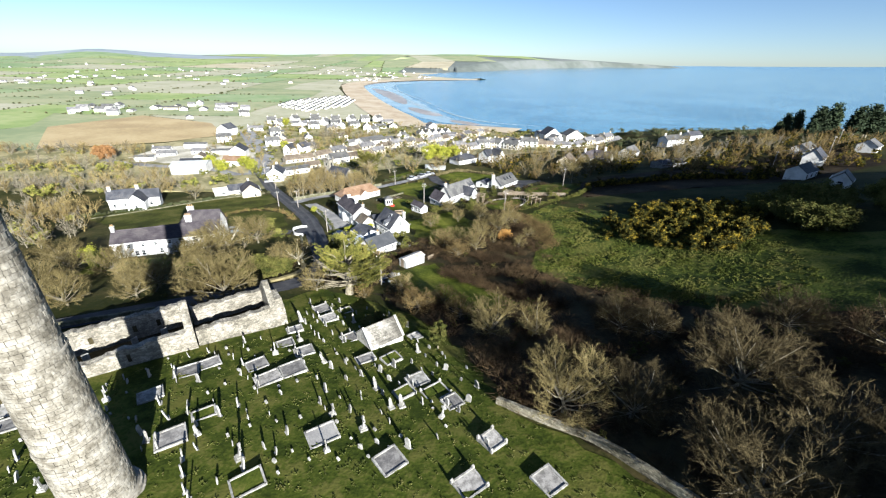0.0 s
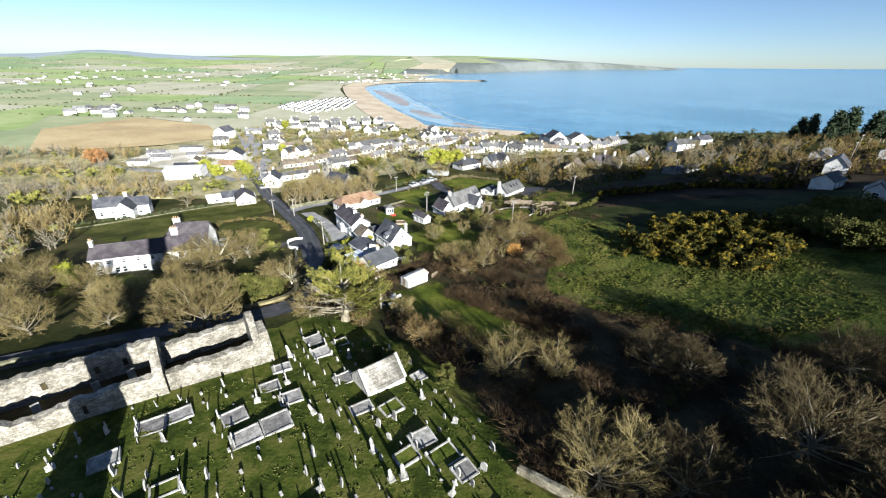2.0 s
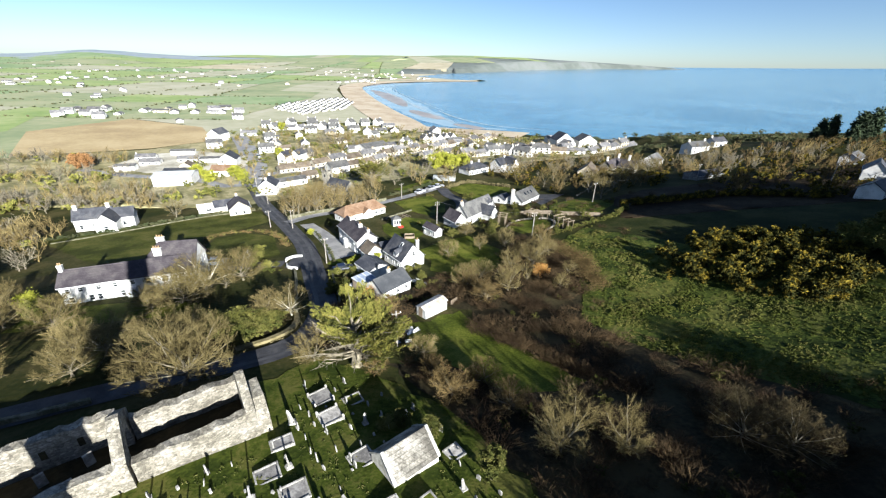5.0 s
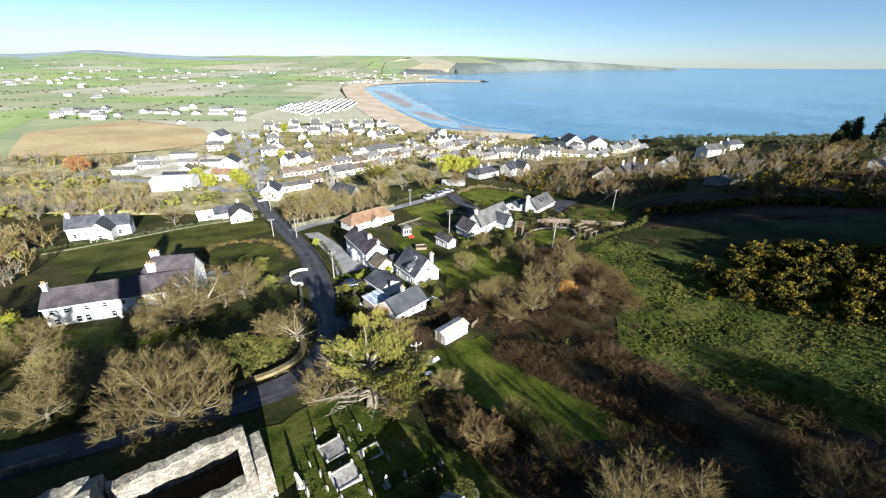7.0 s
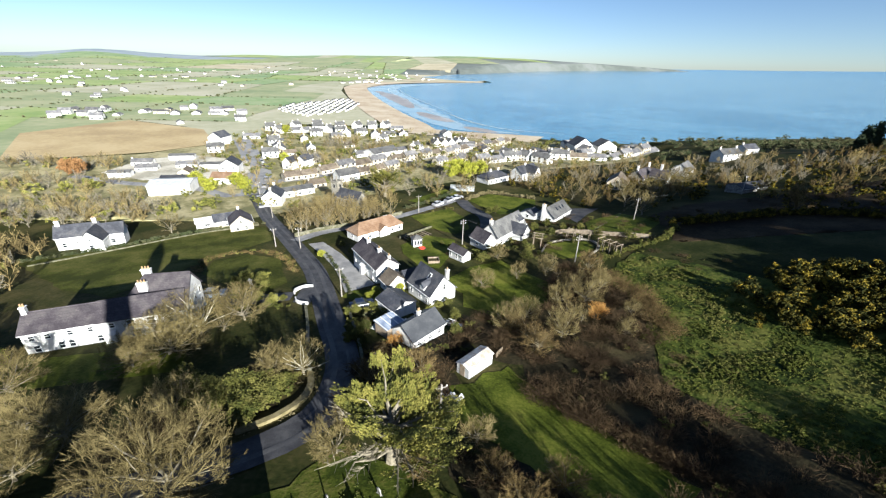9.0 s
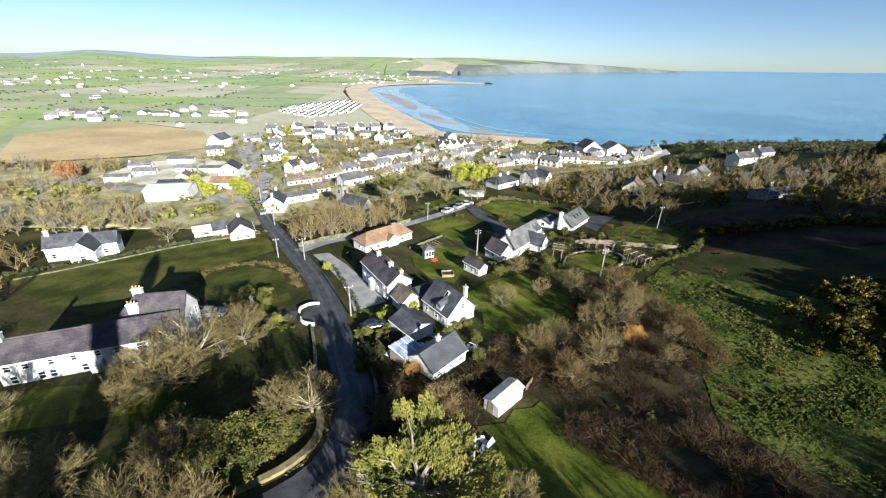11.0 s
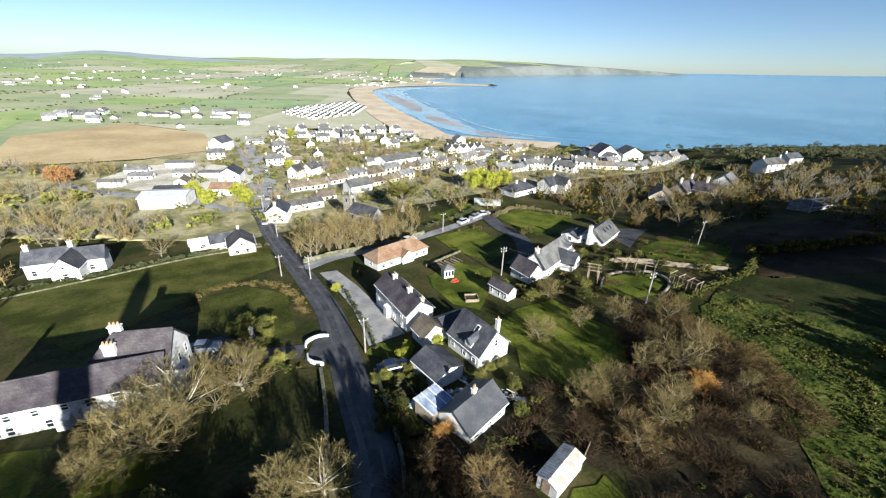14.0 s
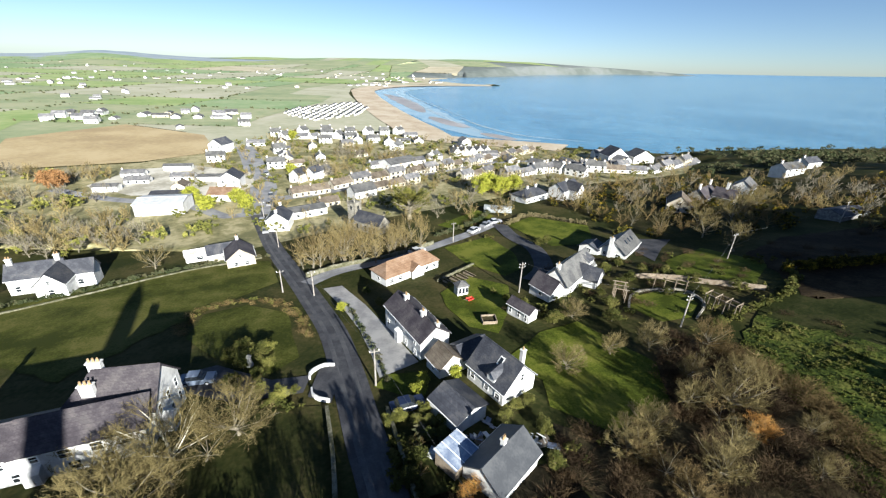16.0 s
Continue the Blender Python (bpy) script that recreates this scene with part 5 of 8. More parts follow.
def stone_wall(name, pts, high, thick, material, label, seed=0, category="wall", step=1.2):
    """A free-standing wall along the ground, with an uneven top."""
    r = random.Random(seed)
    line = smooth_line(pts, step)
    g = Geo()
    for i, q in enumerate(line):
        t = line[min(i + 1, len(line) - 1)] - line[max(i - 1, 0)]
        t = t / np.linalg.norm(t)
        s = np.array([t[1], -t[0]]) * thick / 2
        z0, z1 = gz(*q), gz(*q) + high * r.uniform(0.9, 1.08)
        g.v += [(q[0] - s[0], q[1] - s[1], z0 - 0.5), (q[0] - s[0] * 0.85, q[1] - s[1] * 0.85, z1), (q[0] + s[0] * 0.85, q[1] + s[1] * 0.85, z1), (q[0] + s[0], q[1] + s[1], z0 - 0.5)]
    for i in range(len(line) - 1):
        a = 4 * i
        g.f += [(a, a + 1, a + 5, a + 4), (a + 1, a + 2, a + 6, a + 5), (a + 2, a + 3, a + 7, a + 6)]
    n = 4 * (len(line) - 1)
    g.f += [(0, 3, 2, 1), (n, n + 1, n + 2, n + 3)]
    return tagged(new(name, g.mesh(name, material)), label, category)


stone_wall("boundary_wall", [(12.3, 50.2), (16, 46.7), (19.7, 43.4), (22.6, 38.8), (26, 33)], 0.9, 0.5, TAN_WALL, "low lichened rubble wall round the graveyard", 3)
stone_wall("gate_wall", [(-25.2, 137.0), (-26.6, 137.0), (-27.7, 135.9), (-28.1, 134.6), (-27.9, 133.4)], 0.65, 0.26, RENDER, "curved white-painted gate wall", 4, step=0.6)
stone_wall("gate_wall", [(-27.0, 130.6), (-26.6, 129.2), (-25.6, 128.2), (-24.2, 127.8)], 0.65, 0.26, RENDER, "curved white-painted gate wall", 5, step=0.6)
stone_wall("roadside_wall", [(-24.2, 126), (-21.9, 117), (-20, 108), (-18.6, 103)], 0.8, 0.5, MOSS, "mossy rubble wall along the road", 6)
stone_wall("roadside_bank", [(-18.6, 103), (-17.9, 100), (-18.2, 96.4), (-20.2, 92.8), (-23.4, 89.9)], 0.45, 0.9, VERGE, "straw-grassed bank along the road bend", 16, "bank")
stone_wall("roadside_wall", [(-17.0, 126), (-14.6, 116.5), (-12.6, 108), (-12, 100)], 0.7, 0.45, MOSS, "rubble wall beside the road", 7)
stone_wall("lane_wall", [(-38, 176), (-31, 182.6), (-20.5, 189), (-10.5, 199)], 1.2, 0.4, MOSS, "mossy stone wall along the lane", 8)
stone_wall("garden_wall", [(-10, 171.5), (-5.2, 177.5), (-1.5, 182)], 0.6, 0.3, MOSS, "low mossy garden wall beside vegetable beds", 9)
stone_wall("field_wall", [(-92, 155), (-80, 167), (-66, 181), (-52, 190.5)], 0.4, 0.4, MOSS, "overgrown mossy field wall", 10)
stone_wall("churchyard_wall", [(-62, 62), (-44, 71.2), (-34, 76.8)], 0.7, 0.6, MOSS, "low mossy wall between graveyard and road", 11)


# ---- trees and bushes ----
def bare_tree_geo(seed, H=9.0, wide=5.0, limbs=12, kid1=8, kid2=6, tips=16, thick=0.0135, low=0.12, far=False):
    """A bare deciduous tree: trunk and limbs fanning out to a dome of very fine twigs."""
    r = random.Random(seed)
    wood, fine = Geo(), Geo()
    mid, rad3 = Vector((0, 0, H * (0.5 + low / 2))), Vector((wide, wide, H * (0.5 - low / 2)))

    def room(p, d):
        """Way from p along d to the dome, uneven."""
        q = Vector(((p.x - mid.x) / rad3.x, (p.y - mid.y) / rad3.y, (p.z - mid.z) / rad3.z))
        e = Vector((d.x / rad3.x, d.y / rad3.y, d.z / rad3.z))
        A, B, C = e.dot(e), q.dot(e), q.dot(q) - (0.9 + 0.25 * noise.noise(d * 2.5 + Vector((seed, 0, 0)))) ** 2
        return max((-B + math.sqrt(max(B * B - A * C, 0))) / A, 0.25)

    def blade(p, q, w):
        d = q - p
        u = d.cross(Vector((r.gauss(0, 1), r.gauss(0, 1), r.gauss(0, 1)))).normalized() * w
        k = len(fine.v)
        fine.v += [tuple(p + u), tuple(p - u), tuple(q)]
        fine.f.append((k, k + 1, k + 2))

    def grow(p, d, length, rad, level):
        pts, radii = [p], [rad]
        n = (4, 4, 3, 2)[level]
        for i in range(n):
            d = (d + Vector((r.gauss(0, 0.14), r.gauss(0, 0.14), r.gauss(0.04, 0.09)))).normalized()
            p = p + d * length / n
            pts.append(p)
            radii.append(rad * (1 - (0.4 if level == 0 else 0.7) * (i + 1) / n))
        if level < 2:
            wood.tube(pts, radii, 7 if level == 0 else 4, cap=False)
        elif level == 2 and far:
            blade(pts[0], pts[-1], thick * 1.6)
        elif level == 2:
            fine.tube(pts, radii, 3, cap=False)
        else:
            blade(pts[0], pts[1], thick * 1.5)
            blade(pts[1], pts[2], thick * 1.2)
            for _ in range(tips):
                a = r.random()
                s = pts[0].lerp(pts[2], a)
                e = (d + Vector((r.gauss(0, 0.45), r.gauss(0, 0.45), r.gauss(0.1, 0.4)))).normalized()
                blade(s, s + e * min(length * r.uniform(0.35, 0.8), room(s, e) + 0.2), thick)
            return
        kids = (limbs, kid1, kid2)[level]
        for k in range(kids):
            a = (0.45 + 0.55 * (k + r.random()) / kids) if level == 0 else (0.22 + 0.78 * (k + r.random()) / kids)
            i = min(int(a * n), n - 1)
            s = pts[i].lerp(pts[i + 1], min(a * n - i, 1))
            if level == 0:
                ang = k * 2.4 + r.uniform(-0.4, 0.4)
                lift = 0.12 + 1.5 * (k / kids) ** 1.3 + r.uniform(-0.1, 0.15)
                e = Vector((math.cos(ang), math.sin(ang), lift)).normalized()
                grow(s, e, room(s, e) * r.uniform(0.8, 0.95), rad * r.uniform(0.3, 0.45), 1)
            else:
                e = (d * 0.95 + Vector((r.gauss(0, 0.46), r.gauss(0, 0.46), r.gauss(0.1, 0.38)))).normalized()
                grow(s, e, min(length * r.uniform(0.4, 0.62), room(s, e) * 0.95), max(radii[i] * 0.45, 0.014), level + 1)

    grow(Vector((0, 0, -0.3)), Vector((0, 0, 1)), H * 0.27, H * 0.026, 0)
    return wood, fine


def leaf_crown(seed, size, clumps, leaves, leaf, shape="round"):
    """A crown of small bent leaves gathered into clumps over an uneven outline."""
    r = random.Random(seed)
    g = Geo()
    for _ in range(clumps):
        while True:
            p = Vector((r.uniform(-1, 1), r.uniform(-1, 1), r.uniform(-1, 1)))
            if 0.35 < p.length < 1:
                break
        if shape == "cone":
            k = (p.z + 1) / 2
            p = Vector((p.x * (1.05 - k), p.y * (1.05 - k), p.z))
        elif shape == "flat":
            p = Vector((p.x, p.y, p.z * 0.8 + 0.15 * r.random()))
        bump = 0.82 + 0.3 * noise.noise(p * 2.2 + Vector((seed, 0, 0)))
        c = Vector((p.x * size[0] * bump, p.y * size[1] * bump, size[2] * (1 + p.z * bump) + 0.1))
        rad = r.uniform(0.35, 0.75) * min(size) * 0.42
        for _ in range(leaves):
            o = c + Vector((r.gauss(0, 1), r.gauss(0, 1), r.gauss(0, 0.7))) * rad * 0.55
            a = Vector((r.gauss(0, 1), r.gauss(0, 1), r.gauss(0, 0.6))).normalized() * leaf * r.uniform(0.6, 1.3)
            b = a.cross(Vector((r.gauss(0, 1), r.gauss(0, 1), r.gauss(0, 1)))).normalized() * leaf * 0.45
            k = len(g.v)
            up = Vector((0, 0, leaf * 0.15))
            g.v += [tuple(o - a), tuple(o + b + up), tuple(o + a), tuple(o - b + up)]
            g.f += [(k, k + 1, k + 2), (k, k + 2, k + 3)]
    return g


def tree_model(wood, crown, bark, leaf, label, group, name="tree"):
    t = thing(name, 0, 0, -80, 0, label, name, group)
    if wood.v:
        part("trunk", wood, bark, t)
    part("crown", crown, leaf, t)
    return t


BARE = [bare_tree_geo(30 + k, 9.0, wd, li, k1, k2, low=lw) for k, (wd, li, k1, k2, lw) in enumerate(((5.0, 16, 8, 6, -0.05), (4.2, 15, 8, 6, -0.04), (5.6, 18, 8, 6, -0.06), (3.4, 15, 8, 6, 0.0), (5.4, 19, 8, 7, -0.08)))]
LIGHT = [bare_tree_geo(50 + k, 9.0, wd, li, 6, 4, 12, 0.018) for k, (wd, li) in enumerate(((5.0, 12), (4.2, 11), (5.4, 13), (3.4, 11)))]
LIGHT_T = [tree_model(w, f, BARK, TWIGS, "leafless tree with fine ochre twigs", "bare trees") for w, f in LIGHT]
CHURCH_T = [tree_model(w, f, BARK, FAR_TWIGS, "tall leafless tree beside the church", "bare trees") for w, f in LIGHT]
BUSH_T = [tree_model(w, f, BARK, RUSSET, "bare brown bush with dense fine twigs", "bare trees", "bush") for w, f in LIGHT[:3]]
BARE_T = [tree_model(w, f, BARK, TWIGS, "leafless deciduous tree with fine pale twigs", "bare trees") for w, f in BARE]
# Copies of the bare trees, the valley's dimness put into the twig colour.
DIM_T = [tree_model(*BARE[k], BARK, mat("dimmed_twigs", (0.045, 0.035, 0.017), (0.075, 0.059, 0.028), (0.11, 0.088, 0.044), scale=0.4, fine=3, bump=0, spread=0.2, spec=0.1), "leafless thorn tree with dull brown twigs", "bare trees") for k in (4, 0)]
PALE_T = tree_model(*bare_tree_geo(44, 9.0, 5.6, 15, 8, 6, 11, 0.012, 0.05), mat("silvery_bark", (0.3, 0.28, 0.22), (0.42, 0.4, 0.33), (0.52, 0.5, 0.42), scale=1.5, fine=8, bump=0.3, dist=0.02), TWIGS, "spreading bare tree with pale lichened limbs", "bare trees")
RUSSET_T = [tree_model(w, f, BARK, RUSSET, "leafless tree with fine russet twigs", "bare trees") for w, f in BARE[:3]] + [tree_model(*BARE[1], BARK, mat("amber_twigs", (0.3, 0.15, 0.03), (0.4, 0.21, 0.05), (0.46, 0.27, 0.08), scale=0.5, fine=3, bump=0), "small shrub with amber twigs", "bare trees")]


def evergreen_geo(seed):
    """A broad old cypress: crooked limbs carrying flat sprays."""
    r = random.Random(seed)
    wood, leaves = Geo(), Geo()
    wood.tube([(0, 0, -0.4), (0.2, 0.1, 2.0), (0.1, 0.3, 4.5), (0.3, 0.2, 7.5)], [0.75, 0.6, 0.42, 0.12], 8)
    for k in range(38):
        a, z0 = k * 2.4 + r.uniform(-0.3, 0.3), r.uniform(0.9, 6.9)
        L = (6.3 - 0.55 * abs(z0 - 3)) * r.uniform(0.6, 1.1)
        d = Vector((math.cos(a), math.sin(a), 0.35 + 0.06 * z0))
        pts = [Vector((0.1, 0.2, z0)) + d * L * t + Vector((r.gauss(0, 0.3), r.gauss(0, 0.3), r.gauss(0, 0.25))) * t for t in (0, 0.35, 0.7, 1)]
        wood.tube(pts, [0.2, 0.14, 0.08, 0.03], 5, cap=False)
        if math.cos(a - 3.6) > 0.35 and z0 < 4.5:
            for _ in range(26):
                t = r.uniform(0.3, 1.0)
                c = pts[1].lerp(pts[3], min(max((t - 0.35) / 0.65, 0), 1))
                e = (d + Vector((r.gauss(0, 0.7), r.gauss(0, 0.7), r.gauss(0.1, 0.4)))).normalized() * r.uniform(0.5, 1.4)
                wood.tube([c, c + e], [0.03, 0.008], 3, cap=False)
            continue
        side = Vector((-d.y, d.x, 0)).normalized()
        for _ in range(17):
            t = r.uniform(0.35, 1.08)
            c = pts[1].lerp(pts[3], min(max((t - 0.35) / 0.65, 0), 1)) + side * r.gauss(0, 1.15) + Vector((0, 0, r.uniform(-0.25, 0.55)))
            f = (d + side * r.gauss(0, 0.45) + Vector((0, 0, r.gauss(0.1, 0.15)))).normalized()
            g = f.cross(Vector((0, 0, 1))).normalized()
            size = r.uniform(0.6, 1.15)
            for _ in range(105):
                u = r.uniform(-1, 1)
                o = c + f * size * u + g * r.gauss(0, 0.42) * size * (1.1 - abs(u)) + Vector((0, 0, r.gauss(0, 0.07) - 0.12 * u * u))
                v = (f + g * r.gauss(0, 0.6) + Vector((0, 0, r.gauss(0.1, 0.25)))).normalized() * r.uniform(0.09, 0.2)
                w = v.cross(Vector((r.gauss(0, 0.4), r.gauss(0, 0.4), 1))).normalized() * 0.05
                i = len(leaves.v)
                leaves.v += [tuple(o - v), tuple(o + w), tuple(o + v), tuple(o - w)]
                leaves.f += [(i, i + 1, i + 2), (i, i + 2, i + 3)]
    return wood, leaves


EVER = tree_model(*evergreen_geo(4), BARK, LEAF, "broad old evergreen cypress with bare grey limbs", "evergreens")
def shade_tree_geo(seed):
    r = random.Random(seed)
    wood = Geo().tube([(0, 0, -0.4), (0.2, 0.1, 4), (0.1, 0.2, 8)], [0.5, 0.35, 0.1], 6)
    return wood, leaf_crown(seed, (4.2, 4.2, 4.4), 85, 14, 1.05)


# Evergreen for the added rows out of view that throw shade.
SHADE_TREE = tree_model(*shade_tree_geo(8), BARK, DARK_LEAF, "tall dense evergreen of a shelter belt", "evergreens")
LEAFY_T = tree_model(*(Geo().tube([(0, 0, -0.4), (0.1, 0, 1.6), (0, 0.1, 3.2)], [0.4, 0.3, 0.1], 6), leaf_crown(9, (4.2, 4.2, 3.0), 150, 44, 0.22)), BARK, BUSH_LEAF, "broad olive-green evergreen tree on the hillside", "evergreens")
PINE_G = Geo().tube([(0, 0, -0.4), (0.1, 0, 3), (0, 0.1, 9)], [0.32, 0.24, 0.05], 6)
PINE = tree_model(PINE_G, leaf_crown(51, (3.6, 3.6, 6.0), 150, 24, 0.5, "cone"), BARK, DARK_LEAF, "dark dense pine on the ridge", "evergreens")
STEM = Geo().tube([(0, 0, -0.3), (0, 0, 1.0)], [0.1, 0.07], 6)
GOLD = tree_model(STEM, leaf_crown(61, (1.5, 1.5, 1.5), 70, 34, 0.14), BARK, LIME_LEAF, "rounded golden-leaved evergreen shrub", "shrubs", "shrub")
GREEN = tree_model(STEM, leaf_crown(63, (1.4, 1.5, 1.3), 60, 46, 0.1), BARK, BUSH_LEAF, "rounded green garden shrub", "shrubs", "shrub")
OLIVE = tree_model(STEM, leaf_crown(67, (1.5, 1.5, 1.3), 60, 60, 0.085), BARK, mat("olive_shrub_leaf", (0.06, 0.065, 0.012), (0.12, 0.12, 0.022), (0.19, 0.18, 0.045), scale=0.5, fine=3, bump=0, spread=0.25), "loose olive-green roadside shrub", "shrubs", "shrub")
OVAL = tree_model(Geo().tube([(0, 0, -0.3), (0, 0, 1.5)], [0.14, 0.08], 6), leaf_crown(64, (1.35, 1.35, 2.6), 70, 40, 0.16), BARK, BUSH_LEAF, "dense olive-green conical shrub", "shrubs", "shrub")
COPPER = tree_model(Geo().tube([(0, 0, -0.3), (0, 0, 3)], [0.3, 0.15], 6), leaf_crown(66, (5, 5, 4), 130, 34, 0.4), BARK, BEECH, "rust-brown beech tree holding its leaves", "leafy trees")


def plant(model, x, y, size, turn=None, squash=1.0, sink=0.0):
    t = turn if turn is not None else (x * 37 + y * 91) % 360
    return copy_thing(model, pose(x, y, gz(x, y) - sink, 0, 0, t) @ Matrix.Diagonal((size * squash, size * squash, size, 1)))


BIG = ([(-25.8, 80.2, 1.06, 4, 1.14), (-39.4, 88.9, 0.72, 2, 1.25), (-40.1, 83.2, 0.6, 0, 1.2), (-53.0, 99.6, 0.62, 2, 1.3), (-48.9, 80.3, 0.7, 0, 1.2), (-45.2, 91.5, 0.58, 1, 1.3), (-67.7, 106.8, 0.7, 2, 1.2), (-58, 88, 0.7, 4, 1.2), (-33.0, 121.4, 0.82, 0, 1.15), (-22.5, 101.6, 0.62, 1, 1.2), (-31, 94, 0.58, 1, 1.3), (-61, 100, 0.6, 0, 1.2), (-70, 95, 0.75, 4, 1.2), (-12.6, 86.8, 0.58, 1, 1.3), (1.3, 88.8, 0.55, 3, 1.2), (14.0, 67.8, 0.8, 1, 1.05)] +
        [(19.6, 67.8, 0.68, 3, 1.2), (31.2, 68.3, 0.62, 2, 1.2), (34.7, 66.5, 0.55, 0, 1.2), (18.3, 48.0, 0.92, 0, 1.05), (24.3, 46.9, 0.72, 3, 1.2), (36.0, 50.6, 1.0, 4, 1.2), (27.4, 34.8, 0.95, 4, 1.25), (37.4, 40.2, 0.8, 0, 1.2), (54, 52, 0.85, 1, 1.2), (50, 62, 0.7, 2, 1.2), (24.0, 124.0, 1.0, 3, 1.05), (17.0, 114.3, 0.75, 1, 1.0), (26.2, 112.8, 0.42, 1, 1.1), (19.2, 125.1, 0.68, 3, 1.1), (22, 131, 0.5, 1, 0.9)] +
        [(9.2, 118.4, 0.55, 0, 1.1), (28.5, 131, 0.42, 0, 1.0), (12.8, 121.5, 0.5, 2, 1.1), (7.3, 135.6, 0.5, 0, 1.25), (14.6, 139, 0.55, 3, 1.1), (20.5, 139.5, 0.6, 1, 1.0), (12.5, 151.6, 0.42, 2, 1.2), (29.5, 119, 0.36, 0, 1), (-73.7, 183.5, 0.7, 2, 1.1), (58, 196, 0.8, 4, 1.1), (62, 206, 0.9, 2, 1.1), (51, 205, 0.8, 0, 1.1), (68, 200, 0.85, 2, 1.1), (57, 181, 0.85, 4, 1.1), (47, 214, 0.8, 1, 1.1), (54, 228, 0.8, 4, 1.1)] +
        [(40, 232, 0.7, 0, 1.1), (76, 214, 0.9, 2, 1.2), (84, 222, 0.85, 0, 1.2), (92, 228, 0.85, 2, 1.1), (98, 236, 0.8, 0, 1.1), (-8.5, 95, 0.42, 1, 1.2), (-3.5, 93.5, 0.4, 2, 1.2)])
for x, y, s, k, q in BIG:
    plant(DIM_T[k % 2] if x > 23 and y < 72 else BARE_T[k] if y < 160 else LIGHT_T[k % 4], x, y, s, squash=q)
for x, y, s, k, q in [(12.6, 110.5, 0.5, 2, 1.2), (9.8, 117.5, 0.5, 1, 1.2), (28.6, 138.5, 0.6, 0, 1.0), (-4.5, 84.2, 0.4, 1, 1.2), (4.5, 78.5, 0.45, 2, 1.2),
                      (8.4, 82, 0.4, 0, 1.3), (2.5, 83.5, 0.4, 1, 1.2), (10.5, 75.5, 0.45, 2, 1.1), (-11, 101, 0.4, 0, 1.3), (-10.5, 107.5, 0.35, 1, 1.3), (-4.5, 103.8, 0.42, 2, 1.2)]:
    plant(RUSSET_T[k], x, y, s, squash=q)
AMBER_T = RUSSET_T[-1]
plant(PALE_T, -38.2, 116.6, 0.85, squash=1.35)
plant(PALE_T, -19.3, 102.9, 0.62, squash=1.15)
plant(BARE_T[4], -39.3, 109.3, 0.72, squash=1.45)
plant(BARE_T[2], -42.2, 105.6, 0.55, squash=1.3)
plant(LIGHT_T[2], -44.5, 114.5, 0.5, squash=1.4)
plant(LIGHT_T[0], -36.5, 113.5, 0.45, squash=1.5)
plant(LIGHT_T[1], -34.8, 117, 0.5, squash=1.5)
rng = random.Random(19)
CLUMP = [(7, 110), (16, 104), (26, 102), (31, 113), (33, 124), (31, 136), (24, 142), (20, 134), (15, 124), (6, 119)]
n = 0
while n < 7:
    x, y = rng.uniform(4, 34), rng.uniform(101, 143)
    if inside(CLUMP, x, y):
        plant(rng.choice([*BUSH_T, *LIGHT_T[:2]]), x, y, rng.uniform(0.28, 0.46), squash=rng.uniform(1.0, 1.3))
        n += 1
for x, y in ((23.6, 119.0), (24.8, 119.6), (24.2, 120.6)):
    plant(AMBER_T, x, y, 0.32, squash=1.1)
# row of tall bare trees by the church, scattered trees on the low ground
rng = random.Random(9)
for k in range(36):
    u = k / 35
    plant(CHURCH_T[rng.choice([0, 1, 3, 3])], -39 + 24 * u + rng.gauss(0, 1.5), 184 + 14 * u + rng.gauss(0, 4.2), rng.uniform(0.6, 1.2), squash=rng.uniform(0.6, 1.0))
LOW = [(-200, 210, -85, 196, 44), (-240, 250, -120, 232, 34), (-260, 285, -140, 275, 34), (-130, 150, -95, 165, 22), (-140, 190, -100, 225, 22), (-72, 205, -88, 216, 8), (-20, 225, 60, 300, 30), (60, 235, 150, 290, 26), (-64, 285, -40, 310, 10), (-52, 330, -20, 345, 10), (-62, 346, -42, 372, 12), (100, 205, 170, 245, 22), (-170, 120, -80, 140, 24), (-300, 300, -200, 260, 20)]
WOODS = []
for x0, y0, x1, y1, n in LOW:
    for _ in range(int(n * 1.9)):
        x, y = rng.uniform(min(x0, x1), max(x0, x1)), rng.uniform(min(y0, y1), max(y0, y1))
        if -86 < x < -40 and 186 < y < 260:
            continue
        WOODS.append((x, y, rng.uniform(0.5, 0.9), rng.uniform(0, 6.28), rng.randrange(4)))
plant(EVER, -7.2, 85.8, 0.84, 20, squash=1.16)
# Rows added out of view, to shade the valley and the hillside.
for k in range(6):
    plant(SHADE_TREE, 37 + 5.0 * k + rng.gauss(0, 0.8), 17 + 0.5 * k + rng.gauss(0, 1.0), rng.uniform(0.9, 1.15))
    plant(SHADE_TREE, 41 + 5.0 * k + rng.gauss(0, 0.8), 10 + 0.5 * k + rng.gauss(0, 1.5), rng.uniform(1.15, 1.4))
for k in range(12):
    plant(SHADE_TREE, 104 + 4.4 * k + rng.gauss(0, 1.2), 44 + 1.4 * k + rng.gauss(0, 3), rng.uniform(1.2, 1.6))
for k in range(16):
    plant(LEAFY_T, rng.uniform(76, 102), rng.uniform(92, 117), rng.uniform(0.6, 0.95), squash=1.2)
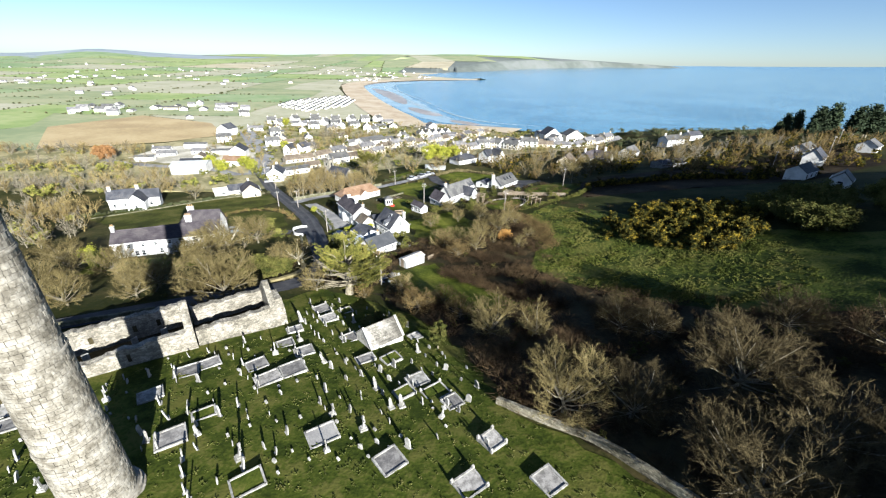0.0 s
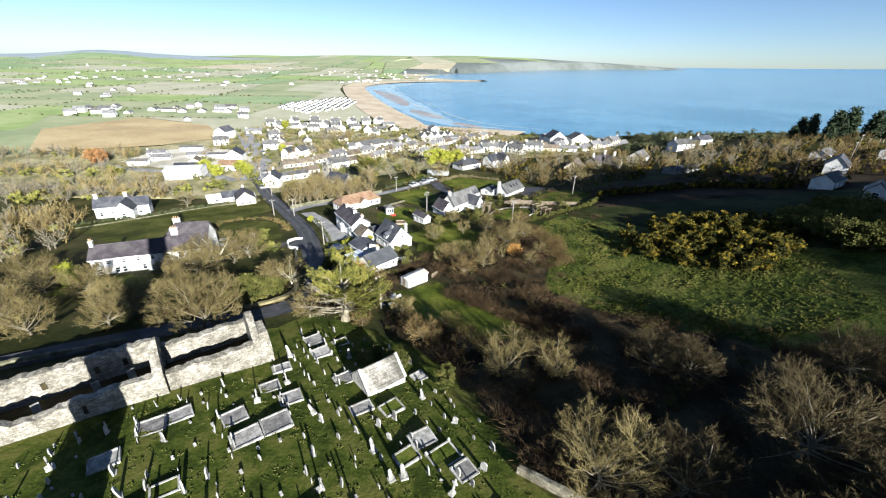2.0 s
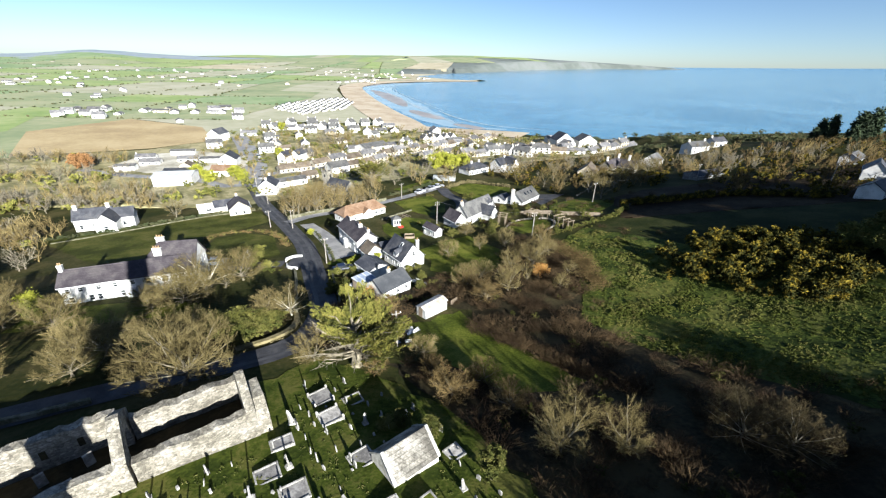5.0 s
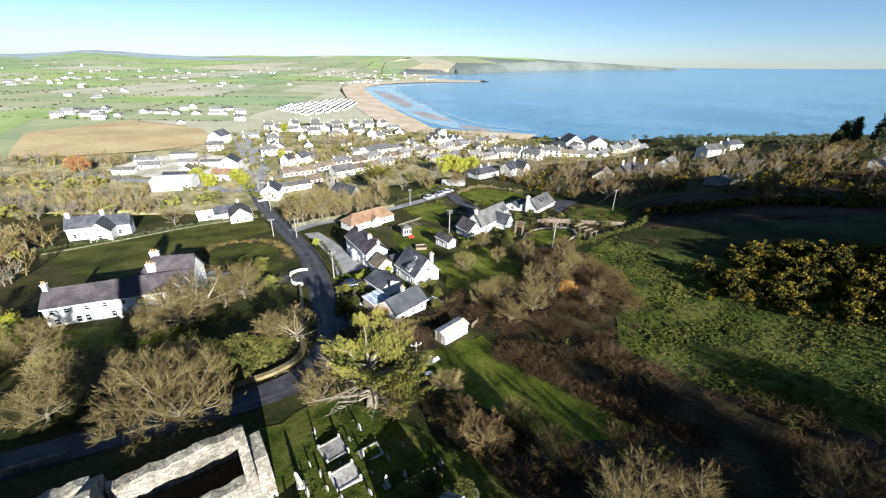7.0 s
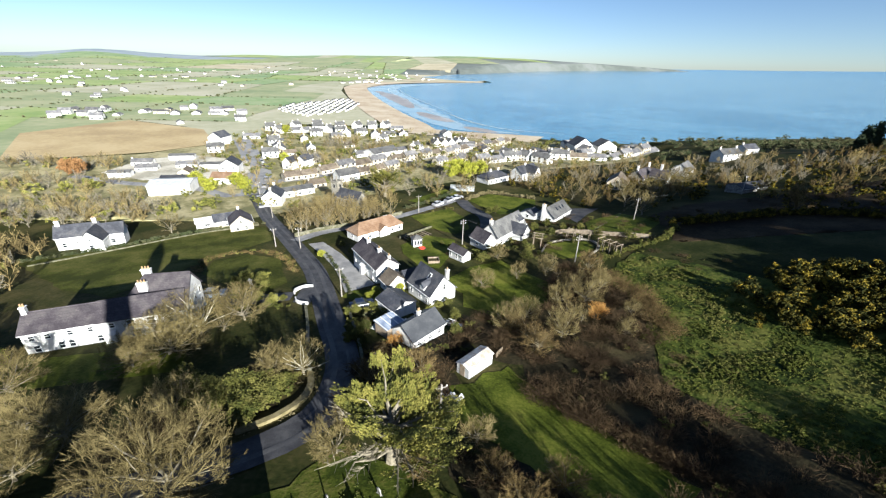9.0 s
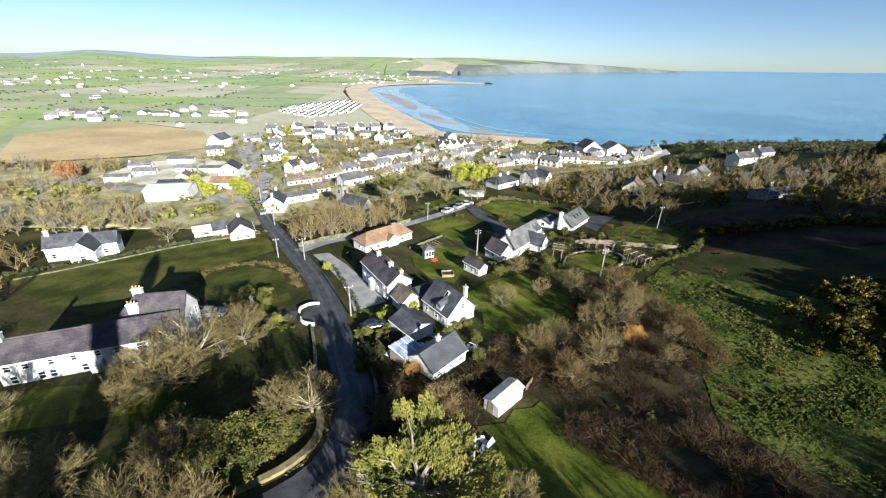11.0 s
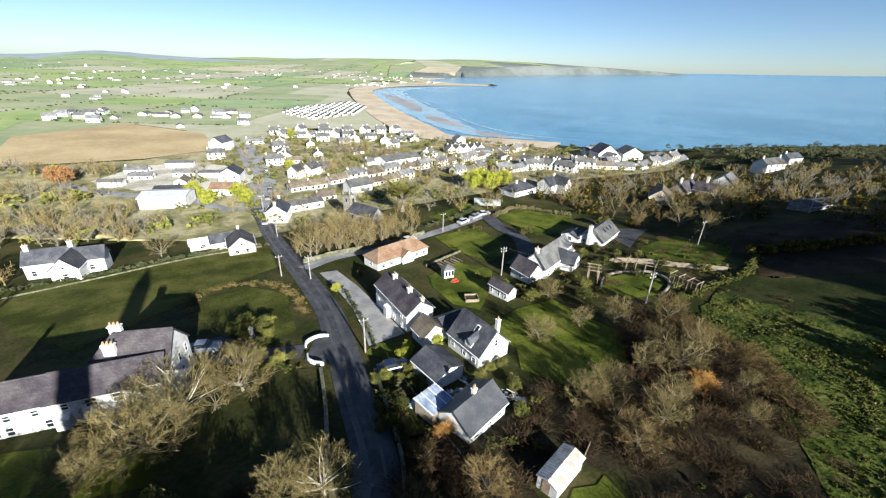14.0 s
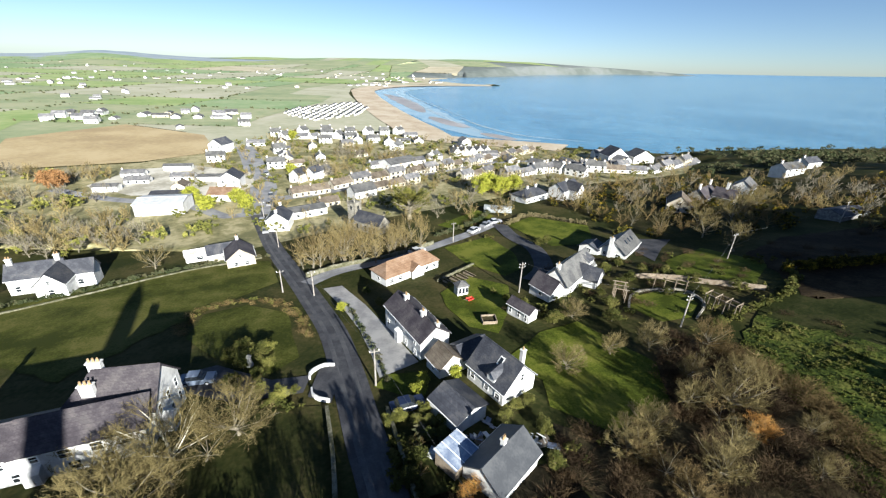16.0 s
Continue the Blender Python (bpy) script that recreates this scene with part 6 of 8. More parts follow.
for x, y, s, q in ((186, 262, 1.0, 1), (196, 268, 1.15, 1), (206, 262, 1.0, 1.1), (216, 270, 1.15, 1), (228, 262, 1.1, 1.1), (178, 255, 0.7, 1.2), (240, 268, 1.1, 1.1), (252, 262, 1.0, 1.2), (190, 246, 1.25, 1.2), (201, 252, 1.4, 1.1), (212, 250, 1.3, 1.2), (224, 256, 1.4, 1.2), (183, 240, 0.8, 1.3)):
    plant(PINE, x, y, s, squash=q)
plant(EVER, -17.5, 226, 0.95, 70)
for x, y, s in ((-62.5, 107.5, 1.25), (-59.8, 106.2, 1.0), (-13.2, 129.4, 0.7), (8.5, 263, 2.6), (15.5, 262, 2.4), (21, 266, 2.4), (12, 268, 2.5), (-72, 240, 1.8), (-77, 247, 1.9), (-84, 237, 1.9), (-94, 250, 1.8), (-27.5, 157.6, 0.6), (-98, 408, 2), (-72, 300, 1.6)):
    plant(GOLD, x, y, s)
for x, y, s in ((-1.0, 72.3, 0.8), (1.9, 70.8, 0.85), (-2.5, 71.3, 0.7), (-12, 120.6, 0.6), (-13, 117, 0.7), (-14, 113.6, 0.75), (-10.6, 120.8, 0.6), (16, 196, 0.9), (18.5, 197.5, 0.9), (22, 176, 1.0), (25, 172.5, 0.9), (29, 176, 0.9), (32, 171, 0.8), (36, 169, 0.8), (39, 163, 0.8), (44, 158.5, 0.8), (37, 156, 0.7),
                (0.9, 116.3, 0.8), (20, 160, 0.6), (-38, 137, 0.8), (-41, 140, 0.7), (-35, 134, 0.7), (-29, 130, 0.5), (-7.5, 168, 0.5), (2.5, 160, 0.6), (0.5, 164, 0.5), (5.5, 158, 0.6), (-21, 160, 0.6), (-24, 166, 0.6), (33.5, 144.5, 0.7)):
    plant(GREEN, x, y, s)
for x, y, s in ((-23, 92.2, 1.3), (-25.6, 95.4, 1.2), (-21.8, 98.4, 1.1), (-29.5, 95, 1.2), (-33, 100, 1.1), (-37.5, 131.5, 0.9), (-39.5, 142, 0.9), (-36, 139.6, 0.8), (9, 150, 0.9), (12, 153, 0.9), (20, 155, 0.8), (18.5, 149.5, 0.9), (24.5, 163, 0.9), (28, 166.5, 0.8), (31.5, 158, 0.6)):
    plant(GREEN, x, y, s, squash=1.25)
for x, y, s in ((-24.8, 96.6, 1.5), (-29.2, 96.6, 1.3), (-21.6, 96.5, 1.2), (-22.5, 99.4, 1.0), (-27, 93.4, 1.1), (-20.5, 99.6, 0.9), (-30.5, 128.5, 0.8), (-33.5, 129.6, 0.9), (-36, 141.5, 0.9), (-38.5, 139, 0.8), (-34.5, 137.5, 0.7), (-15.4, 124, 0.6), (-12.6, 125.5, 0.6)):
    plant(OLIVE, x, y, s, squash=1.15)
for x, y in [(-13.4, 123.1), (-11.9, 123.1), (-10.4, 123.6), (-16.5, 123.2), (-1.3, 126.7), (-2.9, 124.9), (0.4, 127.9), (1.2, 123.3), (1.2, 121.8)]:
    plant(OLIVE, x, y, 0.55, squash=1.2)
for x, y in [(-7.7, 112.6), (-8.7, 111.5), (-6.9, 113.1)]:
    plant(AMBER_T, x, y, 0.24, squash=1.0)
for x, y in [(-13.4, 118.9), (-12.9, 114.6)]:
    plant(BUSH_T[1], x, y, 0.2, squash=1.2)
for x, y in [(-12.7, 132.2), (-8.3, 134.0)]:
    plant(GOLD, x, y, 0.6)
plant(OVAL, 6.9, 63.8, 0.85)
plant(OVAL, -58, 102, 0.9)
plant(COPPER, -150, 264, 0.95)
for mdl in (*CHURCH_T, *DIM_T, *LIGHT_T, *BUSH_T, *BARE_T, *RUSSET_T, PALE_T, OLIVE, LEAFY_T, EVER, SHADE_TREE, PINE, GOLD, GREEN, OVAL, COPPER):
    for o in (*mdl.children_recursive, mdl):
        bpy.data.objects.remove(o)


def scatter(name, templates, places, material, label, category, sink=0.1):
    """Many small plants joined into one mesh."""
    tv = [(np.array(g.v), g.f) for g in templates]
    V, F, k = [], [], 0
    for x, y, s, turn, which in places:
        v, f = tv[which]
        c, sn = math.cos(turn), math.sin(turn)
        w = np.empty_like(v)
        w[:, 0], w[:, 1], w[:, 2] = x + s * (v[:, 0] * c - v[:, 1] * sn), y + s * (v[:, 0] * sn + v[:, 1] * c), gz(x, y) - sink + s * v[:, 2]
        V.append(w)
        F += [tuple(i + k for i in q) for q in f]
        k += len(v)
    me = bpy.data.meshes.new(name)
    me.from_pydata(np.vstack(V).tolist(), [], F)
    me.materials.append(material)
    return tagged(new(name, me), label, category, kind="stuff")


def thicket(seed, n=85, h=1.6, w=1.3):
    """A dome of thin arching stems."""
    r = random.Random(seed)
    g = Geo()
    for _ in range(n):
        a, q = r.uniform(0, 6.28), r.random() ** 0.5
        p = Vector((math.cos(a) * q * w * 0.6, math.sin(a) * q * w * 0.6, 0))
        d = Vector((math.cos(a) * q * 0.9 + r.gauss(0, 0.3), math.sin(a) * q * 0.9 + r.gauss(0, 0.3), 1.0)).normalized()
        L = h * r.uniform(0.5, 1.1)
        m, e = p + d * L * 0.6, p + d * L + Vector((r.gauss(0, 0.3), r.gauss(0, 0.3), -0.1))
        for s, t, rad in ((p, m, 0.022), (m, e, 0.018), (m, m + (e - m) * 0.8 + Vector((r.gauss(0, 0.3), r.gauss(0, 0.3), r.gauss(0, 0.2))), 0.014)):
            u = (t - s).cross(Vector((0.3, 0.5, 0.8))).normalized() * rad
            v = (t - s).cross(u).normalized() * rad
            k = len(g.v)
            g.v += [tuple(s + u), tuple(s - 0.5 * u + 0.87 * v), tuple(s - 0.5 * u - 0.87 * v), tuple(t)]
            g.f += [(k, k + 1, k + 3), (k + 1, k + 2, k + 3), (k + 2, k, k + 3)]
    return g


def spots(polys, n, lo, hi, kinds, seed):
    r = random.Random(seed)
    out = []
    for poly in polys:
        ax, bx, ay, by = min(p[0] for p in poly), max(p[0] for p in poly), min(p[1] for p in poly), max(p[1] for p in poly)
        area = (bx - ax) * (by - ay)
        for _ in range(int(n * area / 1000)):
            x, y = r.uniform(ax, bx), r.uniform(ay, by)
            if inside(poly, x, y):
                out.append((x, y, r.uniform(lo, hi), r.uniform(0, 6.28), r.randrange(kinds)))
    return out


FARTREE = []
for k in range(4):
    w, f = bare_tree_geo(130 + k, 9.0, 4.6, 8, 5, 3, 4, 0.062, far=True)
    FARTREE.append(Geo().add(w.v, w.f).add(f.v, f.f))
scatter("woodland", FARTREE, WOODS[0::2], FAR_TWIGS, "bare winter woodland between the village plots", "woodland")
scatter("woodland", FARTREE, WOODS[1::2], BARK, "grey-brown bare woodland between the village plots", "woodland")
THICK = [thicket(70 + k) for k in range(4)]
scatter("brambles", THICK, spots(SCRUB[:1], 90, 0.7, 1.6, 4, 3) + spots(SCRUB[1:], 190, 0.6, 1.5, 4, 4), BRAMBLE, "tangled brown winter brambles", "brambles")
LEAFY = [leaf_crown(80 + k, (0.9, 0.9, 0.55), 12, 14, 0.19) for k in range(3)]
scatter("ivy_scrub", LEAFY, spots(SCRUB, 26, 0.5, 1.2, 3, 5), BUSH_LEAF, "low evergreen scrub among the brambles", "scrub")
GORSE = [leaf_crown(90 + k, (1.2, 1.2, 0.95), 24, 26, 0.13) for k in range(3)]
GORSE_AREA = [(47, 109), (48.5, 121), (57, 128), (68, 124), (73, 110), (70, 98), (60, 93), (52.5, 99)]
scatter("gorse", GORSE, spots([GORSE_AREA], 200, 0.9, 1.9, 3, 6) + spots([[(58, 116), (66, 126), (75, 118), (76, 106), (68, 100)]], 170, 1.3, 1.8, 3, 61) + [(46, 112.5, 0.9, 0, 0), (44.6, 110.6, 0.7, 1, 1)], GORSE_LEAF, "dark gorse thicket with yellow flowers", "gorse")
TUFT = [leaf_crown(95 + k, (0.3, 0.3, 0.09), 5, 7, 0.11) for k in range(3)]
FIELD_POLY = [(31, 136.5), (38, 143), (46, 134), (58, 112), (70, 92), (64, 74), (48, 72), (36, 83), (30, 92), (26.4, 100), (30, 111), (32, 122)]
DOCK = [leaf_crown(97 + k, (0.34, 0.34, 0.13), 6, 8, 0.13) for k in range(3)]


def drifts(places, size, bare, seed):
    """Keeps the places that lie in uneven drifts, taller towards the middle of each."""
    out = []
    for x, y, k, turn, which in places:
        d = noise.noise(Vector((x / size, y / size, seed))) + 0.4 * noise.noise(Vector((x / size * 3, y / size * 3, seed)))
        if d > bare:
            out.append((x, y, k * (0.75 + 0.7 * min(d - bare, 0.6)), turn, which))
    return out


scatter("field_weeds", TUFT, spots([FIELD_POLY], 2300, 0.6, 1.3, 3, 7), PLANT, "broad-leaved weeds covering the field", "weeds")
scatter("dock_clumps", DOCK, drifts(spots([FIELD_POLY], 3400, 0.7, 1.4, 3, 77), 7.0, 0.0, 1.0), PLANT, "tall clumps of broad-leaved docks in the field", "weeds")
scatter("nettle_clumps", DOCK, drifts(spots([[(28, 100), (33, 112), (35, 124), (33, 137), (41, 146), (48, 134), (44, 122), (40, 106), (34, 94)]], 900, 0.8, 1.7, 3, 78), 5.0, 0.0, 4.0), BUSH_LEAF, "nettles and docks at the edge of the field", "weeds")


TURF = [leaf_crown(110 + k, (0.3, 0.3, 0.05), 5, 8, 0.075) for k in range(3)]
TURF_POLY = [(-36, 40), (-24.5, 60), (-12, 68), (-13, 82), (-6, 83), (4, 74), (10.5, 61), (12, 50), (22, 37), (4, 32), (-20, 34)]
scatter("grass_tufts", TURF, spots([TURF_POLY], 1100, 0.5, 1.2, 3, 8), mat("tussock_blades", (0.05, 0.06, 0.012), (0.1, 0.115, 0.02), (0.17, 0.16, 0.05), scale=0.5, fine=3, bump=0), "tufts of long grass between the graves", "grass", 0.06)


def hedge(pts, width, high, density, seed, label="clipped green garden hedge in winter", material=None, kinds=None):
    r = random.Random(seed)
    line = smooth_line(pts, 1.0)
    pl = []
    for q in line:
        for _ in range(density):
            pl.append((q[0] + r.gauss(0, width / 3), q[1] + r.gauss(0, width / 3), high * r.uniform(0.7, 1.25), r.uniform(0, 6.28), r.randrange(3)))
    return scatter("hedge", kinds or LEAFY, pl, material or HEDGE, label, "hedge")


hedge([(9, 100.5), (13, 95.5), (18, 88.5), (24, 80)], 2.0, 1.0, 2, 1, "ragged hedge below the strip of grass", BRAMBLE, THICK)
hedge([(32, 112), (33.5, 122), (32, 131), (30, 138)], 2.4, 1.1, 2, 2, "brown overgrown field hedge", RUSSET, THICK)
hedge([(58, 164.5), (72, 164), (90, 164), (104, 150)], 1.6, 1.1, 2, 3, "gorse hedge along the hillside", GORSE_LEAF, GORSE)
hedge([(-27, 160), (-23, 150), (-20, 141), (-17.6, 133)], 0.7, 0.5, 2, 4, "low garden hedge beside the road")
hedge([(11.5, 217), (20.5, 227.5), (34, 217)], 1.2, 1.0, 2, 5, "tall straw-brown hedge round a lawn", VERGE)
hedge([(-13, 121), (-9.4, 119.8)], 0.9, 0.9, 3, 6, "dense green hedge between gardens")
hedge([(-14.6, 118.8), (-13.2, 112.5), (-12, 109)], 1.0, 0.9, 3, 7, "clipped green hedge beside the road", BUSH_LEAF)
hedge([(-52, 147), (-53, 158), (-46, 163), (-37, 158.5), (-31, 147)], 1.6, 0.6, 1, 8, "ragged brown grass and brambles round a lawn", RUSSET, THICK)
hedge([(-53, 150), (-52, 160), (-44, 163.5), (-36, 158), (-32, 148)], 1.8, 0.5, 1, 18, "low green scrub round a lawn", BUSH_LEAF)
hedge([(-100, 156), (-84, 167), (-70, 180), (-52, 192)], 1.4, 0.8, 2, 9, "hedge along the green field")
hedge([(35, 146), (41, 149), (52, 155), (58, 164)], 1.2, 0.9, 2, 10, "hedge between garden and hill", BUSH_LEAF)
hedge([(-15.3, 112.6), (-15.6, 117.6), (-15.0, 119.9), (-12.9, 120.8), (-10.4, 120.7), (-10.0, 119.5)], 0.8, 0.7, 3, 21, "clipped green hedge round a cottage garden", BUSH_LEAF)
hedge([(12.8, 51), (17, 47.2), (20.6, 44), (23.6, 39.4), (27, 33.6)], 0.9, 0.6, 1, 22, "ivy and grass over the graveyard wall", VERGE, TUFT)
hedge([(-18.4, 103), (-17.8, 100), (-18.1, 96.4), (-20.1, 92.9), (-23.3, 90.1)], 1.6, 0.8, 6, 23, "rough yellow grass along the road bend", VERGE, TUFT)
hedge([(-9, 207), (2, 220), (8, 232)], 1.2, 0.9, 2, 11, "hedge beside the lane")
hedge([(37, 166), (45, 160), (50, 155)], 0.8, 0.7, 2, 12)
hedge([(-36, 126), (-31, 127.6), (-28.6, 127)], 1.0, 0.7, 3, 13, "olive-green garden hedge", BUSH_LEAF)
hedge([(-24.5, 92), (-21.3, 96.5), (-20.6, 101)], 2.0, 1.2, 2, 14, "yellowish shrubs above the road bend", BUSH_LEAF)

# shrubs of the village gardens, dark scrub of the hillside
PLOTS_V = [[(-130, 345), (-84, 212), (-50, 206), (0, 245), (58, 288), (115, 318), (140, 365), (60, 405), (0, 430), (-110, 445)]]
scatter("village_shrubs", LEAFY, spots(PLOTS_V, 13, 1.0, 2.8, 3, 50), BUSH_LEAF, "green and olive shrubs in the village gardens", "shrubs")
scatter("village_bushes", FARTREE, spots(PLOTS_V, 6.5, 0.3, 0.7, 4, 51), FAR_TWIGS, "small bare trees among the village houses", "trees")
RIDGE = [[(92, 168), (110, 142), (150, 160), (190, 205), (205, 262), (165, 262), (125, 235), (98, 205)], [(40, 200), (60, 188), (96, 205), (130, 255), (110, 300), (60, 282), (24, 246), (36, 236)]]
scatter("hillside_scrub", LEAFY, spots(RIDGE, 24, 1.0, 2.6, 3, 52), GORSE_LEAF, "dark evergreen scrub over the hillside", "scrub")
scatter("hillside_trees", FARTREE, spots(RIDGE, 11, 0.45, 0.8, 4, 53), RUSSET, "bare brown trees over the hillside", "trees")
OLIVE_LEAF = bpy.data.materials["olive_shrub_leaf"]
WOODED = [[(min(a, c), min(b, d)), (max(a, c), min(b, d)), (max(a, c), max(b, d)), (min(a, c), max(b, d))] for a, b, c, d, _ in LOW[:6] + LOW[12:13]]
scatter("woodland_shrubs", LEAFY, spots(WOODED, 13, 1.5, 3.6, 3, 57), OLIVE_LEAF, "olive evergreen shrubs among the bare woodland", "shrubs")
SHORE_SCRUB = [[(74, 402), (108, 378), (150, 352), (190, 330), (230, 400), (240, 428), (158, 404), (117, 408)], [(112, 312), (150, 300), (180, 290), (200, 330), (150, 350)], [(172, 262), (212, 264), (300, 330), (335, 400), (320, 440), (240, 420), (190, 330)]]
scatter("shore_scrub", LEAFY, spots(SHORE_SCRUB, 15, 1.4, 3.2, 3, 60), HEDGE, "dark scrub above the shore", "scrub")
EDGES = [[(44, 136), (50, 128), (58, 116), (62, 122), (54, 136), (46, 148), (40, 146)], [(24, 98), (36, 81), (48, 69), (52, 74), (38, 88), (29, 101)], [(27, 100), (31, 112), (34, 124), (31, 138), (36, 138), (36, 122), (33, 110), (30, 99)]]
scatter("edge_weeds", LEAFY, spots(EDGES, 60, 0.25, 0.6, 3, 58), BUSH_LEAF, "weeds and nettles along the field edges", "weeds")
scatter("edge_brambles", THICK, spots(EDGES, 34, 0.4, 0.8, 4, 59), BRAMBLE, "low brambles along the field edges", "brambles")
GARDENS = [[(0, 155), (10, 172), (30, 196), (48, 182), (60, 172), (45, 150), (30, 142), (20, 150), (10, 152)], [(-14, 112), (0, 106), (6, 118), (0, 128), (-8, 122)], [(-8, 205), (2, 196), (14, 218), (8, 240), (-6, 225)]]
scatter("garden_shrubs", LEAFY, spots(GARDENS, 36, 0.5, 1.3, 3, 54), BUSH_LEAF, "low winter shrubs in the garden beds", "shrubs")
scatter("garden_stems", THICK, spots(GARDENS, 30, 0.5, 1.0, 4, 55), BRAMBLE, "bare brown stems in the garden beds", "shrubs")
scatter("bracken_stems", THICK, spots([[(52, 150), (58, 164), (92, 163), (112, 140), (130, 200), (74, 190), (58, 178)]], 22, 0.6, 1.1, 4, 56), BRAMBLE, "dead bracken and bramble stems", "bracken")

# hedgerows of the plain
r = random.Random(31)
HB = [leaf_crown(100 + k, (2.2, 2.2, 1.5), 6, 6, 1.2) for k in range(3)]
pl = []
for (ax, ay), (bx, by) in HEDGE_LINES:
    L = math.hypot(bx - ax, by - ay)
    stepm = 2.6 + 0.004 * ay
    for k in range(int(L / stepm)):
        if r.random() < 0.55:
            u = (k + r.random()) * stepm / L
            pl.append((ax + (bx - ax) * u + r.gauss(0, 1), ay + (by - ay) * u + r.gauss(0, 1), r.uniform(0.3, 0.7) * (1 + ay / 2500), r.uniform(0, 6.28), r.randrange(3)))
scatter("hedgerows", HB, pl, HEDGE, "hedgerows dividing the far fields", "hedgerow", 0.4)


# ---- poles and wires ----
def pole(x, y, h=8.5, arms=1, lean=0.0, turn=20, z=None):
    h *= 0.76
    p = thing("utility_pole", x, y, gz(x, y) if z is None else z, turn, "slim weathered wooden utility pole", "utility pole", "utility poles")
    part("pole", Geo().tube([(0, 0, -0.6), (lean, 0, h)], [0.14, 0.1], 8), POLE, p)
    for k in range(arms):
        part("crossarm", Geo().box(lean, 0, h - 0.5 - 0.6 * k, 1.2, 0.08, 0.08), POLE, p)
        for s in (-0.6, 0, 0.6):
            part("insulator", Geo().lathe([(0.04, h - 0.4 - 0.6 * k), (0.07, h - 0.35 - 0.6 * k), (0.05, h - 0.22 - 0.6 * k), (0, h - 0.2 - 0.6 * k)], 6, lean + s, 0), PAINT, p)
    return (x, y, (gz(x, y) if z is None else z) + h)


P = {n: pole(*a) for n, a in dict(a=(-2.3, 92.0, 8.0), b=(5.6, 164.0, 8.6, 2), c=(52.5, 175.5, 8.0), d=(-18.9, 131.6, 8.0), e=(-34.0, 165.0, 7.4), f=(-40.7, 167.5, 6.6), g=(28.0, 145.5, 8.0, 2), h=(-5.3, 200.6, 7.5), i=(-50.4, 199.5, 8.0), j=(98, 202, 8.0), k=(118, 168, 8.5), l=(158, 195, 8.5), m=(-62, 226, 8.0), n=(176, 214, 8.5)).items()}


def wire(a, b, sag=0.8):
    a, b = Vector(a), Vector(b)
    pts = [a.lerp(b, t) - Vector((0, 0, sag * 4 * t * (1 - t))) for t in np.linspace(0, 1, 9)]
    g = Geo().tube(pts, [0.01] * 9, 4)
    tagged(new("cable", g.mesh("cable", WIRE)), "thin overhead cable between poles", "cable")


for a, b in (("d", "e"), ("e", "i"), ("i", "m"), ("g", "c"), ("b", "g"), ("c", "j"), ("k", "l"), ("l", "n"), ("j", "k"), ("a", "d")):
    wire(P[a], P[b], 1.2)


# ---- cars ----
def car(x, y, turn, paint, label):
    c = thing("car", x, y, gz(x, y) + 0.12, turn, label, "car")
    body = Geo().prism([(-0.85, 0.25), (0.85, 0.25), (0.85, 0.8), (0.78, 0.92), (-0.78, 0.92), (-0.85, 0.8)], -2.1, 2.1)
    part("body", body, paint, c)
    cab = Geo().add([(-1.5, -0.78, 0.92), (1.0, -0.78, 0.92), (1.0, 0.78, 0.92), (-1.5, 0.78, 0.92), (-1.1, -0.62, 1.45), (0.3, -0.62, 1.45), (0.3, 0.62, 1.45), (-1.1, 0.62, 1.45)], [(0, 1, 5, 4), (1, 2, 6, 5), (2, 3, 7, 6), (3, 0, 4, 7)])
    part("glazing", cab, PANE, c, "dark car windows")
    part("roof", Geo().box(-0.4, 0, 1.44, 1.4, 1.26, 0.05), paint, c)
    for wx in (-1.3, 1.3):
        for wy in (-0.8, 0.8):
            w = part("wheel", Geo().tube([(wx, wy - 0.1, 0.3), (wx, wy + 0.1, 0.3)], [0.32, 0.32], 12), RUBBER, c)
            part("rim", Geo().tube([(wx, wy - 0.11, 0.3), (wx, wy + 0.11, 0.3)], [0.19, 0.19], 8), STEEL, w)
    for s in (-0.6, 0.6):
        part("headlight", Geo().box(2.1, s, 0.55, 0.05, 0.34, 0.16), PAINT, c)
    return c


car(-42.6, 133.4, 10, CAR_BLUE, "silver-blue hatchback parked in the yard")
car(-14.6, 126.4, 20, CAR_NAVY, "dark blue car parked in the shade")
car(-14.6, 192.0, 35, STEEL, "white van-like car parked on the lane")
for x, y, t in ((1, 210, 48), (5, 215.5, 50), (8, 219, 20), (-66, 245, 105), (-69, 258, 105), (-62, 224, 110), (-78, 285, 112), (-82, 296, 112), (-58, 214, 110)):
    car(x, y, t, CAR_ANY, "small car parked along the road")


# ---- the village ----
FAR_HOUSES = "village houses"
# Slate for far roofs, with sunlight and haze put into its paler colour.
FAR_SLATE = mat("sunlit_slate", (0.08, 0.08, 0.088), (0.12, 0.118, 0.122), (0.17, 0.162, 0.16), scale=0.5, fine=3, bump=0.2, spread=0.3)


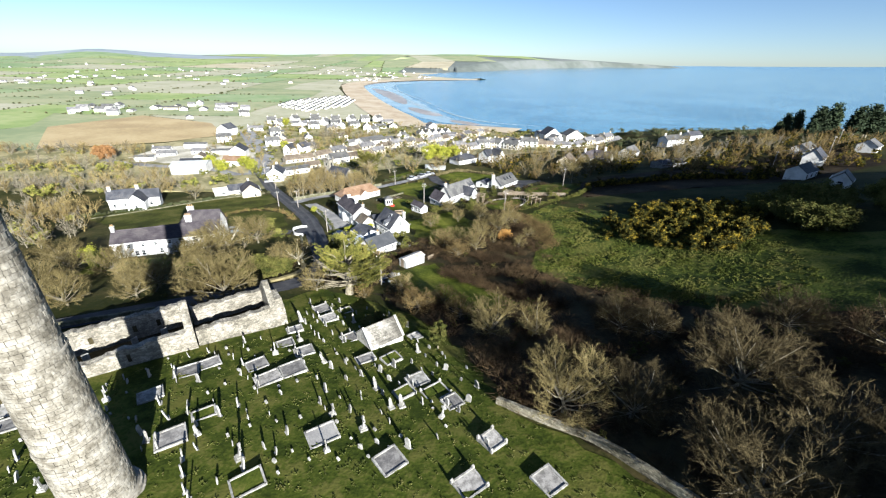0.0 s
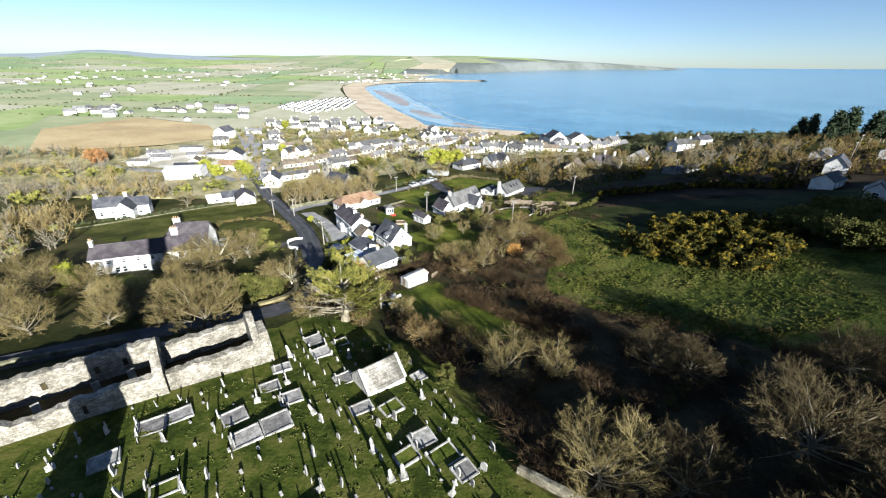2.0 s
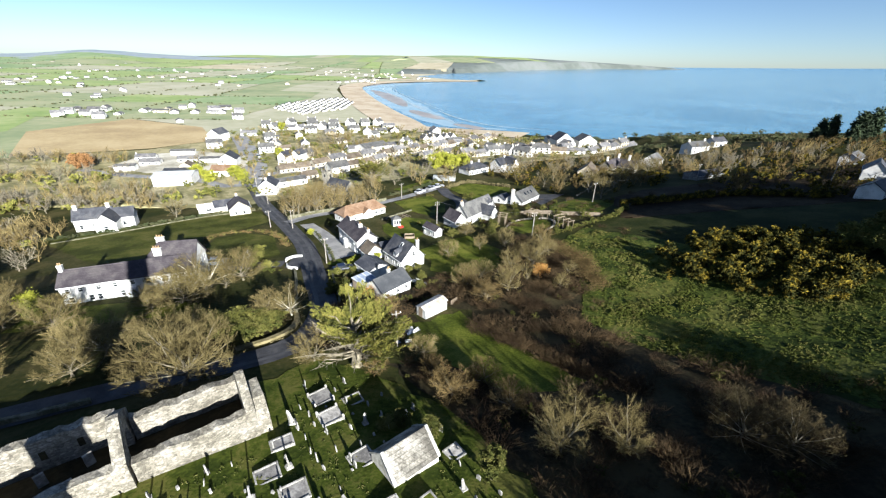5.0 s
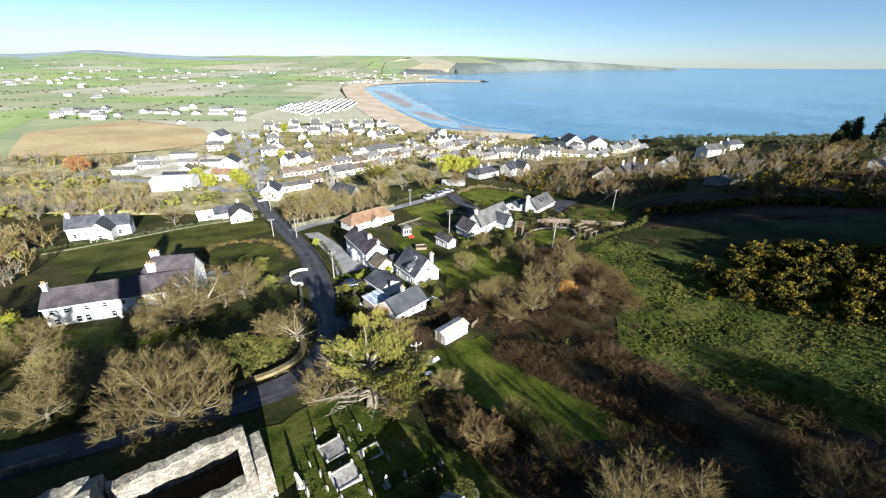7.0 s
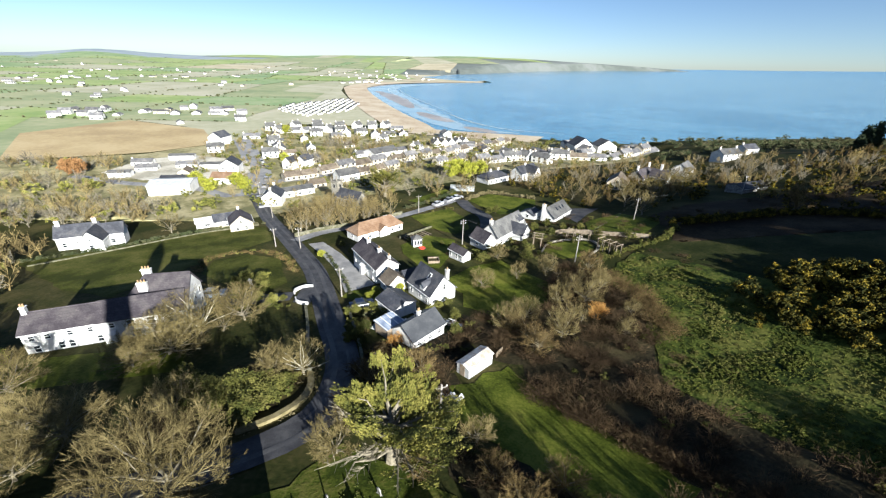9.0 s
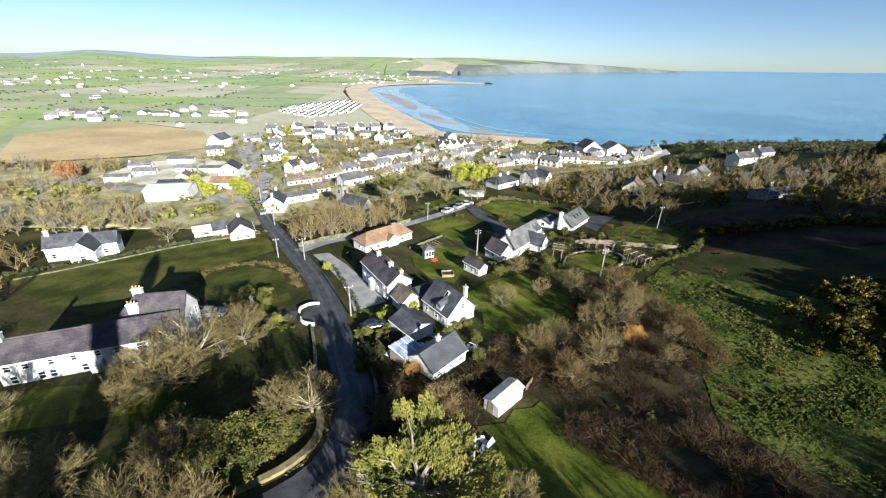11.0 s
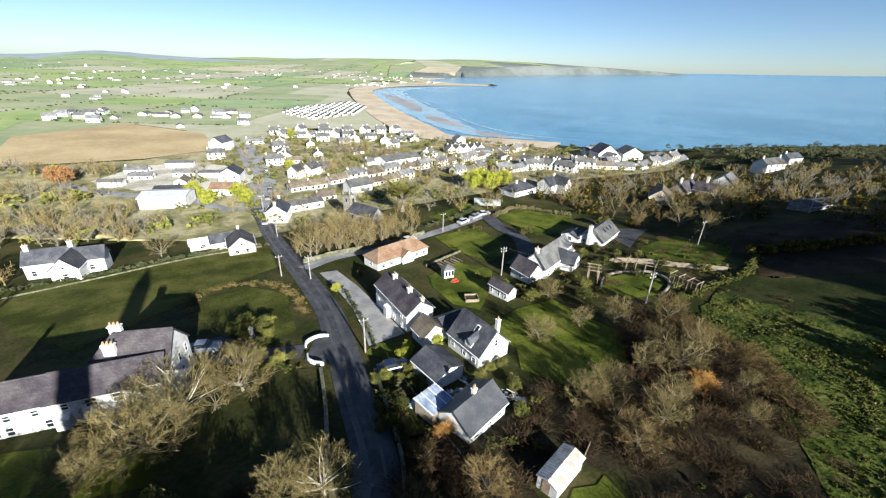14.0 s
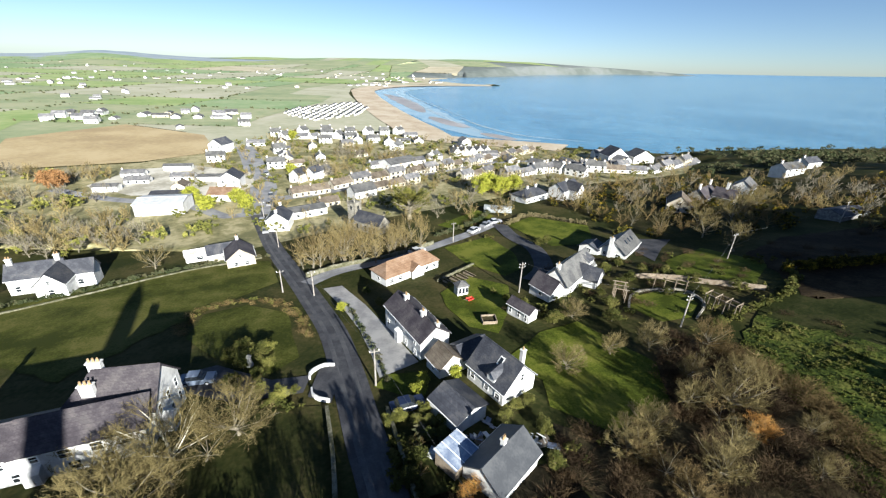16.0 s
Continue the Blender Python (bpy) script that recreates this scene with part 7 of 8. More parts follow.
def village_house(kind):
    """A small house of the village, with its windows and chimneys, to be copied."""
    L, W, eave, rise, roof, wall, label = [
        (9.5, 6.5, 4.6, 2.6, PALE_ROOF, RENDER, "white two-storey village house with slate roof"),
        (12.0, 7.0, 2.6, 2.2, FAR_SLATE, RENDER, "low white bungalow with slate roof"),
        (8.0, 7.0, 4.4, 3.2, PALE_ROOF, RENDER, "white gabled estate house with grey roof"),
        (10.0, 6.5, 2.7, 2.4, BROWN_ROOF, CREAM, "cream bungalow with brown tiled roof"),
        (9.0, 6.5, 4.4, 2.4, FAR_SLATE, CREAM, "cream-rendered village house with slate roof"),
        (11.0, 3.6, 2.7, 0.5, PALE_ROOF, RENDER, "white holiday caravan in a row")][kind]
    h = thing("caravan" if kind == 5 else "house", 0, 0, -90, 0, label, "caravan" if kind == 5 else "house", "holiday caravans" if kind == 5 else FAR_HOUSES)
    walls_and_roof(h, L, W, eave, rise, wall, roof, foot=1.5)
    if kind != 5:
        stack(h, -L / 2 + 0.5, 0, eave + rise - 0.5, eave + rise + 0.9, 0.7, 0.9, wall, 2)
        if kind in (0, 2, 4):
            stack(h, L / 2 - 0.5, 0, eave + rise - 0.5, eave + rise + 0.9, 0.7, 0.9, wall, 2)
    rows = (0.7, 3.0) if eave > 4 else (0.8,)
    for z in rows:
        for u in (-L * 0.32, 0, L * 0.32):
            g = Geo().box(u, -W / 2 - 0.01, z, 1.1, 0.08, 1.25)
            part("window", g, PANE, h)
        part("window", Geo().box(-L / 2 - 0.01, 0.6, z, 0.08, 0.9, 1.1), PANE, h)
        part("window", Geo().box(L / 2 + 0.01, -0.6, z, 0.08, 1.0, 1.2), PANE, h)
    return h


def distant_house(kind):
    """A house seen from far off: walls, roof and a few windows."""
    L, W, eave, rise, roof, wall, label = [
        (9.5, 6.5, 4.4, 2.6, FAR_SLATE, RENDER, "white house far across the plain"), (12.0, 7.0, 2.6, 2.0, FAR_SLATE, RENDER, "long white bungalow far across the plain"),
        (14.0, 8.0, 3.4, 1.8, PALE_ROOF, CREAM, "cream farm building far across the plain"), (11.0, 3.6, 2.7, 0.5, PALE_ROOF, RENDER, "white holiday caravan in a row")][kind]
    van = kind == 3
    h = thing("caravan" if van else "house", 0, 0, -90, 0, label, "caravan" if van else "house", "holiday caravans" if van else "distant houses")
    part("wall", Geo().prism([(-W / 2, -1.5), (W / 2, -1.5), (W / 2, eave), (0, eave + rise), (-W / 2, eave)], -L / 2, L / 2), wall, h)
    part("roof", Geo().prism([(-W / 2 - 0.3, eave - 0.1), (0, eave + rise), (W / 2 + 0.3, eave - 0.1), (W / 2 + 0.3, eave + 0.1), (0, eave + rise + 0.2), (-W / 2 - 0.3, eave + 0.1)], -L / 2 - 0.3, L / 2 + 0.3), roof, h)
    for u in ((-L * 0.3, L * 0.3) if not van else (0,)):
        part("window", Geo().box(u, -W / 2 - 0.01, 0.9, 1.4, 0.08, 1.2), PANE, h)
    return h


VH = [village_house(k) for k in range(5)] + [distant_house(k) for k in range(4)]


def put(kind, x, y, turn, s=1.0):
    return copy_thing(VH[kind], pose(x, y, gz(x, y), 0, 0, turn) @ Matrix.Scale(s, 4))


def row(kind, a, b, n, s=1.0, flip=0):
    """A terrace: houses wall to wall from a to b."""
    t = math.degrees(math.atan2(b[1] - a[1], b[0] - a[0]))
    wide = math.hypot(b[0] - a[0], b[1] - a[1]) / n
    for k in range(n):
        u = (k + 0.5) / n
        which = kind if isinstance(kind, int) else kind[k % len(kind)]
        h = put(which, a[0] + (b[0] - a[0]) * u, a[1] + (b[1] - a[1]) * u, t + flip, s)
        if wide / (9.5, 12.0, 8.0, 10.0, 9.0)[which] < 1.35 * s:
            h.scale.x = wide / (9.5, 12.0, 8.0, 10.0, 9.0)[which]


# white cottages at the field's foot
house("white farmhouse with slate roof among trees", -90.5, 172.5, 22, 9.0, 5.5, 3.2, 2.2, SLATE, stacks=[(-3.8, 0, 5, 6.4), (3.8, 0, 5, 6.4)], wins=[("f", u, 0.7, 1.0, 1.2) for u in (-3, 0, 3)])
house("white gabled wing of a farmhouse", -85.4, 169.6, 108, 6.0, 5.0, 2.8, 2.2, SLATE, wins=[("l", 0, 0.7, 1.1, 1.2), ("l", 0, 2.8, 0.8, 0.8)])
house("white gabled wing of a farmhouse", -84.2, 174.8, 22, 6.0, 4.8, 3.0, 2.0, SLATE, wins=[("f", 0.5, 0.7, 1.1, 1.2)])
# cottages by the road
house("cream gabled roadside cottage with dark roof", -56.0, 188.0, 118, 7.5, 6.2, 3.0, 2.8, OLD_SLATE, CREAM, wins=[("l", -1.2, 0.7, 1.0, 1.2), ("l", 1.2, 0.7, 1.0, 1.2), ("l", 0, 3.2, 0.8, 0.9)], stacks=[(3.2, 0, 5, 6.6)])
house("low cottage range with a slate roof", -61.5, 191.5, 30, 6.5, 5.0, 2.6, 1.9, SLATE, CREAM, wins=[("f", 0, 0.8, 1.1, 1.0)])
house("white outbuilding with a rusty tin roof", -66.6, 190.5, 30, 6.0, 3.6, 2.3, 1.0, RUST, wins=[("f", 0, 0.7, 1.6, 1.1)], name="outbuilding")
house("white gabled house at the road junction", -55.0, 218.5, 98, 8.5, 6.2, 4.2, 2.8, SLATE, wins=[("l", 0, 2.9, 0.9, 1.1), ("l", -1.5, 0.7, 1.0, 1.3)], stacks=[(-3.9, 0, 6.4, 7.9), (3.9, 0, 6.4, 7.9)])
house("low pale building with a solar panel", -50.5, 233.0, 35, 12.0, 6.5, 2.8, 0.9, PALE_ROOF, wins=[("f", u, 0.7, 1.4, 1.2) for u in (-4, 0, 4)])
house("white porch-gabled village house", -36.0, 259.0, 42, 10.0, 6.5, 3.4, 2.6, PALE_ROOF, wins=[("f", u, 0.7, 1.1, 1.2) for u in (-3.4, 0, 3.4)])
house("building with a bright orange tiled roof", -84.0, 254.0, 4, 9.0, 9.0, 3.0, 2.0, CLAY, wins=[("f", u, 0.7, 1.1, 1.2) for u in (-3, 0, 3)])
house("large white warehouse with a pale sheet roof", -97.0, 237.0, 12, 14.0, 12.0, 4.6, 1.0, STEEL, name="warehouse", category="warehouse")
house("low warehouse with a dark blue roof", -100.0, 250.0, 12, 13.0, 7.0, 3.6, 0.8, SLATE, name="warehouse", category="warehouse")
house("long low white shed with a grey roof", -122.0, 302.0, 12, 11.0, 5.0, 2.6, 0.8, PALE_ROOF, name="shed", category="shed")
house("long low white shed with a grey roof", -100.0, 283.0, 10, 10.0, 5.0, 2.4, 0.8, PALE_ROOF, name="shed", category="shed")
house("low pale shed beside the road", -130.0, 262.0, 12, 8.0, 5.0, 2.6, 0.8, PALE_ROOF, name="shed", category="shed")
house("tall white house with dark gables", -88.0, 272.0, 100, 10.0, 8.0, 5.0, 3.2, SLATE, wins=[("l", u, z, 1.0, 1.3) for u in (-2, 2) for z in (0.8, 3.2)])
house("tall white house at the street corner", -122.0, 352.0, 80, 12.0, 8.0, 5.4, 3.4, SLATE, wins=[("l", u, z, 1.0, 1.3) for u in (-2, 2) for z in (0.8, 3.4)])
house("blue-slated white house with twin gables", -65.0, 285.0, 70, 8.0, 5.0, 4.0, 2.6, SLATE, wins=[("l", 0, 0.8, 1.0, 1.3)])
house("blue-slated white house with twin gables", -60.0, 290.0, 70, 8.0, 5.0, 4.0, 2.6, SLATE, wins=[("l", 0, 0.8, 1.0, 1.3)])
house("broad hall with a shallow grey roof", -26.0, 322.0, 45, 18.0, 11.0, 3.6, 2.2, PALE_ROOF, name="hall", category="hall")
house("large gabled white hotel on the seafront", 92.0, 357.0, 100, 12.0, 12.0, 5.5, 5.2, SLATE, wins=[("l", u, 1.0, 1.6, 1.4) for u in (-3, 0, 3)])
house("white gabled seafront building", 108.0, 360.0, 95, 12.0, 12.0, 4.5, 4.2, PALE_ROOF, wins=[("l", u, 1.0, 1.6, 1.4) for u in (-3, 0, 3)])
house("white house with paired front gables", 39.0, 259.0, 40, 12.0, 7.0, 4.4, 3.0, SLATE, wins=[("f", u, z, 1.1, 1.3) for u in (-4, -1, 4) for z in (0.8, 3.0)], stacks=[(0, 0, 6.6, 8.4)])
house("white front gable of a villa", 41.5, 255.5, -50, 6.0, 5.0, 4.4, 3.2, SLATE, wins=[("r", 0, 1.0, 1.2, 1.4), ("r", 0, 3.6, 1.0, 1.2)])
house("hip-roofed white bungalow with chimneys", 25.0, 253.5, 38, 13.0, 7.5, 2.9, 2.3, SLATE, hip=3, stacks=[(-2, 0, 4.5, 6.4), (3, 0, 4.5, 6.4)], wins=[("f", u, 0.7, 1.3, 1.2) for u in (-4.5, -1.5, 1.5, 4.5)])
house("brown gabled house among bare trees", 69.5, 233.0, 60, 10.0, 7.0, 3.4, 3.4, BROWN_ROOF, CREAM, wins=[("l", 0, 0.8, 1.2, 1.3), ("l", 0, 3.4, 1.0, 1.2)])
house("grey stone house with tall chimneys", 84.0, 246.0, 40, 12.0, 7.0, 3.6, 3.4, OLD_SLATE, STONE, stacks=[(-5.6, 0, 6, 9.0), (5.6, 0, 6, 9.0)], wins=[("f", u, 0.8, 1.2, 1.3) for u in (-4, 0, 4)])
house("grey stone cross wing with a tall chimney", 89.0, 241.0, -50, 7.0, 6.0, 3.4, 3.2, OLD_SLATE, STONE, stacks=[(0, 0, 6, 9.0)], wins=[("r", 0, 0.8, 1.2, 1.3)])
house("white gabled house above the shore", 110.0, 264.0, 45, 11.0, 7.5, 3.4, 3.4, PALE_ROOF, wins=[("f", u, 0.8, 1.2, 1.3) for u in (-4, 0, 4)])
house("pale house with two chimneys above the shore", 142.0, 287.0, 20, 13.0, 7.5, 4.2, 2.6, PALE_ROOF, stacks=[(-5.8, 0, 6.0, 8), (5.8, 0, 6.0, 8)], wins=[("f", u, z, 1.1, 1.2) for u in (-4, 0, 4) for z in (0.8, 2.9)])
house("pale house with two chimneys above the shore", 160.0, 300.0, 20, 10.0, 7.0, 3.6, 2.4, SLATE, stacks=[(-4.4, 0, 5.0, 7)], wins=[("f", u, 0.8, 1.1, 1.2) for u in (-3, 0, 3)])
# houses on the ridge
house("dark-roofed bungalow on the hill", 111.0, 146.0, 30, 8.5, 5.5, 2.3, 1.5, SLATE, wins=[("f", u, 0.7, 1.3, 1.2) for u in (-3.2, 0, 3.2)])
house("white stepped cottage on the hillside", 103.0, 122.5, 40, 5.0, 4.0, 2.2, 1.6, PALE_ROOF, wins=[("f", 0, 0.7, 1.2, 1.2), ("l", 0, 0.7, 1.2, 1.2)])
house("white-ended house with a brown timber front", 135.0, 173.0, 42, 10.0, 6.0, 2.6, 2.4, SLATE, wins=[("f", u, 0.7, 1.3, 1.3) for u in (-3.6, 0, 3.6)])
house("long white house on the ridge", 156.0, 206.0, 35, 12.0, 6.0, 2.5, 2.0, PALE_ROOF, wins=[("f", u, 0.7, 1.3, 1.3) for u in (-4, 0, 4)])
house("small white house on the ridge", 168.0, 190.0, 35, 8.0, 6.5, 3.0, 2.4, PALE_ROOF, wins=[("f", 0, 0.7, 1.3, 1.3)])
# Dark stone on these walls stands in for the shade over the shed.
house("long dark-roofed shed on the hillside", 104.0, 209.0, 20, 13.0, 7.0, 2.2, 1.2, SLATE, DARK_STONE, name="shed", category="shed")

# the church with its pinnacled tower
ch = thing("church", -28.0, 214.0, gz(-28, 214), -34, "grey stone church with a pinnacled tower", "church", scale=0.72)
walls_and_roof(ch, 14, 7.5, 5.0, 4.0, STONE, SLATE)
part("tower", Geo().box(-9.0, 0, -1.0, 4.2, 4.2, 13.2).box(-9.0, 0, 12.2, 4.6, 4.6, 0.4), STONE, ch)
for a in (-1.9, 1.9):
    for b in (-1.9, 1.9):
        part("pinnacle", Geo().box(-9.0 + a, b, 12.5, 0.5, 0.5, 1.4).lathe([(0.36, 13.9), (0.0, 15.2)], 4, -9.0 + a, b), STONE, ch)
for k in range(4):
    t = math.radians(90 * k)
    part("belfry_opening", Geo().box(-9.0 + 2.1 * math.cos(t), 2.1 * math.sin(t), 9.0, 0.1 + 0.9 * abs(math.sin(t)), 0.1 + 0.9 * abs(math.cos(t)), 1.8), PANE, ch)
for u in (-4.5, 0, 4.5):
    part("window", Geo().box(u, -3.78, 1.2, 1.0, 0.08, 2.4), PANE, ch)
part("gable_cross", Geo().box(7.0, 0, 9.0, 0.18, 0.18, 1.2).box(7.0, 0, 9.6, 0.16, 0.8, 0.18), STONE, ch)

# terraces
row(3, (-62, 258), (-50, 267), 2, 0.85)
row((3, 4), (-50, 272), (-23, 299), 4, 0.85)
row((3, 4, 0), (-20, 303), (-8, 313), 2, 0.85)
row((4, 3, 1), (-6, 316), (22, 350), 5, 0.85)
row((3, 4), (28, 358), (54, 394), 5, 0.8)
row((1, 0, 3), (56, 325), (96, 322), 4, 0.9)
row((1, 4), (98, 323), (140, 358), 5, 0.9)
row((0, 2), (40, 330), (62, 306), 3, 0.85)
row((4, 1, 0), (22, 300), (52, 322), 4, 0.85)
row((3, 3, 4), (-34, 268), (-16, 286), 3, 0.75)
row((1, 3), (-40, 318), (-14, 338), 3, 0.8)
row((4, 3), (2, 292), (18, 308), 3, 0.75)
row((3, 4), (60, 338), (92, 340), 4, 0.75)
for x, y, t, k in ((-112, 284, 12, 1), (-106, 268, 100, 3), (-74, 318, 30, 3), (-66, 334, 110, 0), (-92, 360, 20, 1), (-78, 372, 110, 4), (-48, 352, 40, 3), (-8, 352, 60, 0), (10, 330, 50, 4), (-46, 246, 35, 3), (-58, 300, 70, 4), (-134, 288, 12, 1), (-126, 276, 12, 1)):
    put(k, x, y, t, 0.72)
for k in range(5):
    put(2, 4 + 4.6 * k, 366 + 3.0 * k, 120, 0.72)
for x, y, t in ((-103, 408, 60), (-95, 414, 20), (-87, 418, 70), (-80, 428, 15), (-71, 421, 70), (-62, 416, 20), (-56, 404, 100), (-47, 410, 30), (-43, 450, 20), (-36, 398, 100), (-33, 456, 60), (-24, 442, 20), (-18, 418, 100), (-66, 440, 20), (-54, 446, 60), (-84, 446, 20), (-98, 436, 60), (-28, 410, 15), (-76, 400, 20), (-112, 420, 20),
                (-60, 384, 30), (-30, 380, 60), (-80, 324, 110), (-114, 324, 20), (-86, 342, 110), (-92, 354, 30), (-82, 312, 20), (-100, 388, 110), (-112, 378, 20), (-148, 466, 20)):
    put((x * 7 + y) % 3 if y > 395 else (x + y) % 5, x, y, t, 0.85)
rng = random.Random(41)
for cx, cy, sx, sy, n in (((-268, 478, 22, 18, 16), (-225, 525, 26, 18, 16), (-190, 520, 16, 10, 8), (-186, 432, 6, 6, 2), (-390, 748, 16, 14, 5), (-372, 651, 20, 12, 5), (-560, 860, 60, 30, 12), (-650, 1010, 80, 60, 16), (-540, 1160, 60, 40, 8), (-610, 1600, 120, 120, 18), (-131, 1246, 24, 50, 14), (-118, 1450, 40, 80, 16), (-80, 1750, 60, 140, 22), (20, 1560, 30, 30, 6), (-240, 1900, 80, 140, 14), (-410, 2050, 120, 120, 12)) +
        ((-330, 960, 60, 40, 6), (-900, 1500, 200, 120, 12), (-1300, 1900, 200, 200, 12), (60, 345, 40, 20, 10), (120, 372, 22, 14, 8), (16, 384, 20, 12, 6))):
    for _ in range(int(n * 0.75)):
        x, y = rng.gauss(cx, sx), rng.gauss(cy, sy)
        if float(shore_side(np.array(x), np.array(y))) > 20:
            put(rng.choice([5, 6, 6, 7]), x, y, rng.choice([10, 25, 100, 115]) + rng.gauss(0, 6), rng.uniform(0.7, 1.0))
PARK = [(-150, 568), (-146, 632), (-100, 735), (-78, 668), (-78, 575), (-106, 512)]
for i in range(40):
    for j in range(14):
        x, y = -152 + j * 6.5 + 1.2 * (i % 2), 505 + i * 7.0
        if inside(PARK, x, y) and (i % 3 or j % 4):
            put(8, x, y, 100 + 14 * ((i // 4) % 2), 0.62)
for mdl in VH:
    for o in (*mdl.children_recursive, mdl):
        bpy.data.objects.remove(o)


# ---- gardens ----
def pergola(x, y, turn, n, label):
    p = thing("pergola", x, y, gz(x, y), turn, label, "pergola")
    for k in range(n):
        for s in (-0.9, 0.9):
            part("post", Geo().box(k * 1.8, s, -0.4, 0.14, 0.14, 2.8), TIMBER, p)
        part("crossbeam", Geo().box(k * 1.8, 0, 2.4, 0.12, 2.6, 0.14), TIMBER, p)
    for s in (-0.9, 0.9):
        part("rail", Geo().box((n - 1) * 0.9, s, 2.3, (n - 1) * 1.8 + 0.5, 0.12, 0.12), TIMBER, p)


pergola(30.8, 162.2, -35, 4, "pale timber garden pergola")
pergola(35.4, 152.4, -60, 4, "weathered timber pergola beside a round lawn")
pergola(22.2, 156.6, 70, 3, "timber rose arch beside a round lawn")
stone_wall("lawn_edging", [(22.6, 153), (25.6, 159.2), (30, 160.8), (35, 159.2), (35.6, 153), (31.6, 147.6)], 0.35, 0.4, STONE, "curved stone edging of a round lawn", 20, "edging")
stone_wall("garden_fence", [(29.4, 168), (35, 166), (42, 160.5), (48, 156)], 1.1, 0.12, TIMBER, "weathered panel garden fence", 21, "fence")
sm = thing("summerhouse", -5.6, 164.6, gz(-5.6, 164.6), 20, "small white summerhouse with a hipped roof", "summerhouse")
part("wall", Geo().box(0, 0, -0.3, 2.2, 2.2, 2.2), RENDER, sm)
part("roof", Geo().add([(-1.4, -1.4, 1.9), (1.4, -1.4, 1.9), (1.4, 1.4, 1.9), (-1.4, 1.4, 1.9), (0, 0, 2.8)], [(0, 1, 4), (1, 2, 4), (2, 3, 4), (3, 0, 4), (3, 2, 1, 0)]), PALE_ROOF, sm)
for u in (-0.6, 0.1, 0.8):
    part("window", Geo().box(u, -1.12, 0.6, 0.5, 0.06, 1.0), PANE, sm)
bed = thing("raised_planter", -1.7, 151.6, gz(-1.7, 151.6), 5, "square timber raised bed filled with earth", "planter")
for a, b, c, d in ((0, -1.2, 2.5, 0.12), (0, 1.2, 2.5, 0.12), (-1.2, 0, 0.12, 2.4), (1.2, 0, 0.12, 2.4)):
    part("board", Geo().box(a, b, -0.3, c, d, 1.0), TIMBER, bed)
part("soil", Geo().box(0, 0, -0.3, 2.3, 2.3, 0.7), FLOOR, bed)
for k in range(4):
    vb = thing("vegetable_bed", -7.6 + 1.5 * k, 170.6 + 1.6 * k, gz(-7.6 + 1.5 * k, 170.6 + 1.6 * k), 43 + 90, "timber-edged bed of a vegetable garden", "vegetable bed", "vegetable beds")
    for s in (-0.45, 0.45):
        part("board", Geo().box(0, s, -0.2, 3.2, 0.1, 0.5), TIMBER, vb)
    part("soil", Geo().box(0, 0, -0.2, 3.1, 0.8, 0.42), FLOOR, vb)
rb = thing("garden_barrow", -4.2, 160.6, gz(-4.2, 160.6), 30, "bright red wheelbarrow on a garden path", "wheelbarrow")
part("tray", Geo().add([(-0.7, -0.4, 0.7), (0.7, -0.4, 0.7), (0.7, 0.4, 0.7), (-0.7, 0.4, 0.7), (-0.4, -0.25, 0.3), (0.5, -0.25, 0.3), (0.5, 0.25, 0.3), (-0.4, 0.25, 0.3)], [(0, 1, 5, 4), (1, 2, 6, 5), (2, 3, 7, 6), (3, 0, 4, 7), (4, 5, 6, 7)]), RED, rb)
part("wheel", Geo().tube([(0.8, -0.06, 0.2), (0.8, 0.06, 0.2)], [0.2, 0.2], 10), RUBBER, rb)
for s in (-0.3, 0.3):
    part("handle", Geo().tube([(0.7, s * 0.4, 0.22), (-1.2, s, 0.6)], [0.03, 0.03], 5), TIMBER, rb)
pt = thing("polytunnel", 11.0, 235.0, gz(11, 235), -8, "pale polythene growing tunnel", "polytunnel")
arc = [(2.4 * math.cos(a), 2.3 * math.sin(a)) for a in np.linspace(0, math.pi, 11)]
part("cover", Geo().prism([(2.4, -0.6)] + arc + [(-2.4, -0.6)], -4.5, 4.5), POLYTHENE, pt)
for k in range(5):
    part("hoop", Geo().tube([(-4.5 + 2.25 * k, y, z) for y, z in [(2.43 * math.cos(a), 2.33 * math.sin(a)) for a in np.linspace(0, math.pi, 11)]], [0.03] * 11, 4), STEEL, pt)
seat = thing("garden_gatepost", -37.2, 137.6, gz(-37.2, 137.6), 10, "weathered pale stone garden pillar", "pillar")
part("pillar", Geo().lathe([(0.5, -0.3), (0.5, 0.4), (0.35, 0.5), (0.3, 1.6), (0.42, 1.7), (0.1, 2.1)], 8), LICHEN, seat)
rng = random.Random(77)
jl = [("garden_junk", -2.4 + rng.gauss(0, 1.1), 97.2 + rng.gauss(0, 1.4)) for _ in range(26)] + [("garden_junk", -6.6 + rng.gauss(0, 1.0), 121.0 + rng.gauss(0, 0.8)) for _ in range(10)]
jl += [("garden_junk", a + rng.gauss(0, 0.5), b + rng.gauss(0, 0.5)) for a, b in [(-5.8, 124.4), (-8.1, 123.3), (-11.9, 118.0), (-0.4, 120.5), (0.4, 119.4), (1.1, 121.3)] for _ in range(3)]
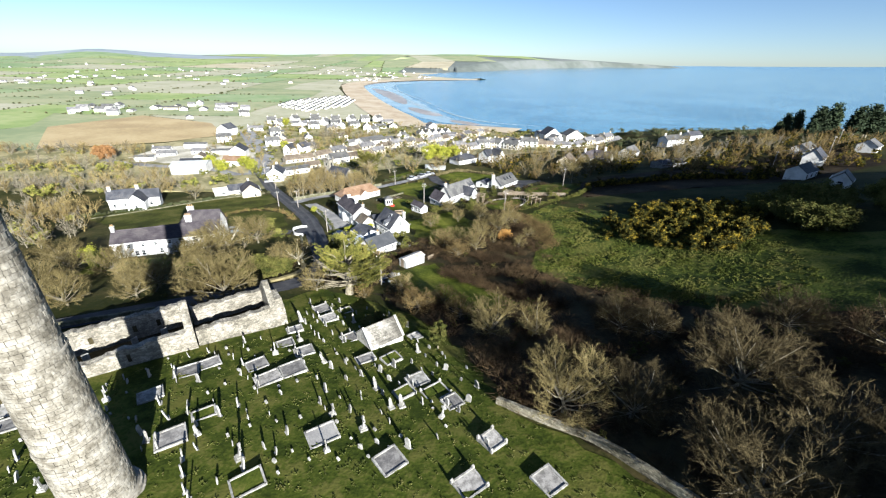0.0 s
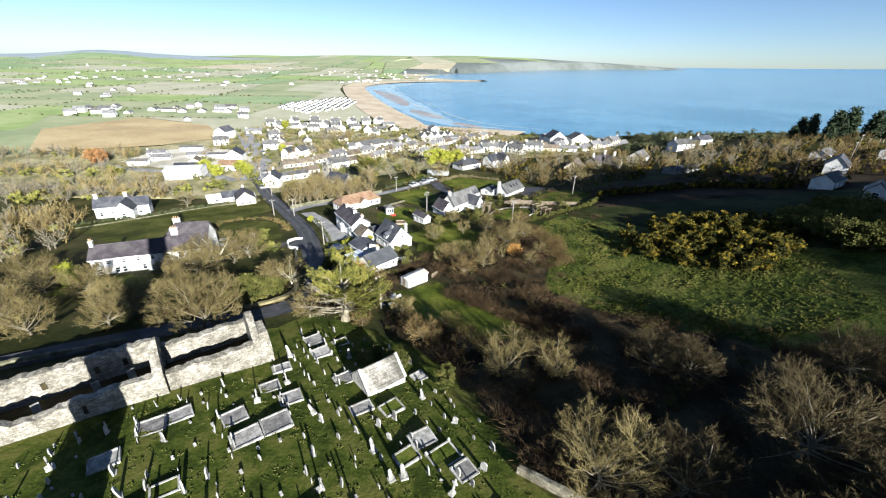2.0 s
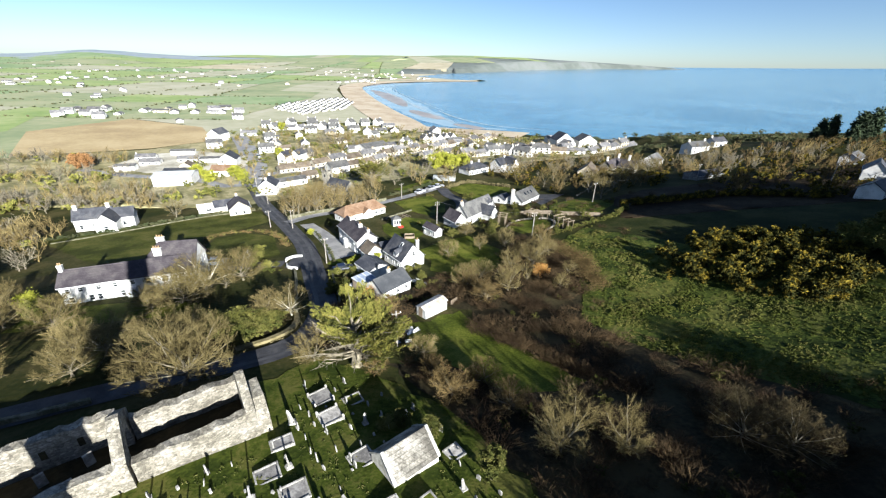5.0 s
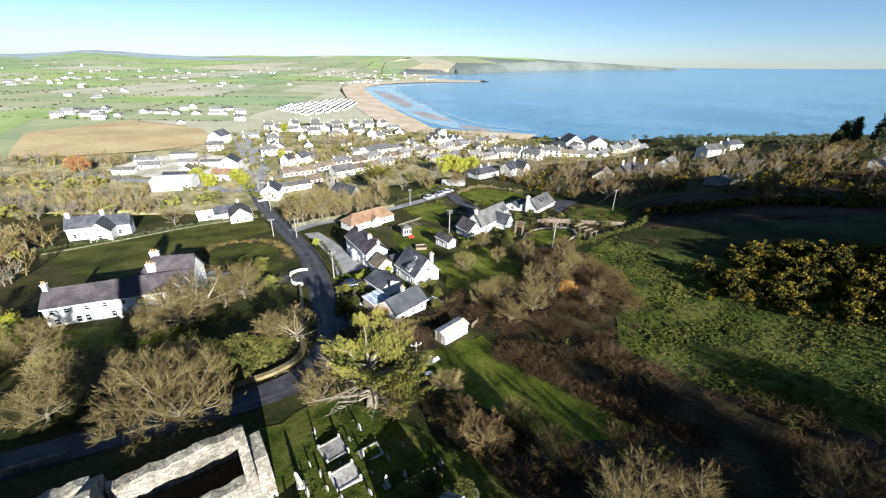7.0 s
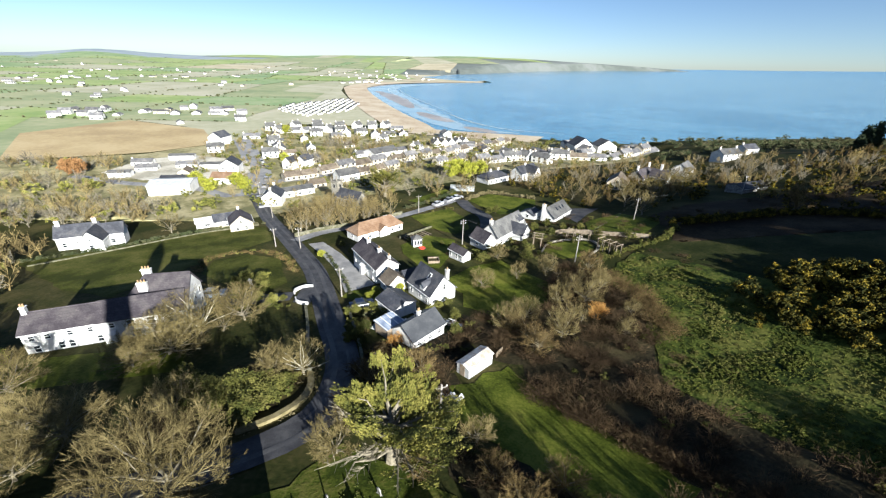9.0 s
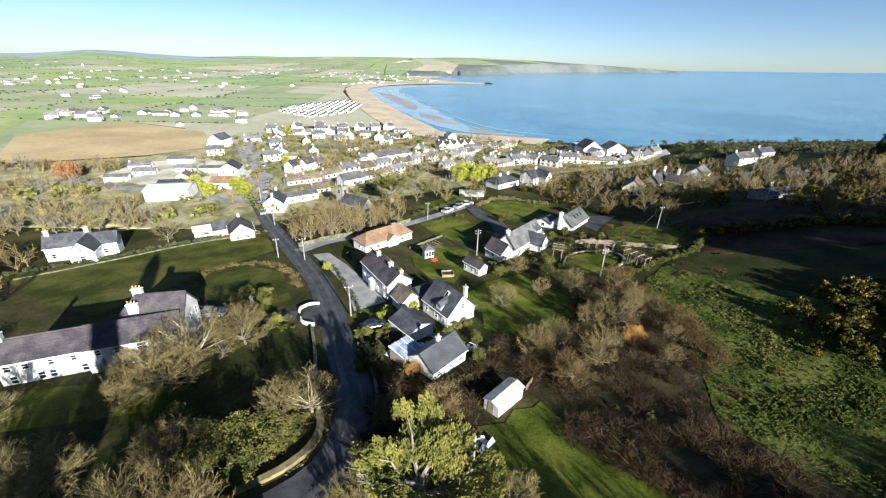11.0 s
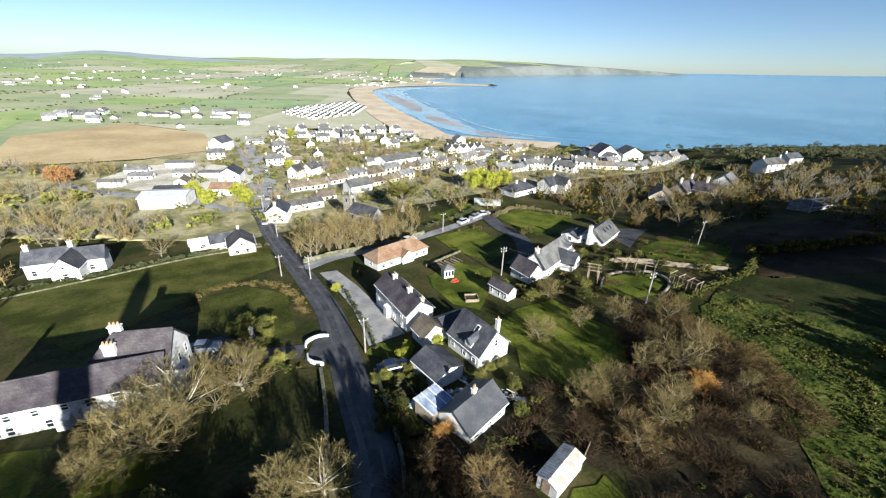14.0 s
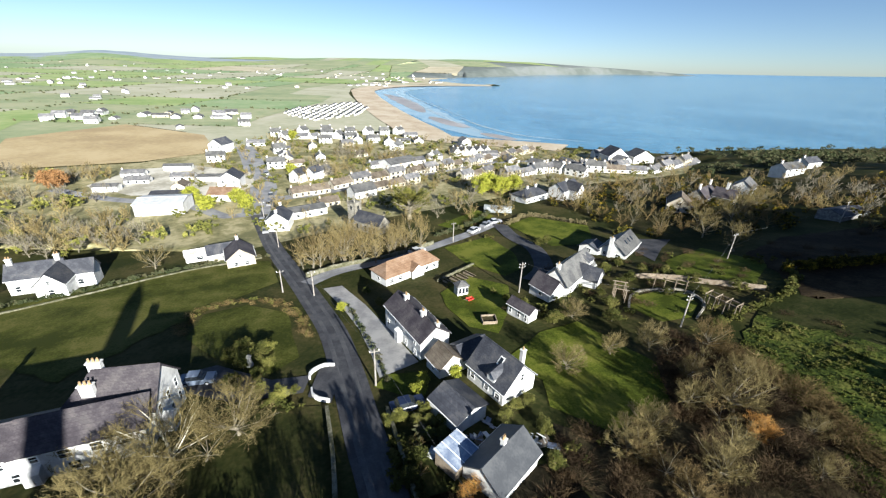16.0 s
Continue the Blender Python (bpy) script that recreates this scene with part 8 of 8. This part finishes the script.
for n, x, y in jl:
    s = rng.uniform(0.3, 0.9)
    o = thing("scrap_board", x, y, gz(x, y), rng.uniform(0, 180), "discarded pale scrap board lying in the undergrowth", "scrap", "dumped scrap")
    part("board", Geo().box(0, 0, 0.1, s * 1.6, s, 0.08, 0, rng.uniform(5, 50)), rng.choice([STEEL, PAINT, TIMBER, BLUE_SHEET]), o)
stone_wall("rail_fence", [(6.2, 108.6), (7.4, 110.6)], 1.0, 0.08, TIMBER, "pale timber rail fence beside the shed", 30, "fence")

# shallows, sand bars and surf of the bay
def on_water(name, pts, width, material, z, label, category, taper=False):
    line = smooth_line(pts, 10)
    g = Geo()
    for i, q in enumerate(line):
        t = line[min(i + 1, len(line) - 1)] - line[max(i - 1, 0)]
        t = t / np.linalg.norm(t)
        k = math.sin(math.pi * (i + 0.3) / len(line)) ** 0.6 if taper else 1.0
        w = width / 2 * k * (1 + 0.25 * noise.noise(Vector((q[0] / 25, q[1] / 25, width))))
        g.v += [(q[0] - t[1] * w, q[1] + t[0] * w, z), (q[0], q[1], z + 0.02), (q[0] + t[1] * w, q[1] - t[0] * w, z)]
    for i in range(len(line) - 1):
        a = 3 * i
        g.f += [(a, a + 1, a + 4, a + 3)[::-1], (a + 1, a + 2, a + 5, a + 4)[::-1]]
    return tagged(new(name, g.mesh(name, material)), label, category, kind="structure")


on_water("shallows", [(72, 452), (34, 470), (14, 520), (-4, 600), (-34, 740), (-66, 905), (-80, 1050), (-44, 1190), (40, 1310), (150, 1440)], 60, SHALLOW, 0.06, "pale shallow water over sand", "sea", True)
on_water("sand_bar", [(-82, 960), (-60, 880), (-36, 770), (-16, 650)], 26, WET_SAND, 0.14, "wet sand bar off the beach", "beach", True)
on_water("sand_bar", [(-8, 605), (6, 560), (22, 520)], 18, WET_SAND, 0.14, "wet sand bar off the beach", "beach", True)
on_water("sand_bar", [(32, 486), (42, 470), (52, 452)], 14, WET_SAND, 0.14, "wet sand bar off the beach", "beach", True)
SURF = [(84, 440), (40, 466), (14, 520), (-2, 600), (-32, 740), (-64, 905), (-78, 1050), (-40, 1180)]
for k, (off, lo, hi) in enumerate(((9, 1, 4), (12, 3, 7), (24, 0, 3), (30, 3, 6))):
    on_water("surf", [(x + off, y + off * (0.1 if y > 520 else 0.5)) for x, y in SURF[lo:hi + 1]], 1.1 + 0.3 * (k % 3), FOAM, 0.2, "thin white line of breaking surf", "surf", True)

# the tower's stones within reach of the eye, each a piece of its own
for b in TOWER_SINGLES:
    part("stone", b, TOWER_STONE, tower)


# ---- the plan laid out ----
# The plan above is drawn on a sheet whose unit is 1.15 m, whose grid is longer along y than along x and leans with the height of the land.
# Each thing keeps its own shape and stands upright at its true place; buildings and plots take the grid's true proportions.
GRID = 1.15 * np.array([(0.99957, -0.00888, 0.00733), (-0.00888, 0.81510, 0.15263), (0.0, 0.0, 0.96466)])
ORIGIN = 1.15 * np.array([0.5283, 11.0050, -0.0000])
UNIT = 1.15
OBLONG = {"house", "annexe", "outbuilding", "garage", "cabin", "shed", "extension", "hall", "warehouse", "church", "chapel", "ruin", "grave", "lean-to", "caravan", "summerhouse", "polytunnel", "pergola", "planter", "vegetable bed"}


def laid_out(v):
    """Places of the plan, as rows of x, y, z, on the true grid; heights over the land stay as they are."""
    low = ground(v[:, 0], v[:, 1])
    out = np.column_stack([v[:, 0], v[:, 1], low]) @ GRID.T + ORIGIN
    out[:, 2] += UNIT * (v[:, 2] - low)
    return out


def lay_out(ob):
    m = ob.matrix_basis.copy()
    if ob.type == "MESH" and m == Matrix.Identity(4):
        co = np.empty(len(ob.data.vertices) * 3)
        ob.data.vertices.foreach_get("co", co)
        ob.data.vertices.foreach_set("co", laid_out(co.reshape(-1, 3)).ravel())
        ob.data.update()
        return
    at = Vector(laid_out(np.array([tuple(m.translation)]))[0])
    turn = Matrix.Scale(UNIT, 4)
    if ob.get("category", "") in OBLONG:
        a = m.to_euler().z
        u, v = (GRID[:2, :2] @ np.array(q) for q in ((math.cos(a), math.sin(a)), (-math.sin(a), math.cos(a))))
        mid = np.array([u[0] + v[1], u[1] - v[0]])
        tall = 1.08 if m.translation.y < 180 else 0.82
        turn = Matrix.Rotation(math.atan2(mid[1], mid[0]), 4, "Z") @ Matrix.Diagonal((np.linalg.norm(u), np.linalg.norm(v), UNIT * tall, 1)) @ Matrix.Rotation(-a, 4, "Z")
    m.translation = (0, 0, 0)
    ob.matrix_basis = Matrix.Translation(at) @ turn @ m


for ob in [o for o in bpy.data.objects if o.parent is None and o.type in ("MESH", "EMPTY")]:
    lay_out(ob)
